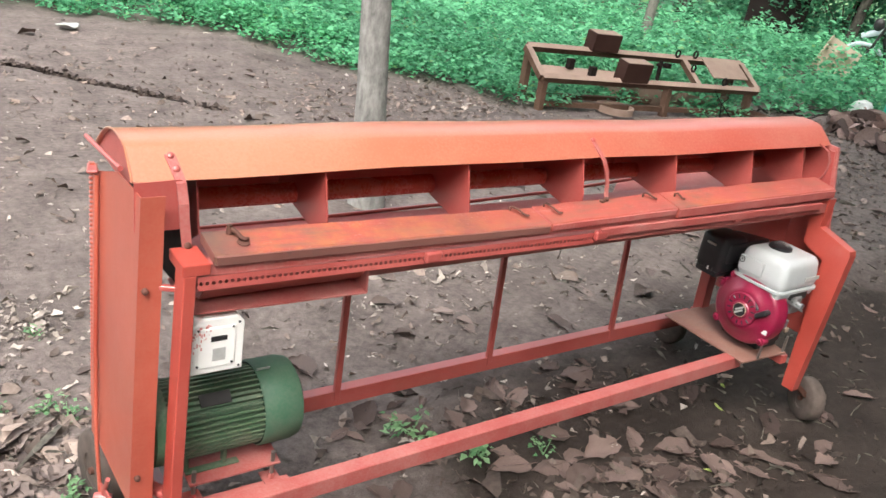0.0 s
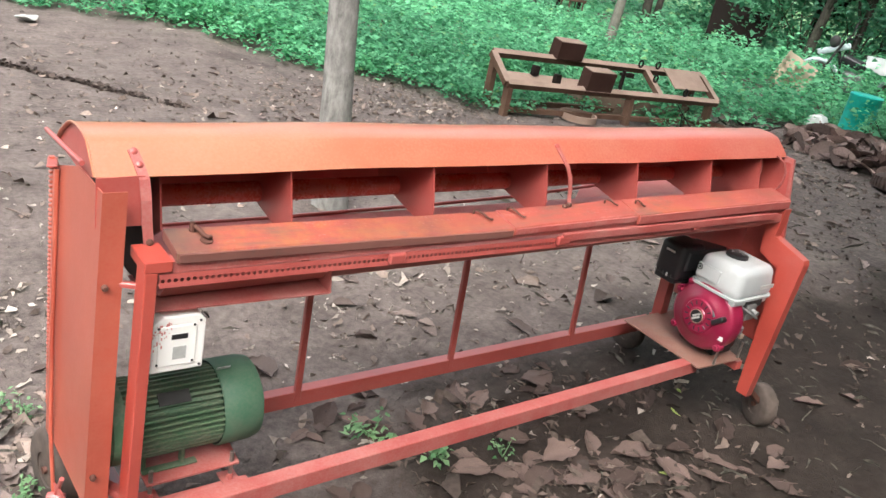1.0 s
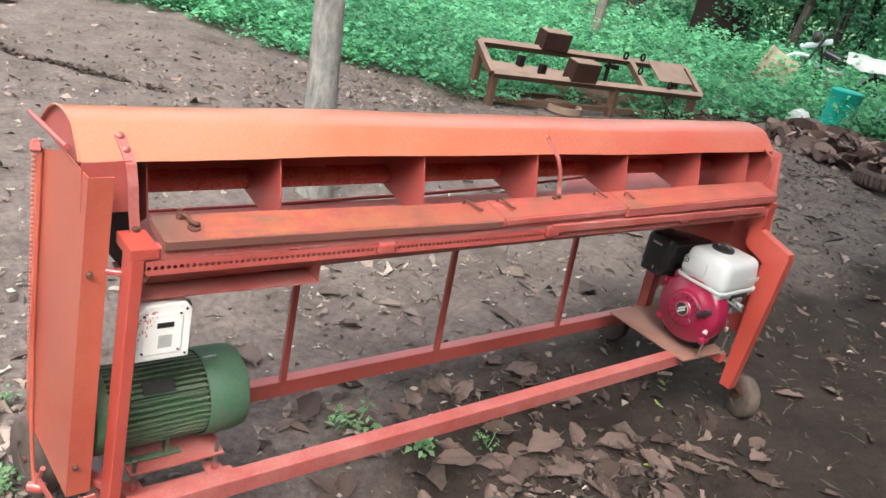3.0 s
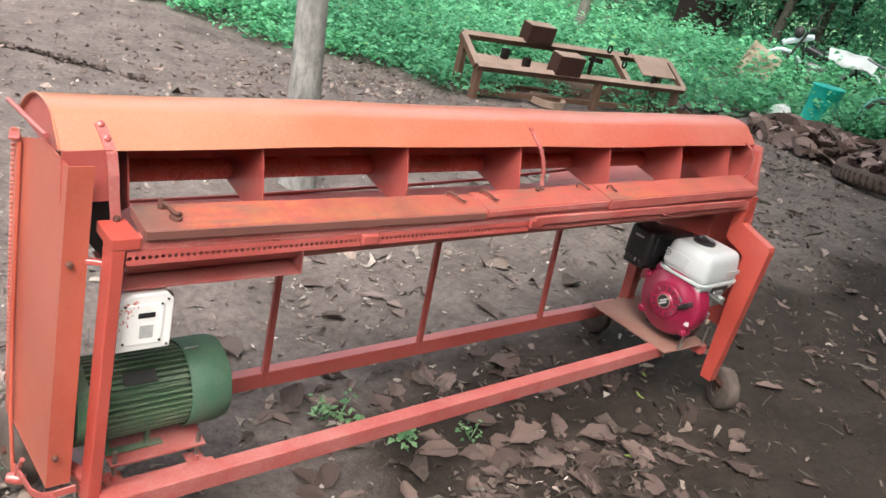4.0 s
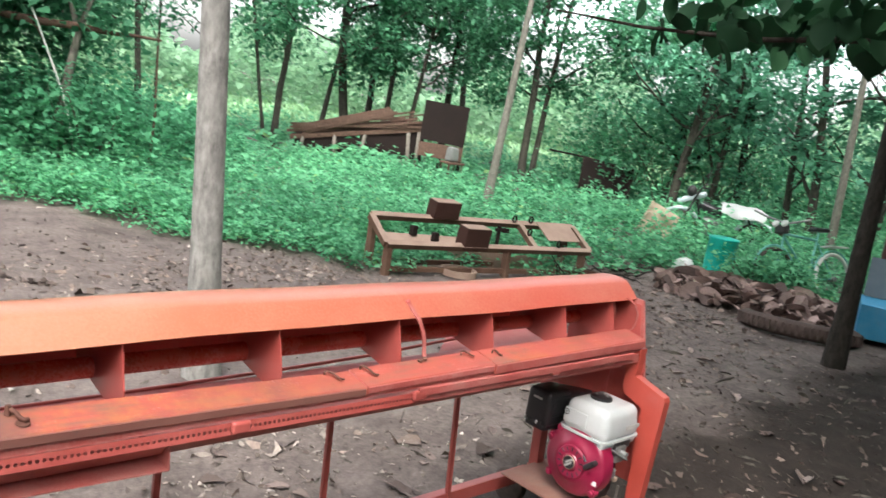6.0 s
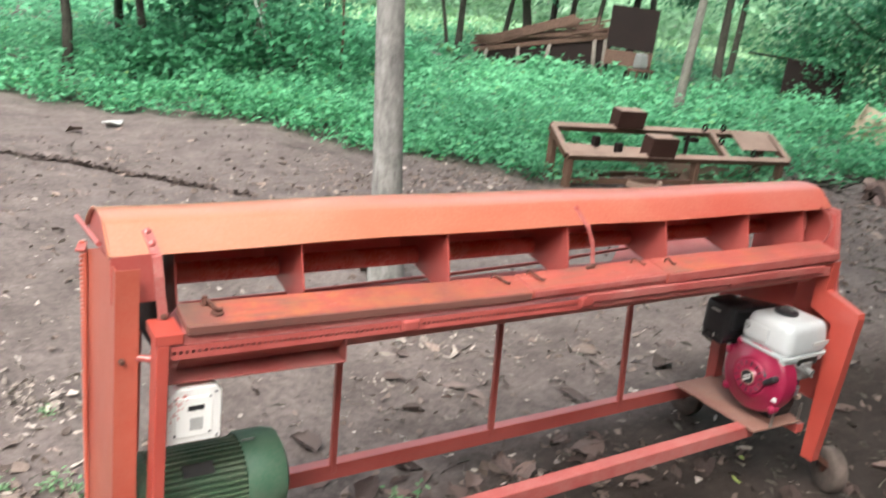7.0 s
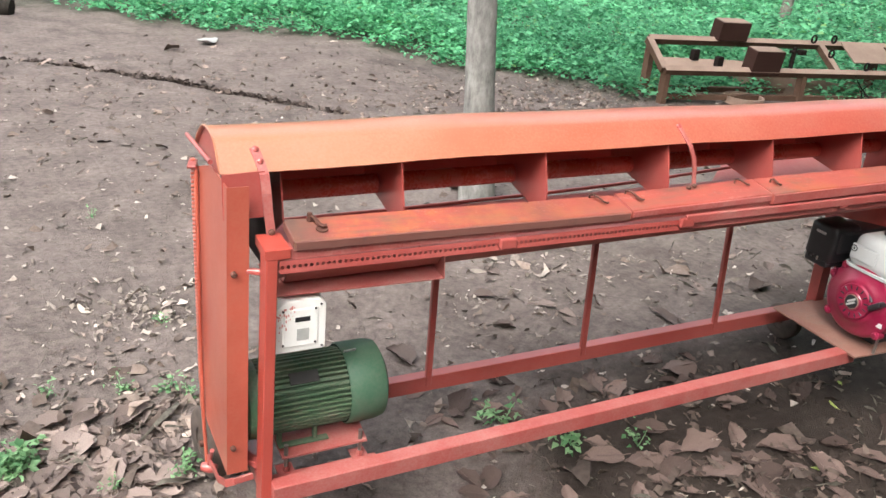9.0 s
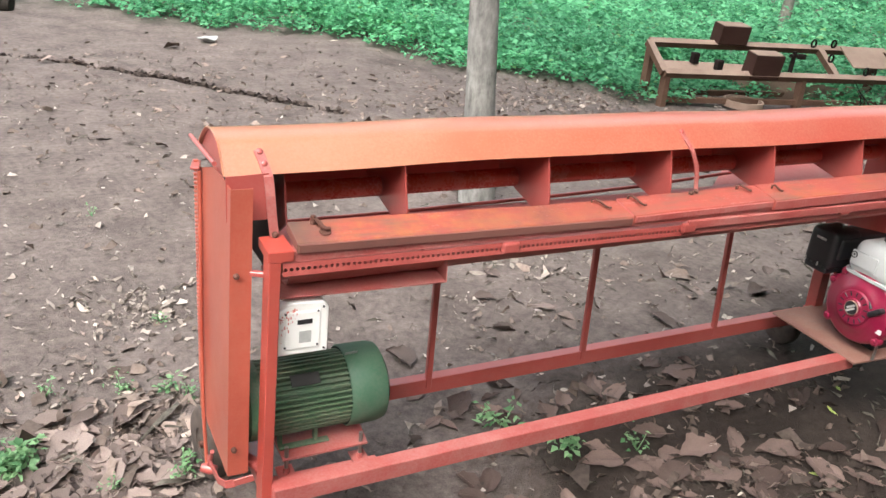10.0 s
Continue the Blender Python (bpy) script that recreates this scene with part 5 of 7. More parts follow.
# ---- bushes ----
def bush(at, w, h, count, leaf, mat, seed, label):
    rg = np.random.default_rng(seed)
    x, y = at
    b = thing("bush", (x, y, 0), label, "bush")
    bm = bmesh.new()
    tips = []
    for _ in range(9):
        a = rg.uniform(0, 2 * math.pi)
        pts = limb_points(rg, (x + rg.normal(0, 0.08), y + rg.normal(0, 0.08), 0.0), (math.cos(a) * 0.7, math.sin(a) * 0.7, 1.2), h * rg.uniform(0.6, 1.0), 5, 0.16)
        tube(bm, pts, [0.022, 0.018, 0.015, 0.011, 0.008, 0.004], 5)
        tips += pts[2:]
    part("stem", bm, TRUNK_FAR, b)
    c = np.array([tips[i] for i in rg.integers(0, len(tips), 40)])
    at_l = (c[:, None] + rg.normal(0, 1, (40, count // 40, 3)) * np.array([w * 0.28, w * 0.28, h * 0.16])).reshape(-1, 3)
    at_l = at_l[at_l[:, 2] > 0.05]
    v, f = leaves(rg, at_l, leaf, (-0.7, 0.5), 1.1)
    cr = new("foliage", quick_mesh("foliage", v - np.array([x, y, 0]), f, mat))
    cr.parent = b


for k, (az, d, w, h) in enumerate([(69, 11.5, 1.5, 1.3), (72.5, 12.5, 1.6, 1.5), (65.5, 13, 1.5, 1.2), (76, 11.5, 1.4, 0.9), (62.5, 14.5, 1.2, 0.7),
                                   (70.5, 14.5, 2.2, 1.7), (35.0, 21, 2.2, 2.3), (32.5, 20.5, 2.6, 2.9), (30.0, 20, 2.8, 3.0), (27.0, 20, 2.8, 3.0), (24.0, 21, 2.6, 2.8),
                                   (21.5, 23, 2.6, 2.4), (18.5, 22, 2.4, 2.2), (15.5, 21, 2.2, 2.0)]):
    bush(away(az, d), w, h, 3200 if az > 50 else 2000, 0.10 if d < 15 else 0.12, BUSH, 70 + k, "tall leafy green bush under the trees")

for k, (x, y) in enumerate(((10.25, 1.28), (10.15, 0.98), (9.75, 1.22))):
    bush((x, y), 0.55, 0.62, 900, 0.075, HERB, 110 + k, "tall bright green weeds before the crate")
for k, (x, y, h) in enumerate(((8.72, 2.18, 0.66), (8.68, 2.48, 0.62), (8.90, 2.02, 0.55), (9.25, 1.88, 0.30))):
    bush((x, y), 0.46, h, 1000, 0.07, HERB, 120 + k, "bright green weeds round the bicycle")

# distant woods as one mass of foliage, with gaps; haze is painted into the pale leaves
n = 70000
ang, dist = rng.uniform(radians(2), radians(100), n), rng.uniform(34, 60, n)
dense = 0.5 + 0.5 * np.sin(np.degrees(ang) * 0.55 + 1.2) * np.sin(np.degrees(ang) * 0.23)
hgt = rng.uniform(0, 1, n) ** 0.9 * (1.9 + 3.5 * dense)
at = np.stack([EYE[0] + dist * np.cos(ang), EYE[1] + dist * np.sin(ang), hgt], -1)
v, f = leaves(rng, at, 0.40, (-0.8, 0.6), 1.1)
tagged(new("far_woods", quick_mesh("far_woods", v, f, CANOPY_HAZE)), "distant woods with haze painted as pale green", "woods", kind="stuff")

# unseen woods added round the rest of the yard, behind the camera, to block low light
n = 34000
ang, dist = rng.uniform(radians(122), radians(364), n), rng.uniform(10, 20, n)
at = np.stack([EYE[0] + dist * np.cos(ang), EYE[1] + dist * np.sin(ang), rng.uniform(0, 1, n) ** 0.8 * 8.5], -1)
v, f = leaves(rng, at, 0.75, (-0.8, 0.6), 1.1)
tagged(new("unseen_woods", quick_mesh("unseen_woods", v, f, CANOPY)), "unseen green woods added round the yard to block low light", "woods", kind="stuff")


# overhanging branch with large dark leaves
branch = thing("overhanging_branch", (4.4, -2.3, 2.9), "overhanging branch with large dark green leaves", "branch")
rg = np.random.default_rng(8)
stem = [Vector(q) for q in ((4.55, -2.45, 3.05), (4.15, -1.7, 2.85), (3.65, -0.85, 2.52), (3.20, -0.25, 2.28), (2.85, 0.15, 2.20), (2.55, 0.55, 2.18), (2.32, 0.88, 2.20))]
bm = bmesh.new()
tube(bm, stem, [0.030, 0.026, 0.021, 0.016, 0.012, 0.008, 0.004], 8)
part("twig", bm, TRUNK_DARK, branch)
pick = rg.uniform(1.5, 4.7, 220)
c = np.array([stem[min(int(q), 5)].lerp(stem[min(int(q), 5) + 1], q - min(int(q), 5)) for q in pick])
c = c + rg.normal(0, 1, (220, 3)) * np.array([0.22, 0.20, 0.06]) + np.array([0.05, -0.05, 0.11])
v, f = leaves(rg, c, rg.uniform(0.09, 0.16, 220), (-1.3, -0.1), 1.25, BROAD, BROAD_FACES)
lv = new("leaves", quick_mesh("leaves", v - np.array([4.4, -2.3, 2.9]), f, DARK_LEAF, True))
lv.parent = branch

# dead pole lodged in the forked tree, and a thin white stake beside it
bm = bmesh.new()
rg = np.random.default_rng(19)
tube(bm, [(-0.10, 10.05, 1.62), (0.70, 9.86, 1.83), (1.29, 9.70, 1.90), (1.55, 9.66, 1.90), (1.90, 9.58, 1.89), (2.20, 9.52, 1.89), (2.47, 9.43, 1.86), (2.86, 9.30, 1.85), (3.18, 9.12, 1.87), (3.50, 9.02, 1.85), (3.80, 8.95, 1.87), (4.13, 8.84, 1.87)],
     [0.030, 0.032, 0.036, 0.034, 0.040, 0.036, 0.046, 0.050, 0.044, 0.030, 0.024, 0.014], 8)
tube(bm, [(1.90, 9.58, 1.90), (1.78, 9.60, 2.02), (1.70, 9.62, 2.20)], [0.016, 0.012, 0.006], 6)
tube(bm, [(2.60, 9.38, 1.86), (2.75, 9.30, 1.77), (2.82, 9.24, 1.60)], [0.014, 0.010, 0.005], 6)
tube(bm, [(4.09, 8.86, 1.95), (4.11, 8.85, 1.5), (4.14, 8.83, 0.9), (4.12, 8.84, 0.0)], [0.012, 0.014, 0.016, 0.018], 6)
tube(bm, [(-0.10, 10.05, 1.66), (-0.13, 10.06, 0.9), (-0.10, 10.04, 0.0)], [0.022, 0.026, 0.030], 6)
single("fallen_pole", bm, BROWN_WOOD, "long crooked brown pole lodged in a forked tree", "pole")
bm = bmesh.new()
tube(bm, [(2.50, 9.33, 2.40), (2.60, 9.31, 2.15), (2.72, 9.27, 1.88), (2.80, 9.25, 1.69), (2.99, 9.19, 1.22), (3.12, 9.14, 0.86), (3.30, 9.06, 0.0)], [0.011, 0.012, 0.013, 0.013, 0.014, 0.014, 0.015], 7)
single("white_stake", bm, WHITE_WOOD, "thin pale stake leaning in the bushes", "stake")

# ---- rusty chassis frame at the herbs' edge ----
F00, F01, F11, F10 = Vector((4.32, 4.06, 0.32)), Vector((4.37, 4.41, 0.53)), Vector((7.11, 4.00, 0.53)), Vector((7.05, 3.65, 0.32))


def on_frame(u, v, up=0.0):
    """A place on the frame: u along its length, v across it."""
    p = F00.lerp(F10, u).lerp(F01.lerp(F11, u), v)
    n = (F10 - F00).cross(F01 - F00).normalized()
    return p + n * up


FUP = (F10 - F00).cross(F01 - F00).normalized()
chassis = thing("welded_chassis", (5.78, 4.15, 0), "rusty brown welded steel machine frame in the weeds", "frame")
for a, b in (((0, 0), (1, 0)), ((0, 1), (1, 1)), ((0, 0), (0, 1)), ((1, 0), (1, 1)), ((0.70, 0), (0.70, 1))):
    bm = bmesh.new()
    bar(bm, on_frame(*a, -0.034), on_frame(*b, -0.034), 0.058, 0.06, FUP)
    beam = part("beam", bm, RUST, chassis)
    # pale strip paints the sky's light on the beam's top
    bm = bmesh.new()
    bar(bm, on_frame(*a, -0.002), on_frame(*b, -0.002), 0.066, 0.004, FUP, 0.001)
    part("lit_top", bm, RUST_TOP, beam)
for u, v in ((0.015, 0.03), (0.015, 0.97), (0.97, 0.03), (0.97, 0.97), (0.56, 0.02)):
    p = on_frame(u, v, -0.06)
    bm = bmesh.new()
    bar(bm, p, (p.x - 0.02, p.y - 0.03, -0.02), 0.075, 0.06, (1, 0, 0))
    part("leg", bm, RUST, chassis)
for v in (0.08, 0.95):
    bm = bmesh.new()
    p0, p1 = on_frame(0.02, v, 0), on_frame(0.98, v, 0)
    bar(bm, (p0.x, p0.y, 0.05), (p1.x, p1.y, 0.05), 0.05, 0.05)
    part("low_beam", bm, RUST, chassis)
bm = bmesh.new()
plate(bm, [on_frame(0.79, 0.30, 0.012), on_frame(0.97, 0.30, 0.012), on_frame(0.97, 1.02, 0.012), on_frame(0.79, 1.02, 0.012)], 0.012)
part("deck_plate", bm, RUST_TOP, chassis)
bm = bmesh.new()
bar(bm, on_frame(0.03, 0.42, -0.10), on_frame(0.40, 0.30, -0.08), 0.15, 0.012, FUP)
part("shelf_plate", bm, RUST_TOP, chassis)
for u, v, w, h in ((0.315, 1.0, 0.32, 0.225), (0.385, 0.06, 0.32, 0.225)):
    bm = bmesh.new()
    ax = (F10 - F00).normalized()
    up = Vector((0, -0.12, 1)).normalized()
    m = Matrix((ax, up.cross(ax).normalized(), up)).transposed().to_4x4()
    m.translation = on_frame(u, v, 0.0)
    box(bm, (-w / 2, -0.05, -0.055 if v < 0.5 else -0.005), (w / 2, 0.11, h - 0.055), 0.006, m)
    part("hopper_block", bm, BLOCK, chassis, "dark brown steel block")
    # pale sheet paints the light falling on the block's top
    bm = bmesh.new()
    box(bm, (-w / 2 + 0.012, -0.046, h - 0.0545), (w / 2 - 0.012, 0.108, h - 0.050), 0.002, m)
    part("lit_block_top", bm, RUST_TOP, chassis)
for u, v, h in ((0.155, 0.50, 0.10), (0.235, 0.28, 0.10), (0.62, 0.78, 0.05)):
    bm = bmesh.new()
    p = on_frame(u, v, -0.085)
    box(bm, (p.x - 0.035, p.y - 0.03, p.z), (p.x + 0.035, p.y + 0.03, p.z + h), 0.008)
    part("lug", bm, DARK_RUST, chassis)
for u, v in ((0.665, 1.02), (0.755, 1.04), (0.70, 0.52), (0.82, 0.10)):
    bm = bmesh.new()
    p = on_frame(u, v, 0.035)
    ring = [p + Vector((0.032 * math.cos(t), 0.0, 0.035 * math.sin(t))) for t in [2 * math.pi * k / 12 for k in range(13)]]
    tube(bm, ring, 0.010, 6, False)
    part("ring_lug", bm, DARK_RUST, chassis)
bm = bmesh.new()
p = on_frame(0.57, 0.52, -0.16)
tube(bm, [p, p + Vector((0, 0, 0.20))], 0.022, 8)
tube(bm, [p + Vector((-0.05, 0, 0.16)), p + Vector((0.05, 0, 0.16))], 0.018, 8)
part("valve_post", bm, DARK_RUST, chassis)
# rings and a curved strip lying under the frame
def ring_thing(x, y, r, h, t, mat, name, label, cat):
    bm = bmesh.new()
    lathe(bm, [(r - t, 0.0), (r, 0.0), (r, h), (r - t, h), (r - t, 0.0)], (x, y, 0.005), (0, 0, 1), 28)
    single(name, bm, mat, label, cat)


ring_thing(5.22, 3.93, 0.19, 0.065, 0.02, RUST_TOP, "iron_ring", "rusty iron ring lying on the dirt", "ring")
ring_thing(7.05, 3.62, 0.16, 0.06, 0.02, RUST, "iron_ring", "small rusty iron ring on the dirt", "ring")
bm = bmesh.new()
pts = [(5.55 + 1.35 * k / 9, 4.42 - 0.55 * k / 9 - 0.16 * math.sin(math.pi * k / 9), 0.10 + 0.02 * math.sin(3 * k)) for k in range(10)]
low = [bm.verts.new((x, y, 0.012)) for x, y, z in pts]
top = [bm.verts.new((x, y + 0.03, z + 0.075)) for x, y, z in pts]
for k in range(len(pts) - 1):
    bm.faces.new((low[k], low[k + 1], top[k + 1], top[k])).smooth = True
bmesh.ops.solidify(bm, geom=bm.faces[:], thickness=0.018)
single("curved_strip", bm, RUST_TOP, "curved rusty steel strip lying under the frame", "scrap")

# dead brushwood between the chassis and the husk heap
def brushwood(x, y, sd, label):
    rg = np.random.default_rng(sd)
    bm = bmesh.new()
    for _ in range(7):
        a = rg.uniform(0, 2 * math.pi)
        pts = limb_points(rg, (x + rg.normal(0, 0.10), y + rg.normal(0, 0.08), 0.012), (math.cos(a), math.sin(a), rg.uniform(0.05, 0.5)), rg.uniform(0.25, 0.55), 4, 0.18)
        tube(bm, pts, [0.012, 0.010, 0.008, 0.006, 0.003], 5)
        q = limb_points(rg, pts[2], (math.cos(a + 0.8), math.sin(a + 0.8), 0.3), 0.18, 2, 0.2)
        tube(bm, q, [0.006, 0.004, 0.002], 4)
    single("brushwood", bm, TRUNK_DARK, label, "branch")


brushwood(7.55, 3.78, 301, "tangle of dark dead twigs lying beside the frame")
brushwood(7.95, 3.72, 302, "dry forked branches lying in the herbs' edge")
brushwood(6.3, 3.35, 303, "small dark dead branch lying on the dirt")

# ---- junk beside the yard ----
# bucket
bm = bmesh.new()
lathe(bm, [(0, 0.0), (0.188, 0.0), (0.196, 0.008), (0.196, 0.024), (0.188, 0.030), (0.182, 0.455), (0.189, 0.463), (0.189, 0.482), (0.176, 0.492), (0.11, 0.493), (0, 0.486)], (9.05, 3.06, 0.13), (0, 0, 1), 36)
bucket = single("bucket", bm, TEAL, "upturned teal plastic bucket on the husk pile", "bucket")
# cardboard
bm = bmesh.new()
m = Matrix.Translation((10.55, 4.90, 0.43)) @ Euler((radians(62), radians(22), radians(-55))).to_matrix().to_4x4()
box(bm, (-0.25, -0.27, -0.010), (0.25, 0.27, 0.010), 0.004, m)
box(bm, (-0.25, -0.27, -0.03), (-0.225, 0.27, 0.05), 0.004, m)
single("cardboard_sheet", bm, CARD, "torn tan cardboard box flap in the herbs", "cardboard")
for x, y, r in ((8.72, 3.34, 0.13), (8.84, 3.42, 0.12), (8.98, 2.80, 0.07), (9.02, 3.50, 0.10)):
    bm = bmesh.new()
    bmesh.ops.create_icosphere(bm, subdivisions=3, radius=r, matrix=Matrix.Translation((x, y, r * 0.9 + 0.03)))
    for v in bm.verts:
        v.co += Vector(noise.noise_vector(v.co * 9)) * r * 0.5
    single("plastic_bag", bm, SACK, "crumpled white plastic bag beside the bucket", "bag")


def husk_mesh(sd):
    rg = random.Random(sd)
    bm = bmesh.new()
    n, w, ln, curl = 5, rg.uniform(0.07, 0.14), rg.uniform(0.18, 0.32), rg.uniform(1.2, 3.0)
    rows = []
    for i in range(n + 1):
        s = i / n
        ww = w * math.sin(math.pi * (0.12 + 0.80 * s)) ** 0.7
        row = []
        for j in range(4):
            t = (j / 3 - 0.5)
            a = t * curl
            row.append(bm.verts.new((ww * math.sin(a), (s - 0.5) * ln, ww * (1 - math.cos(a)) + 0.06 * ln * math.sin(3 * s + sd))))
        rows.append(row)
    for a, b in zip(rows, rows[1:]):
        for j in range(3):
            bm.faces.new((a[j], a[j + 1], b[j + 1], b[j])).smooth = True
    return finish(bm, "husk", HUSK)


husks = [husk_mesh(k) for k in range(8)]
pile = thing("husk_pile", (8.1, 2.25, 0), "heap of curled brown dry husks on the dirt", "husk heap")
rg = random.Random(3)
bm = bmesh.new()
nx = 26
grid = {}
for i in range(nx + 1):
    for j in range(nx + 1):
        u, w = i / nx * 2 - 1, j / nx * 2 - 1
        h = max(0, 1 - (u * u + w * w)) ** 0.8
        p = Vector((8.35 + 0.80 * w - 0.15 * u, 2.10 + 1.18 * u, -0.02 + 0.13 * h))
        grid[i, j] = bm.verts.new(p + Vector(noise.noise_vector(p * 5)) * 0.05 * (h > 0))
for i in range(nx):
    for j in range(nx):
        bm.faces.new((grid[i, j], grid[i + 1, j], grid[i + 1, j + 1], grid[i, j + 1]))
part("mound", bm, EARTH, pile)
for k in range(290):
    u, w = rg.uniform(-1, 1), rg.uniform(-1, 1)
    q = u * u + w * w
    if q > 1.08:
        continue
    h = max(0, 1 - q) ** 0.8
    o = new("husk", husks[k % 8])
    o.parent = pile
    o.matrix_basis = Matrix.Translation((0.25 + 0.80 * w - 0.15 * u, -0.15 + 1.18 * u, 0.03 + 0.16 * h + rg.uniform(0, 0.05))) @ Euler((rg.uniform(-0.8, 0.8), rg.uniform(-0.8, 0.8), rg.uniform(0, 6.3))).to_matrix().to_4x4() @ Matrix.Scale(rg.uniform(0.7, 1.25), 4)

rh = np.random.default_rng(17)
u, w = rh.uniform(-1, 1, 900), rh.uniform(-1, 1, 900)
q = u * u + w * w
at = np.stack([8.35 + 0.80 * w - 0.15 * u, 2.10 + 1.18 * u, 0.03 + 0.15 * np.maximum(0, 1 - q) ** 0.8 + rh.uniform(0, 0.05, 900)], -1)[q < 1.1]
v, f = leaves(rh, at, 0.17, (-0.7, 0.8), 1.3, CURL, CURL_FACES)
o = new("husk_rubble", quick_mesh("husk_rubble", v - np.array([8.1, 2.25, 0]), f, HUSK))
o.parent = pile
tagged(o, "", "", "", "stuff")

# old tyre at the foot of the pile
tyre = thing("old_tyre", (7.75, 1.45, 0), "worn brown tyre half sunk at the pile", "tyre")
bm = bmesh.new()
tm = Matrix.Translation((7.70, 1.42, 0.06)) @ Euler((radians(-4), radians(6), 0)).to_matrix().to_4x4()
R, r = 0.50, 0.095
for k in range(48):
    for j in range(12):
        a, c = 2 * math.pi * k / 48, 2 * math.pi * j / 12
        grid[k, j] = bm.verts.new(tm @ Vector(((R + r * math.cos(c)) * math.cos(a), (R + r * math.cos(c)) * math.sin(a), r * 0.9 * math.sin(c))))
for k in range(48):
    for j in range(12):
        bm.faces.new((grid[k, j], grid[(k + 1) % 48, j], grid[(k + 1) % 48, (j + 1) % 12], grid[k, (j + 1) % 12])).smooth = True
part("carcass", bm, TYRE_BROWN, tyre)
bm = bmesh.new()
for k in range(56):
    m = tm @ Matrix.Rotation(2 * math.pi * k / 56, 4, "Z") @ Matrix.Translation((R + r * 0.98, 0, 0))
    box(bm, (-0.008, -0.012, -0.05), (0.008, 0.012, 0.05), 0, m)
part("tread", bm, TYRE_BROWN, tyre)

# blue hopper machine behind the dark trunk
hop = thing("blue_hopper", (8.30, 0.80, 0), "blue sheet steel hopper with faded upper panel", "hopper")
bm = bmesh.new()
hm = Matrix.Translation((8.30, 0.80, 0.0)) @ Matrix.Rotation(radians(-70), 4, "Z")
hv = [(-0.27, -0.20, 0.08), (0.24, -0.20, 0.08), (0.28, 0.25, 0.08), (-0.27, 0.25, 0.08), (-0.28, -0.26, 0.43), (0.27, -0.26, 0.43), (0.36, 0.26, 0.46), (-0.28, 0.26, 0.46)]
vs = [bm.verts.new(hm @ Vector(p)) for p in hv]
for f in ((0, 3, 2, 1), (0, 1, 5, 4), (1, 2, 6, 5), (2, 3, 7, 6), (3, 0, 4, 7), (4, 5, 6, 7)):
    bm.faces.new([vs[i] for i in f])
bmesh.ops.bevel(bm, geom=bm.edges[:], offset=0.006, segments=1, affect="EDGES")
part("tray", bm, BLUE, hop)
bm = bmesh.new()
plate(bm, [hm @ Vector(p) for p in ((-0.26, 0.20, 0.46), (0.16, 0.20, 0.46), (0.08, 0.34, 0.86), (-0.26, 0.34, 0.86))], 0.01)
part("upper_panel", bm, BLUE_GREY, hop, "faded grey-blue sheet panel")
for u, w in ((-0.22, -0.16), (0.2, -0.16), (-0.22, 0.2), (0.22, 0.2)):
    bm = bmesh.new()
    bar(bm, hm @ Vector((u, w, 0.10)), hm @ Vector((u, w, -0.01)), 0.03, 0.03, (1, 0, 0))
    part("leg", bm, DARK_RUST, hop)

# maroon cabinet with a sack on top
cab = thing("maroon_cabinet", (8.55, -0.15, 0), "dull maroon sheet metal cabinet at the wood's edge", "cabinet")
cm = Matrix.Translation((8.75, -0.12, 0)) @ Matrix.Rotation(radians(-62), 4, "Z")
bm = bmesh.new()
box(bm, (-0.55, -0.35, 0.0), (0.75, 0.40, 1.10), 0.012, cm)
body = part("body", bm, MAROON, cab)
bm = bmesh.new()
box(bm, (-0.50, -0.362, 0.08), (0.05, -0.348, 1.0), 0.004, cm)
part("door", bm, MAROON, cab)
bm = bmesh.new()
box(bm, (-0.02, -0.385, 0.50), (0.0, -0.36, 0.62), 0.003, cm)
part("handle", bm, DARK_RUST, cab)
bm = bmesh.new()
sm = Matrix.Translation((10.75, 1.40, 1.14)) @ Matrix.Rotation(radians(-72), 4, "Z")
box(bm, (-0.32, -0.22, -1.14), (0.32, 0.24, 0.0), 0.012, sm)
crate = single("storage_crate", bm, MAROON, "dull maroon crate standing in the herbs", "crate")
bm = bmesh.new()
box(bm, (-0.28, -0.234, -0.16), (0.28, -0.221, -0.06), 0.003, sm)
part("top_batten", bm, MAROON, crate)
bm = bmesh.new()
box(bm, (-0.18, -0.16, 0.003), (0.18, 0.18, 0.36), 0.05, sm, 4)
for v in bm.verts:
    v.co += Vector(noise.noise_vector(v.co * 6)) * 0.022
sack = single("woven_sack", bm, SACK, "stuffed white woven sack lying on a maroon crate", "sack", at=sm @ Vector((0, 0, 0)))
bm = bmesh.new()
for k, (a, b) in enumerate(((-0.12, -0.05), (-0.03, 0.03), (0.05, 0.10))):
    box(bm, (a, -0.178, 0.10 + 0.01 * k), (b, -0.168, 0.16 + 0.008 * k), 0.002, sm)
part("printed_bars", bm, LIGHT_GREY, sack)


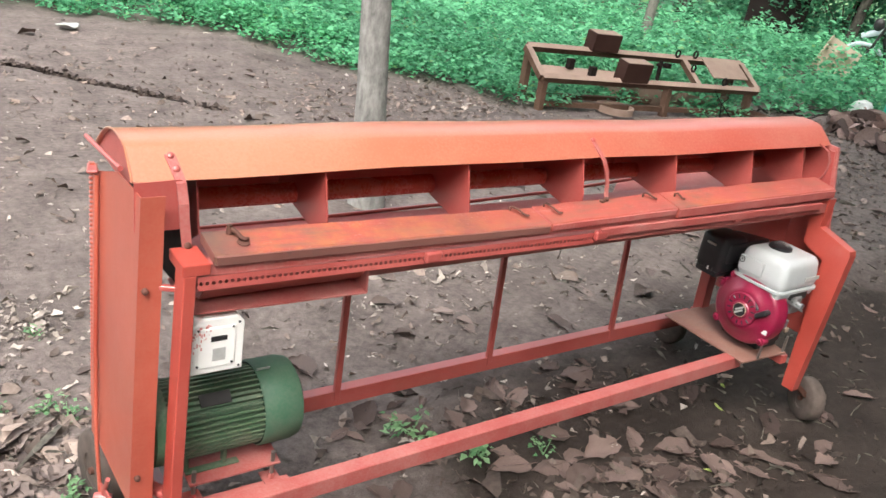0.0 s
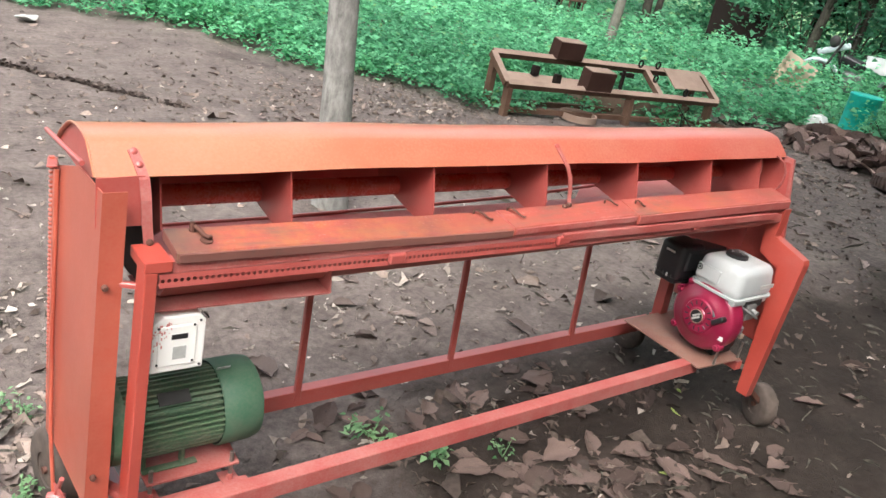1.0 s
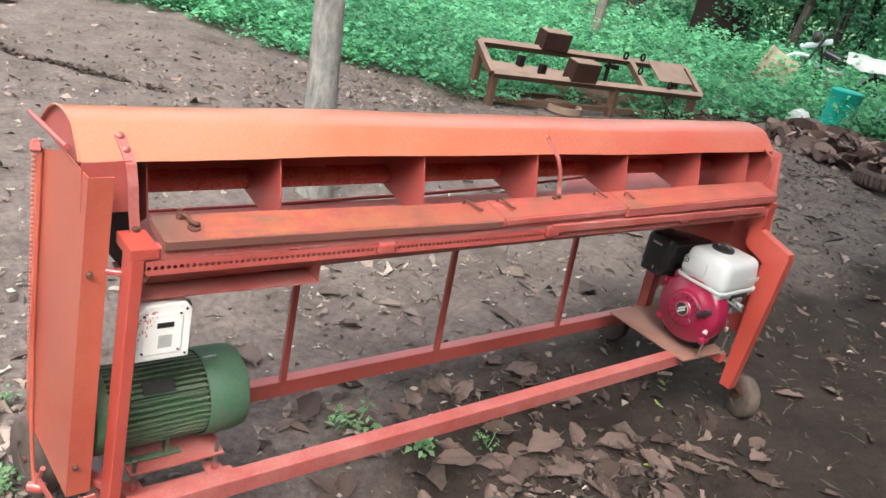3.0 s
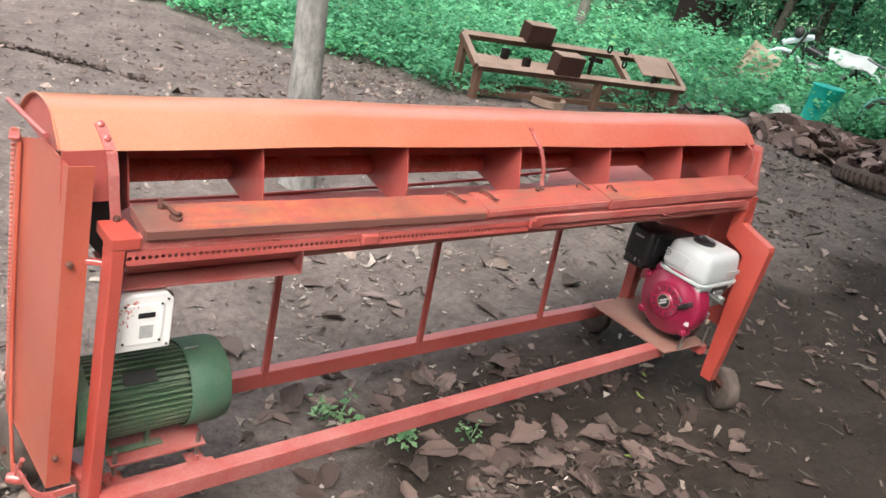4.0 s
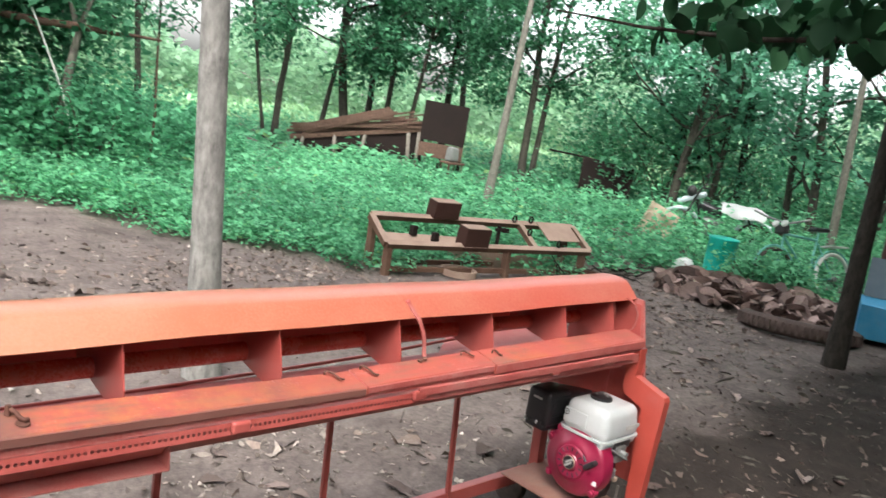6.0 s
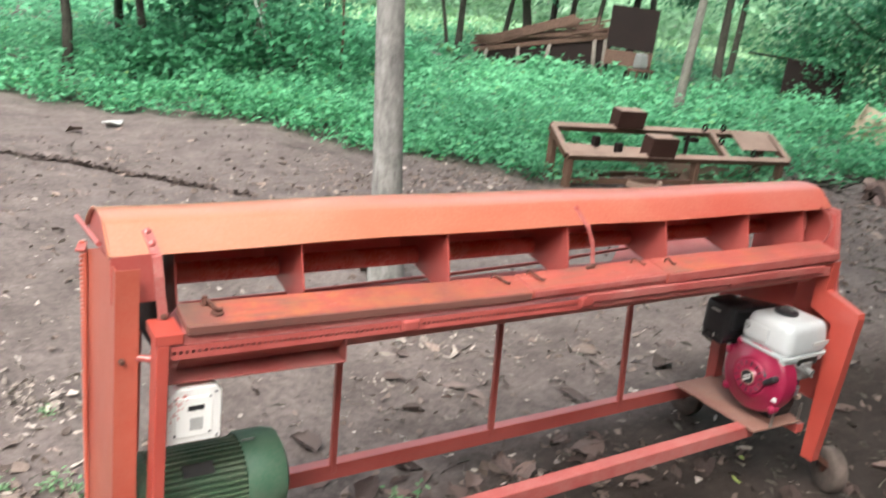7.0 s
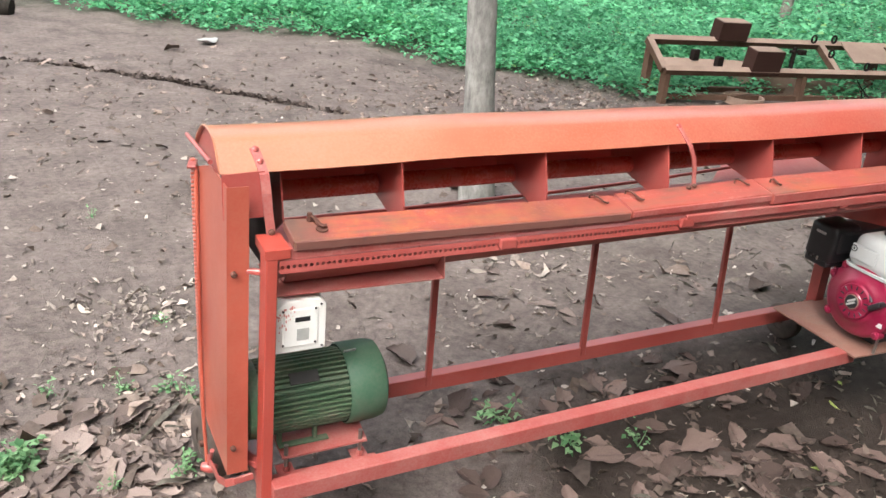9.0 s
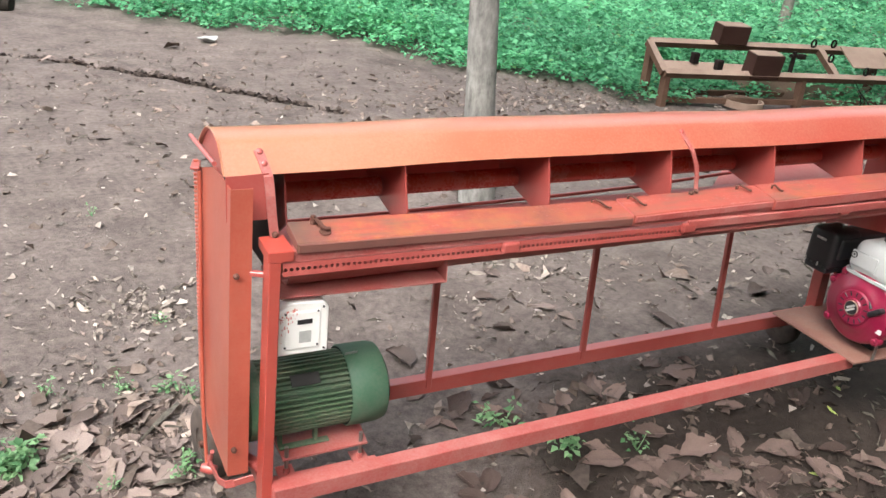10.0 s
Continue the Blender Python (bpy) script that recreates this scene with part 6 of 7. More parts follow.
# ---- two-wheelers ----
def spoked_wheel(parent, c, r, axis, tyre_mat):
    q = Vector(axis).normalized()
    u = q.orthogonal().normalized()
    w = q.cross(u)
    bm = bmesh.new()
    tube(bm, [Vector(c) + r * (math.cos(t) * u + math.sin(t) * w) for t in [2 * math.pi * k / 36 for k in range(37)]], 0.026, 8, False)
    wh = part("wheel", bm, tyre_mat, parent)
    bm = bmesh.new()
    for k in range(18):
        t = 2 * math.pi * k / 18
        tube(bm, [Vector(c), Vector(c) + (r - 0.02) * (math.cos(t) * u + math.sin(t) * w)], 0.0025, 4)
    part("spokes", bm, GREY_METAL, wh)
    bm = bmesh.new()
    tube(bm, [Vector(c) - q * 0.05, Vector(c) + q * 0.05], 0.03, 10)
    part("hub", bm, GREY_METAL, wh)


def bicycle(x, y, turn):
    b = thing("bicycle", (x, y, 0), "turquoise bicycle with pale tyres standing in the herbs", "bicycle")
    m = Matrix.Translation((x, y, 0)) @ Matrix.Rotation(turn, 4, "Z") @ Matrix.Rotation(radians(14), 4, "X")
    P = lambda u, h, s=0.0: m @ Vector((u, s, h))
    ax = m.to_3x3() @ Vector((0, 1, 0))
    spoked_wheel(b, P(0.52, 0.33), 0.31, ax, MUD_RUBBER)
    spoked_wheel(b, P(-0.52, 0.33), 0.31, ax, SACK)
    bm = bmesh.new()
    for a, c, r in ((P(-0.08, 0.30), P(0.36, 0.80), 0.018), (P(-0.22, 0.80), P(0.36, 0.84), 0.018), (P(-0.08, 0.30), P(-0.24, 0.90), 0.017), (P(-0.52, 0.33), P(-0.08, 0.30), 0.012), (P(-0.52, 0.33), P(-0.22, 0.78), 0.012)):
        tube(bm, [a, c], r, 8)
    part("frame", bm, TURQUOISE, b)
    bm = bmesh.new()
    tube(bm, [P(0.33, 0.95), P(0.38, 0.78), P(0.44, 0.55), P(0.52, 0.33)], 0.016, 8)
    part("fork", bm, TURQUOISE, b)
    bm = bmesh.new()
    tube(bm, [P(0.14, 1.02, 0.20), P(0.26, 0.99, 0.12), P(0.34, 0.97, 0), P(0.46, 1.06, -0.2), P(0.52, 1.14, -0.34)], 0.013, 8)
    part("handlebar", bm, GREY_METAL, b)
    bm = bmesh.new()
    box(bm, (-0.13, -0.07, -0.02), (0.13, 0.07, 0.03), 0.02, m @ Matrix.Translation((-0.25, 0, 0.93)), 3)
    part("saddle", bm, BLACK, b)
    bm = bmesh.new()
    box(bm, (-0.04, -0.08, -0.05), (0.06, 0.08, 0.06), 0.02, m @ Matrix.Translation((0.40, 0, 0.89)), 2)
    lamp_head = part("lamp_bracket", bm, MATT_BLACK, b)
    # two white discs, added to stand for bright highlights on the dark head
    for w in (-0.07, 0.07):
        bm = bmesh.new()
        lathe(bm, [(0, 0.03), (0.035, 0.026), (0.048, 0.0), (0, -0.02)], P(0.44, 0.96, w), (m.to_3x3() @ Vector((1, 0, 0.5))), 14)
        part("lamp", bm, SACK, lamp_head)
    bm = bmesh.new()
    tube(bm, [P(-0.10, 0.32, -0.05), P(-0.02, 0.02, -0.20)], 0.014, 7)
    part("stand", bm, CARD, b)
    for u in (0.52, -0.52):
        bm = bmesh.new()
        tube(bm, [P(u + 0.36 * math.cos(t), 0.33 + 0.36 * math.sin(t)) for t in [0.3 + 2.3 * k / 10 for k in range(11)]], 0.014, 6)
        part("mudguard", bm, TURQUOISE, b)
    bm = bmesh.new()
    box(bm, (-0.16, -0.09, -0.01), (0.16, 0.09, 0.01), 0.004, m @ Matrix.Translation((-0.55, 0, 0.74)))
    part("carrier", bm, SACK, b)


bicycle(9.61, 2.14, radians(161))


def motorbike(x, y, turn):
    b = thing("motorbike", (x, y, 0), "grey-blue motorbike parked in tall herbs", "motorbike")
    m = Matrix.Translation((x, y, 0)) @ Matrix.Rotation(turn, 4, "Z") @ Matrix.Rotation(radians(-5), 4, "X")
    P = lambda u, h, s=0.0: m @ Vector((u, s, h))
    ax = m.to_3x3() @ Vector((0, 1, 0))
    spoked_wheel(b, P(0.62, 0.30), 0.28, ax, RUBBER)
    spoked_wheel(b, P(-0.60, 0.30), 0.28, ax, RUBBER)
    bm = bmesh.new()
    box(bm, (-0.20, -0.11, -0.07), (0.20, 0.11, 0.07), 0.05, m @ Matrix.Translation((0.16, 0, 0.70)) @ Matrix.Rotation(radians(-14), 4, "Y"), 4)
    part("tank", bm, BLACK, b)
    bm = bmesh.new()
    box(bm, (-0.24, -0.05, -0.045), (0.24, 0.05, 0.045), 0.03, m @ Matrix.Translation((0.50, 0, 0.84)) @ Matrix.Rotation(radians(24), 4, "Y"), 3)
    part("front_cowl", bm, GREY_BLUE, b)
    bm = bmesh.new()
    bmesh.ops.create_grid(bm, x_segments=14, y_segments=10, size=0.5, matrix=m @ Matrix.Translation((-0.36, 0, 0.84)) @ Matrix.Diagonal((0.70, 0.46, 1, 1)))
    for v in bm.verts:
        q = m.inverted() @ v.co
        v.co.z -= 1.6 * max(0, abs(q.y) - 0.10) ** 1.2 + 0.5 * max(0, -0.60 - q.x)
        v.co += Vector(noise.noise_vector(v.co * 4)) * 0.05
    for fc in bm.faces:
        fc.smooth = True
    bmesh.ops.solidify(bm, geom=bm.faces[:], thickness=0.008)
    part("cover_sheet", bm, DULL_SHEET, b, "crumpled white plastic sheet")
    bm = bmesh.new()
    box(bm, (-0.24, -0.12, -0.04), (0.20, 0.12, 0.04), 0.03, m @ Matrix.Translation((-0.14, 0, 0.74)), 3)
    part("seat", bm, BLACK, b)
    bm = bmesh.new()
    box(bm, (-0.16, -0.12, -0.17), (0.18, 0.12, 0.14), 0.04, m @ Matrix.Translation((0.08, 0, 0.42)), 2)
    part("engine_block", bm, GREY_METAL, b)
    bm = bmesh.new()
    for s in (-0.09, 0.09):
        tube(bm, [P(0.40, 0.98, s), P(0.62, 0.30, s)], 0.022, 8)
        tube(bm, [P(-0.60, 0.30, s * 1.3), P(-0.42, 0.76, s * 1.3)], 0.020, 8)
    tube(bm, [P(0.42, 0.85), P(0.25, 0.35), P(-0.15, 0.30), P(-0.60, 0.30)], 0.022, 8)
    part("frame", bm, MATT_BLACK, b)
    bm = bmesh.new()
    tube(bm, [P(0.22, 1.08, 0.36), P(0.34, 1.06, 0.18), P(0.38, 1.00, 0), P(0.34, 1.06, -0.18), P(0.22, 1.08, -0.36)], 0.012, 8)
    for s in (-0.26, 0.26):
        tube(bm, [P(0.32, 1.06, s), P(0.30, 1.26, s * 1.25)], 0.006, 6)
        box(bm, (-0.01, -0.06, -0.04), (0.01, 0.06, 0.04), 0.01, m @ Matrix.Translation((0.30, s * 1.3, 1.28)))
    part("handlebar", bm, MATT_BLACK, b)
    bm = bmesh.new()
    bmesh.ops.create_icosphere(bm, subdivisions=3, radius=0.10, matrix=m @ Matrix.Translation((0.52, 0, 0.95)) @ Matrix.Diagonal((0.8, 1, 1, 1)))
    part("headlight", bm, MATT_BLACK, b)
    for u in (0.62, -0.60):
        bm = bmesh.new()
        tube(bm, [P(u + 0.33 * math.cos(t), 0.31 + 0.33 * math.sin(t)) for t in [0.4 + 2.1 * k / 10 for k in range(11)]], 0.035, 8)
        part("mudguard", bm, GREY_BLUE, b)


motorbike(12.2, 4.75, radians(115))

# ---- old cart with timber, and a dark board box, back under the trees ----
cart = thing("timber_cart", (11.5, 13.3, 0), "old flat cart loaded with brown timber under trees", "cart")
ca, cb = Vector((*away(56.0, 19.0), 0)), Vector((*away(46.9, 18.8), 0))
cx = (cb - ca).normalized()
cy = Vector((-cx.y, cx.x, 0))
CP = lambda u, s, z: ca + cx * u + cy * s + Vector((0, 0, z))
LEN = (cb - ca).length
rg = random.Random(9)
bm = bmesh.new()
plate(bm, [CP(0, 0, 0.42), CP(LEN, 0, 1.08), CP(LEN, 1.1, 1.12), CP(0, 1.1, 0.46)], 0.10)
part("bed", bm, BROWN_WOOD, cart)
# dark sheet added to stand for the shaded space under the bed
bm = bmesh.new()
plate(bm, [CP(0.1, 0.06, 0.10), CP(LEN, 0.06, 0.30), CP(LEN, 0.06, 0.98), CP(0.1, 0.06, 0.34)], 0.04)
part("dark_underside", bm, DARK_RUST, cart)
for k in range(26):
    s = rg.uniform(-0.05, 1.0)
    bm = bmesh.new()
    a = rg.uniform(-0.1, 0.5)
    bar(bm, CP(a, s, 0.47 + rg.uniform(0, 0.22)), CP(LEN - rg.uniform(-0.2, 0.9), s + rg.uniform(-0.2, 0.2), 1.05 + rg.uniform(0, 0.34)), rg.uniform(0.05, 0.12), rg.uniform(0.03, 0.07))
    part("timber", bm, BROWN_WOOD, cart)
for u in (0.3, 1.0, 1.7, LEN - 0.35, LEN - 0.1):
    bm = bmesh.new()
    tube(bm, [CP(u, 0.05, 0.40 + 0.21 * u), CP(u + rg.uniform(-0.1, 0.1), -0.05, 0)], 0.045, 7)
    part("prop", bm, PALE_WOOD, cart)
boxm = thing("board_box", (12.4, 12.3, 0), "dark rusty sheet box standing behind the herbs", "box")
da, db = Vector((*away(47.1, 18.2), 0)), Vector((*away(44.0, 18.2), 0))
dx = (db - da).normalized()
dyv = Vector((-dx.y, dx.x, 0))
bm = bmesh.new()
plate(bm, [da + Vector((0, 0, 0.85)), db + Vector((0, 0, 0.80)), db + Vector((0, 0, 1.68)), da + Vector((0, 0, 1.70))], -0.05)
part("front_board", bm, DARK_RUST, boxm)
bm = bmesh.new()
plate(bm, [da + Vector((0, 0, 0.48)), db + Vector((0, 0, 0.48)), db + Vector((0, 0, 0.79)), da + Vector((0, 0, 0.79))], -0.06)
part("sill", bm, BROWN_WOOD, boxm)
for k in (0.05, 0.5, 0.95):
    bm = bmesh.new()
    p = da.lerp(db, k) + dyv * 0.1
    bar(bm, p, p + Vector((0, 0, 1.6)), 0.06, 0.06, (1, 0, 0))
    part("post", bm, DARK_RUST, boxm)
# grey form on a stool before it, built for an unclear figure-like shape
p = da.lerp(db, 0.80) - dyv * 0.25
bm = bmesh.new()
box(bm, (p.x - 0.24, p.y - 0.16, 0.42), (p.x + 0.24, p.y + 0.16, 0.47), 0.01)
for sx in (-0.2, 0.2):
    for sy in (-0.12, 0.12):
        tube(bm, [(p.x + sx, p.y + sy, 0.43), (p.x + sx * 1.1, p.y + sy * 1.1, 0.0)], 0.022, 6)
single("stool", bm, BROWN_WOOD, "small pale wooden stool before the dark box", "stool")
bm = bmesh.new()
box(bm, (p.x - 0.15, p.y - 0.10, 0.472), (p.x + 0.12, p.y + 0.12, 0.78), 0.07, None, 3)
for v in bm.verts:
    v.co += Vector(noise.noise_vector(v.co * 5)) * 0.03
single("grey_form", bm, DULL_GREY, "unclear slumped grey form on the stool", "bag")

# second dark panel with a pole
da, db = Vector((*away(35.7, 19.0), 0)), Vector((*away(32.2, 18.8), 0))
bm = bmesh.new()
plate(bm, [da + Vector((0, 0, 0.02)), db + Vector((0, 0, 0.02)), db + Vector((0, 0, 0.92)), da + Vector((0, 0, 1.02))], -0.04)
tube(bm, [Vector((*away(38.1, 19.2), 1.05)), da + Vector((0, 0, 1.03)), db + Vector((0, 0, 0.93))], 0.022, 7)
single("scrap_sheet", bm, DARK_RUST, "dark rusty sheet panel standing in the herbs", "panel")
bm = bmesh.new()
a, b = away(25.0, 16.5), away(22.0, 16.0)
tube(bm, [(a[0], a[1], 0.55), (b[0], b[1], 0.40)], [0.10, 0.13], 9)
tube(bm, [(a[0], a[1], 0.5), (a[0], a[1], 0.0)], 0.06, 7)
tube(bm, [(b[0], b[1], 0.4), (b[0], b[1], 0.0)], 0.06, 7)
single("felled_log", bm, BROWN_WOOD, "brown felled log propped in the herbs", "log")

# ---- fallen leaves, scraps and seedlings ----
def big_leaf_mesh(sd, mat):
    """A dry broad leaf: pointed, torn at the rim, folded along its midrib and crumpled."""
    rg = random.Random(sd)
    bm = bmesh.new()
    n, half = 10, 3
    w, fold, curl = rg.uniform(0.20, 0.33), rg.uniform(-0.25, 0.55), rg.uniform(-0.5, 0.9)
    bow, twist = rg.uniform(-0.30, 0.30), rg.uniform(-0.5, 0.5)
    torn = {rg.randint(2, 8): rg.uniform(0.35, 0.8) for _ in range(rg.randint(0, 3))}
    rows = []
    for i in range(n + 1):
        q = i / n
        ww = w * (math.sin(math.pi * min(1, 0.03 + 0.97 * q ** 0.85)) ** 0.8) + 0.004
        row = []
        for j in range(-half, half + 1):
            t = j / half
            side = ww * (torn.get(i, 1.0) if j > 0 else 1.0) * (1 + 0.16 * rg.uniform(-1, 1) * abs(t))
            p = Vector((bow * (q - 0.5) ** 2 * 1.6 + side * t, q - 0.5 + 0.05 * rg.uniform(-1, 1) * abs(t), 0))
            z = fold * side * abs(t) + curl * side * t * t * 0.7 + 0.5 * twist * t * side * (q - 0.5) * 2
            z += 0.05 * noise.noise(Vector((p.x * 5 + sd, p.y * 5, 0.3))) + 0.022 * noise.noise(Vector((p.x * 15, p.y * 15, sd)))
            p.z = z + 0.10 * max(0, q - 0.72) * rg.choice((1, 1, 4)) * abs(t)
            row.append(bm.verts.new(p))
        rows.append(row)
    for a, b in zip(rows, rows[1:]):
        for j in range(2 * half):
            bm.faces.new((a[j], a[j + 1], b[j + 1], b[j])).smooth = True
    tube(bm, [(0.02, -0.66, 0.02), (0, -0.5, 0.012), (0, -0.1, 0.012), (0, 0.40, 0.006)], [0.009, 0.012, 0.009, 0.003], 4)
    zmin = min(v.co.z for v in bm.verts)
    for v in bm.verts:
        v.co.z -= zmin
    return finish(bm, "fallen_leaf", mat)


leaf_meshes = [big_leaf_mesh(100 + k, BIG_LEAF) for k in range(14)]
damp_shade_meshes = [big_leaf_mesh(130 + k, DAMP_SHADE_LEAF) for k in range(14)]
yellow_meshes = [big_leaf_mesh(160 + k, YELLOW_LEAF) for k in range(3)]
LITTER_SPOTS = [
    # x, y, spread x, spread y, count, size
    (1.30, -0.34, 0.36, 0.12, 26, 0.12), (0.75, -0.20, 0.32, 0.10, 24, 0.105), (1.75, -0.52, 0.30, 0.13, 8, 0.13), (2.5, -0.40, 0.5, 0.25, 3, 0.10),
    (-0.66, 0.40, 0.17, 0.14, 56, 0.115), (-0.85, 0.40, 0.14, 0.13, 28, 0.12), (-0.55, 0.72, 0.20, 0.20, 14, 0.08),
    (0.45, 0.38, 0.18, 0.08, 8, 0.12), (0.95, 0.30, 0.5, 0.12, 9, 0.11), (1.5, 0.12, 0.2, 0.12, 6, 0.11), (0.35, 0.12, 0.2, 0.1, 8, 0.12),
    (3.7, -0.2, 0.6, 0.3, 7, 0.14), (5.2, 0.6, 1.2, 0.8, 14, 0.14), (1.7, 1.0, 0.5, 0.3, 10, 0.11), (3.2, 0.9, 0.8, 0.6, 8, 0.12),
    (0.2, 3.5, 1.2, 1.2, 8, 0.12), (2.5, 3.6, 1.2, 0.6, 14, 0.12), (7.0, 2.0, 0.5, 0.6, 10, 0.14),
]
# the largest leaves: x, y, size, turn
BROAD_LEAVES = [(1.0, 0.34, 0.12, 0.6), (1.38, 0.31, 0.15, 2.6), (0.77, -0.03, 0.13, 2.2), (1.13, -0.09, 0.16, 2.7), (1.1, -0.21, 0.16, 2.5), (1.4, -0.2, 0.15, 2.4), (1.5, -0.33, 0.11, 1.0), (1.6, -0.26, 0.1, 2.3), (1.73, 0.04, 0.1, 0.3), (1.02, 0.03, 0.12, 2.3), (0.96, -0.17, 0.14, 2.9), (1.25, -0.22, 0.12, 2.2), (-0.6, 0.66, 0.15, 0.1), (-0.64, 0.51, 0.11, 0.0), (-0.62, 0.44, 0.15, 0.9), (-0.78, 0.55, 0.17, 0.6), (-0.71, 0.4, 0.16, 1.0), (-0.74, 0.76, 0.1, 0.3), (-0.73, 0.68, 0.11, 0.2), (-0.5, 0.46, 0.11, 0.8), (-0.56, 0.31, 0.14, 2.6), (-0.55, 0.54, 0.12, 1.6), (-0.84, 0.42, 0.13, 0.4), (0.37, 0.73, 0.12, 1.4), (0.46, 0.39, 0.13, 0.2), (0.99, 0.35, 0.11, 0.7), (0.56, 0.26, 0.1, 0.4)]
YELLOW_LEAVES = [(1.81, -0.07), (1.43, -0.33), (1.96, 0.03)]
rg = random.Random(77)
k = 0
for cx0, cy0, sx, sy, cnt, sz in LITTER_SPOTS:
    for _ in range(cnt):
        x, y = rg.gauss(cx0, sx), rg.gauss(cy0, sy)
        # leaves by the machine take the copies with shade in their colour
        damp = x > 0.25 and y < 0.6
        o = new("fallen_leaf", (damp_shade_meshes if damp else leaf_meshes)[k % 14])
        s = sz * rg.uniform(0.6, 1.25)
        o.matrix_basis = Matrix.Translation((x, y, float(ground_height(x, y)) + 0.002)) @ Euler((rg.uniform(-0.25, 0.25), rg.uniform(-0.25, 0.25), rg.uniform(0, 6.3))).to_matrix().to_4x4() @ Matrix.Scale(s, 4)
        tagged(o, "dull brown broad leaf on mud, darkened for damp and shade" if damp else "dry curled tan broad leaf lying on dirt", "leaf", "fallen leaves")
        k += 1

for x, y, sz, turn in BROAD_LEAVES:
    # same split: the darker copies carry damp and painted shade
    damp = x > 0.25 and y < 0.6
    o = new("fallen_leaf", (damp_shade_meshes if damp else leaf_meshes)[k % 14])
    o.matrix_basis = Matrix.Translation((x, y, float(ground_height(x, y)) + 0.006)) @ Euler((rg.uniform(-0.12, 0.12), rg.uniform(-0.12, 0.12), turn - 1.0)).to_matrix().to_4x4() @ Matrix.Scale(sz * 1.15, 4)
    tagged(o, "large brown leaf curled on mud, darkened for damp and shade" if damp else "large dry crumpled tan leaf on dirt", "leaf", "fallen leaves")
    k += 1
for k, (x, y) in enumerate(YELLOW_LEAVES):
    o = new("fallen_leaf", yellow_meshes[k])
    o.matrix_basis = Matrix.Translation((x, y, float(ground_height(x, y)) + 0.004)) @ Euler((0.15, 0.1, 1.3 * k)).to_matrix().to_4x4() @ Matrix.Scale(0.045, 4)
    tagged(o, "small fresh yellow-green leaf on dark mud", "leaf", "fallen leaves")

o = new("fallen_leaf", leaf_meshes[4])
o.matrix_basis = Matrix.Translation((3.77, -0.23, float(ground_height(3.77, -0.23)) + 0.006)) @ Euler((0.1, -0.1, 1.9)).to_matrix().to_4x4() @ Matrix.Scale(0.15, 4)
tagged(o, "pale tan broad leaf alone on dark mud", "leaf", "fallen leaves")

rng = np.random.default_rng(31)


def scatter(name, spots, size, mat, label, thin=1.0, form=CURL, form_faces=CURL_FACES):
    at = np.concatenate([np.stack([rng.normal(x, sx, n), rng.normal(y, sy, n)], -1) for x, y, sx, sy, n in spots])
    at = at[(at[:, 1] < herb_edge(at[:, 0]) + 0.3)]
    at = np.concatenate([at, (ground_height(at[:, 0], at[:, 1]) + 0.008)[:, None]], 1)
    v, f = leaves(rng, at, size * np.exp(rng.normal(-0.15, 0.45, len(at))), (-0.25, 0.4), thin, form, form_faces, 0.10 if thin > 0.5 else 0.03)
    tagged(new(name, quick_mesh(name, v, f, mat)), label, "leaf litter", kind="stuff")


scatter("leaf_litter", [(1.1, -0.34, 0.5, 0.14, 260), (1.0, 0.15, 0.6, 0.15, 60), (2.6, -0.2, 0.6, 0.4, 26)], 0.040, DAMP_SHADE_LITTER, "small brown leaves trodden into mud, darkened for damp and shade", 1.1)
scatter("leaf_litter", [(-0.65, 0.5, 0.25, 0.25, 500), (2.0, 2.0, 2.6, 2.0, 480), (0.5, 4.5, 2.0, 1.2, 1100), (0.2, 1.6, 0.9, 0.8, 100), (3.2, 4.2, 1.0, 0.5, 900),
                        (5.5, 2.2, 1.6, 1.2, 1300), (6.9, 2.4, 0.6, 0.8, 700), (4.5, -0.3, 1.6, 0.6, 120), (0.4, 0.6, 0.9, 0.25, 110)], 0.042, LITTER, "small dry brown leaves strewn over dirt", 1.1)
scatter("leaf_scraps", [(-0.50, 1.38, 0.16, 0.13, 190), (1.35, 1.25, 0.22, 0.14, 90), (1.9, 1.2, 0.4, 0.3, 70), (-0.75, 1.6, 0.4, 0.6, 60), (0.5, 3.0, 1.6, 1.4, 170),
                        (3.0, 4.3, 0.9, 0.45, 200), (5.0, 1.5, 1.5, 1.2, 60), (1.0, 0.6, 0.8, 0.3, 50), (-0.7, 0.7, 0.3, 0.3, 60)], 0.040, PALE_SCRAP, "pale dry leaf scraps scattered on dirt", 0.75)
# twigs and dark leaf rubbish pressed into the dirt
scatter("twig_litter", [(3.6, 0.4, 1.3, 0.9, 260), (1.5, 1.6, 1.4, 0.8, 70), (6.0, 1.6, 1.2, 1.2, 300), (1.2, -0.4, 0.7, 0.2, 80), (0.5, 4.6, 2.0, 1.0, 50), (-0.7, 0.6, 0.3, 0.4, 90)], 0.075, TRUNK_FAR, "dark twigs and rotted leaf bits pressed into dirt", 0.13)
scatter("leaf_litter", [(3.0, 0.2, 0.7, 0.6, 150), (4.4, 0.6, 1.2, 0.7, 260), (1.2, 0.2, 0.5, 0.2, 90)], 0.045, DAMP_SHADE_LITTER, "dark rotted leaf rubbish trodden into mud", 0.55)
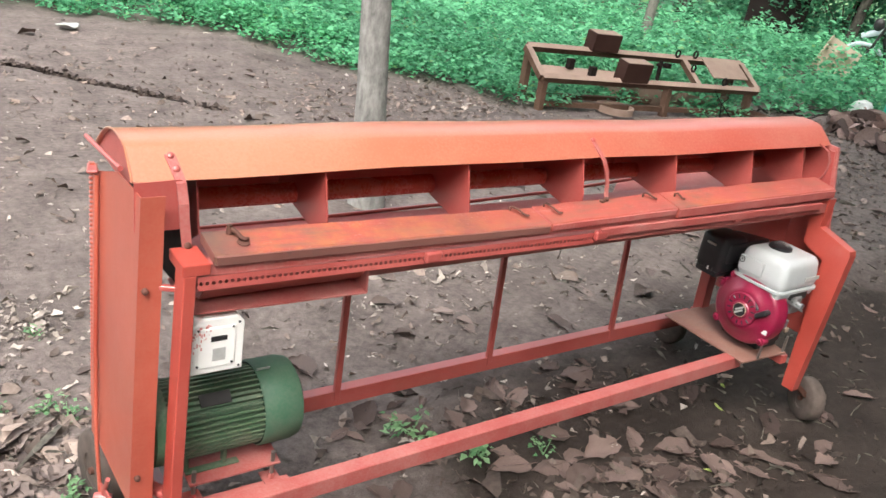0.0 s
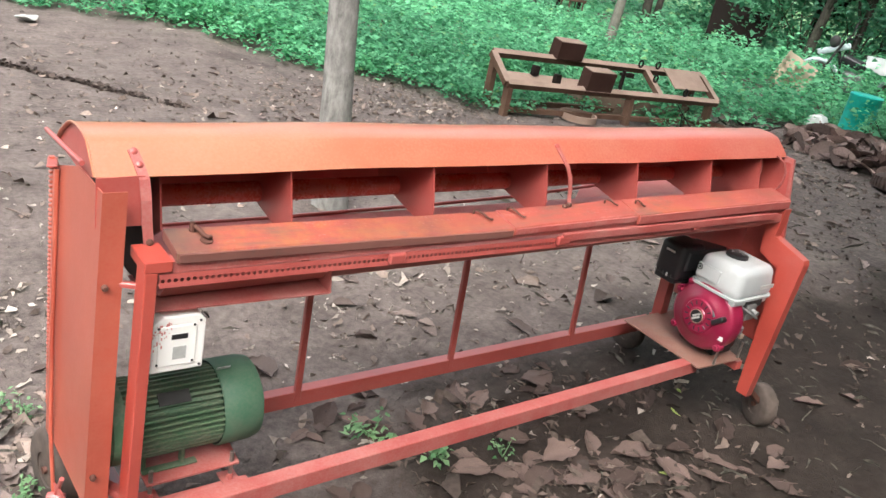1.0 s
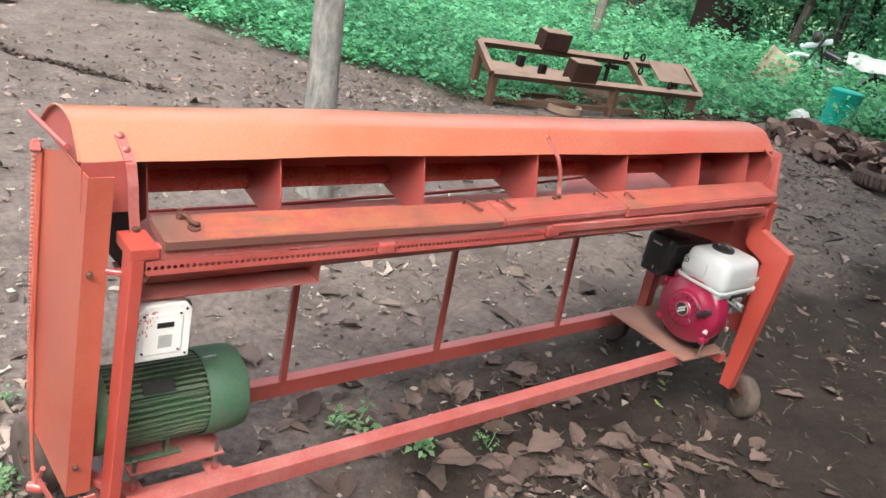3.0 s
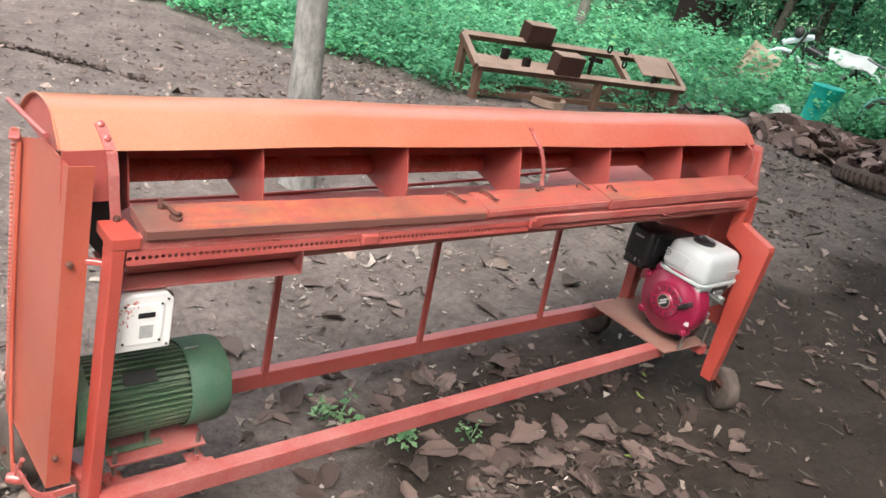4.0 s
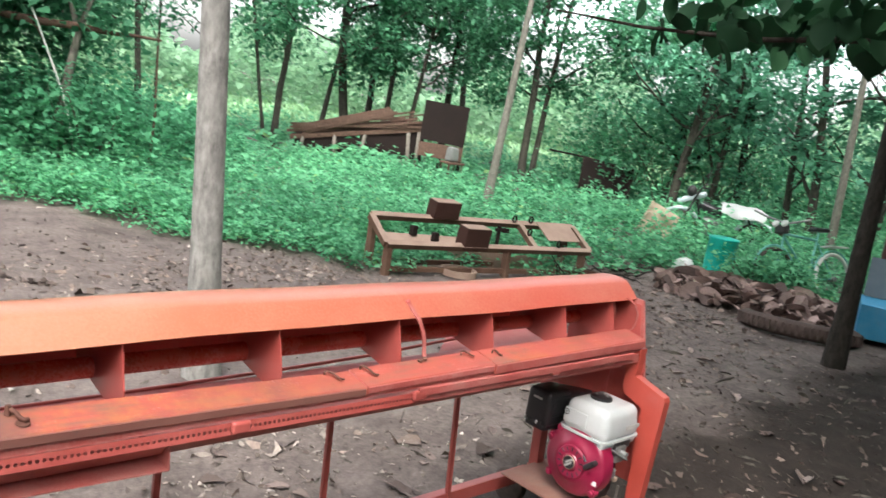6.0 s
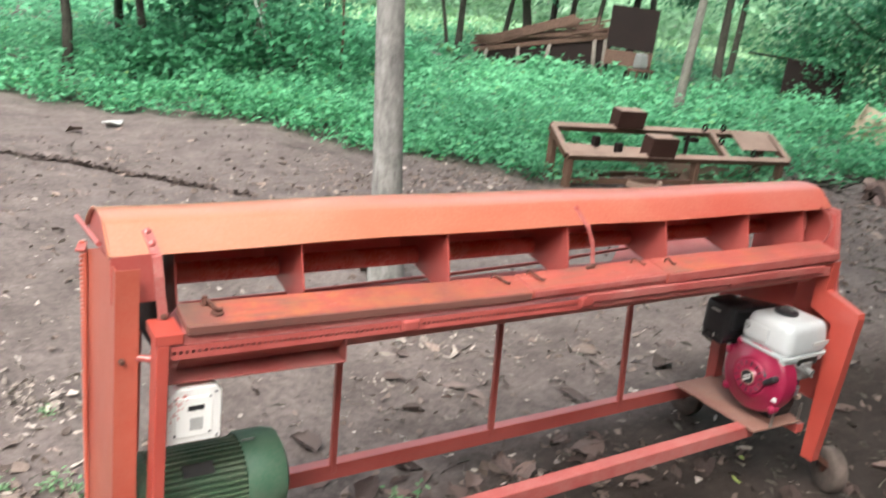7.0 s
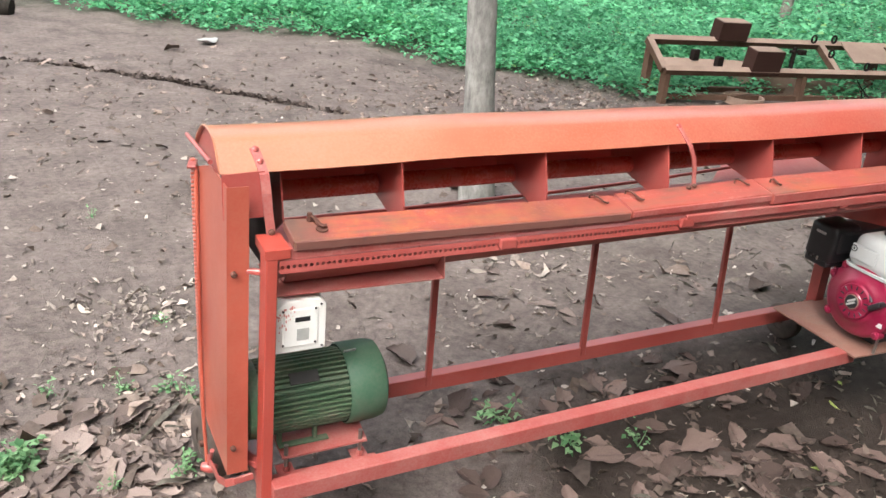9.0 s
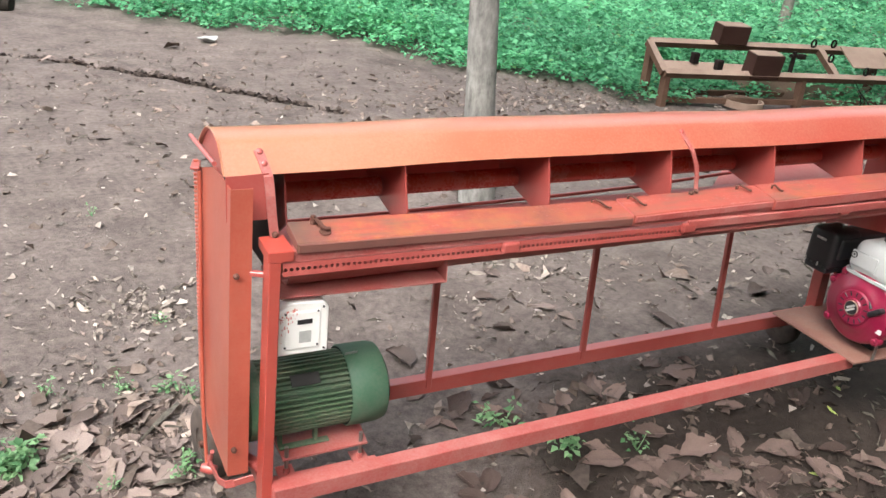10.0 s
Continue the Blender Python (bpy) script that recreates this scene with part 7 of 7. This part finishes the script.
scatter("leaf_scraps", [(0.2, 3.2, 1.3, 1.5, 420), (-0.9, 2.2, 0.6, 1.0, 160), (1.6, 1.3, 0.8, 0.5, 90), (3.4, 3.6, 1.0, 0.7, 260), (5.5, 2.0, 1.2, 1.0, 160)], 0.020, LITTER_PALE, "tiny dry leaf flakes scattered on dirt", 0.9, LEAF, LEAF_FACES)
scatter("leaf_scraps", [(0.55, 0.75, 0.45, 0.25, 46), (1.4, 0.9, 0.5, 0.35, 50), (0.9, 1.05, 0.12, 0.08, 26), (1.0, -0.1, 0.6, 0.3, 26)], 0.026, LITTER_PALE, "bright pale curled leaf bits on dirt", 0.8)
# crumbs of earth
n = 4500
at = np.stack([rng.uniform(-1.8, 8, n), rng.uniform(-0.8, 6.5, n)], -1)
at = np.concatenate([at, (ground_height(at[:, 0], at[:, 1]) + 0.002)[:, None]], 1)
v, f = leaves(rng, at, 0.018 * np.exp(rng.normal(0, 0.4, n)), (-0.1, 0.9), 1.4)
tagged(new("earth_crumbs", quick_mesh("earth_crumbs", v, f, EARTH)), "small crumbs of earth and twigs", "soil", kind="stuff")


# dark clods along the wheel rut
n = 3000
x = rng.uniform(-1.9, 1.5, n)
x = x[np.sin(3.1 * x + 0.4) + 0.6 * np.sin(8.3 * x) + 0.5 * np.sin(21 * x) + rng.normal(0, 0.5, n) > -0.75]
n = len(x)
y = 5.38 - 0.78 * x - 0.15 * x * x + 0.02 * np.sin(5 * x) + 0.015 * np.sin(13 * x) + rng.normal(0.0, 0.022, n)
at = np.stack([x, y, ground_height(x, y) + 0.006], -1)
v, f = leaves(rng, at, 0.026 * np.exp(rng.normal(0, 0.3, n)), (0.1, 1.2), 1.6)
tagged(new("rut_clods", quick_mesh("rut_clods", v, f, DARK_SOIL)), "dark crumbled clods of earth along a wheel rut", "soil", kind="stuff")


# seedlings
def seedling(x, y, h, cnt, sd):
    rg = np.random.default_rng(sd)
    s = thing("seedling", (x, y, 0), "small bright green weed sprouting from dirt", "weed", "weeds round the machine")
    bm = bmesh.new()
    tips = []
    for _ in range(4):
        a = rg.uniform(0, 6.3)
        pts = limb_points(rg, (x, y, 0), (math.cos(a) * 0.7, math.sin(a) * 0.7, 1), h * rg.uniform(0.7, 1.1), 4, 0.15)
        tube(bm, pts, [0.0025, 0.002, 0.0018, 0.0015, 0.001], 4)
        tips += pts[1:]
    part("stem", bm, SEEDLING, s)
    cnt = cnt * 2
    at = np.array([tips[i] for i in rg.integers(0, len(tips), cnt)]) + rg.normal(0, 0.014, (cnt, 3))
    v, f = leaves(rg, at, h * 0.27, (-0.4, 0.5), 0.9)
    o = new("leaves", quick_mesh("leaves", v - np.array([x, y, 0]), f, SEEDLING))
    o.parent = s


for k, (x, y, h, c) in enumerate([(0.70, 0.08, 0.10, 34), (0.54, 0.23, 0.11, 30), (0.93, -0.02, 0.07, 16), (-0.50, 0.33, 0.07, 26), (-0.92, 0.47, 0.10, 60), (-0.97, 0.50, 0.11, 60), (-0.62, 0.83, 0.06, 20),
                                   (-0.42, 0.72, 0.06, 20), (-0.48, 0.78, 0.07, 20), (-0.70, 0.32, 0.05, 14), (-0.85, 0.86, 0.06, 16), (-0.43, 1.25, 0.05, 14), (-0.60, 2.4, 0.05, 14)]):
    seedling(x, y, h, c, 200 + k)
# the pale stone at the herbs' edge
bm = bmesh.new()
bmesh.ops.create_icosphere(bm, subdivisions=3, radius=0.085, matrix=Matrix.Translation((0.79, 6.75, 0.03)) @ Matrix.Diagonal((1.25, 0.9, 0.18, 1)))
for v in bm.verts:
    v.co += Vector(noise.noise_vector(v.co * 9)) * 0.05
single("pale_stone", bm, LIGHT_GREY, "pale flat stone at the herbs' edge", "stone")
bm = bmesh.new()
tube(bm, [(-1.24, 8.32, 0.06), (-1.10, 8.26, 0.09), (-0.96, 8.21, 0.07)], [0.10, 0.12, 0.10], 9)
single("dark_log", bm, TRUNK_DARK, "short dark log lying on the dirt", "log")
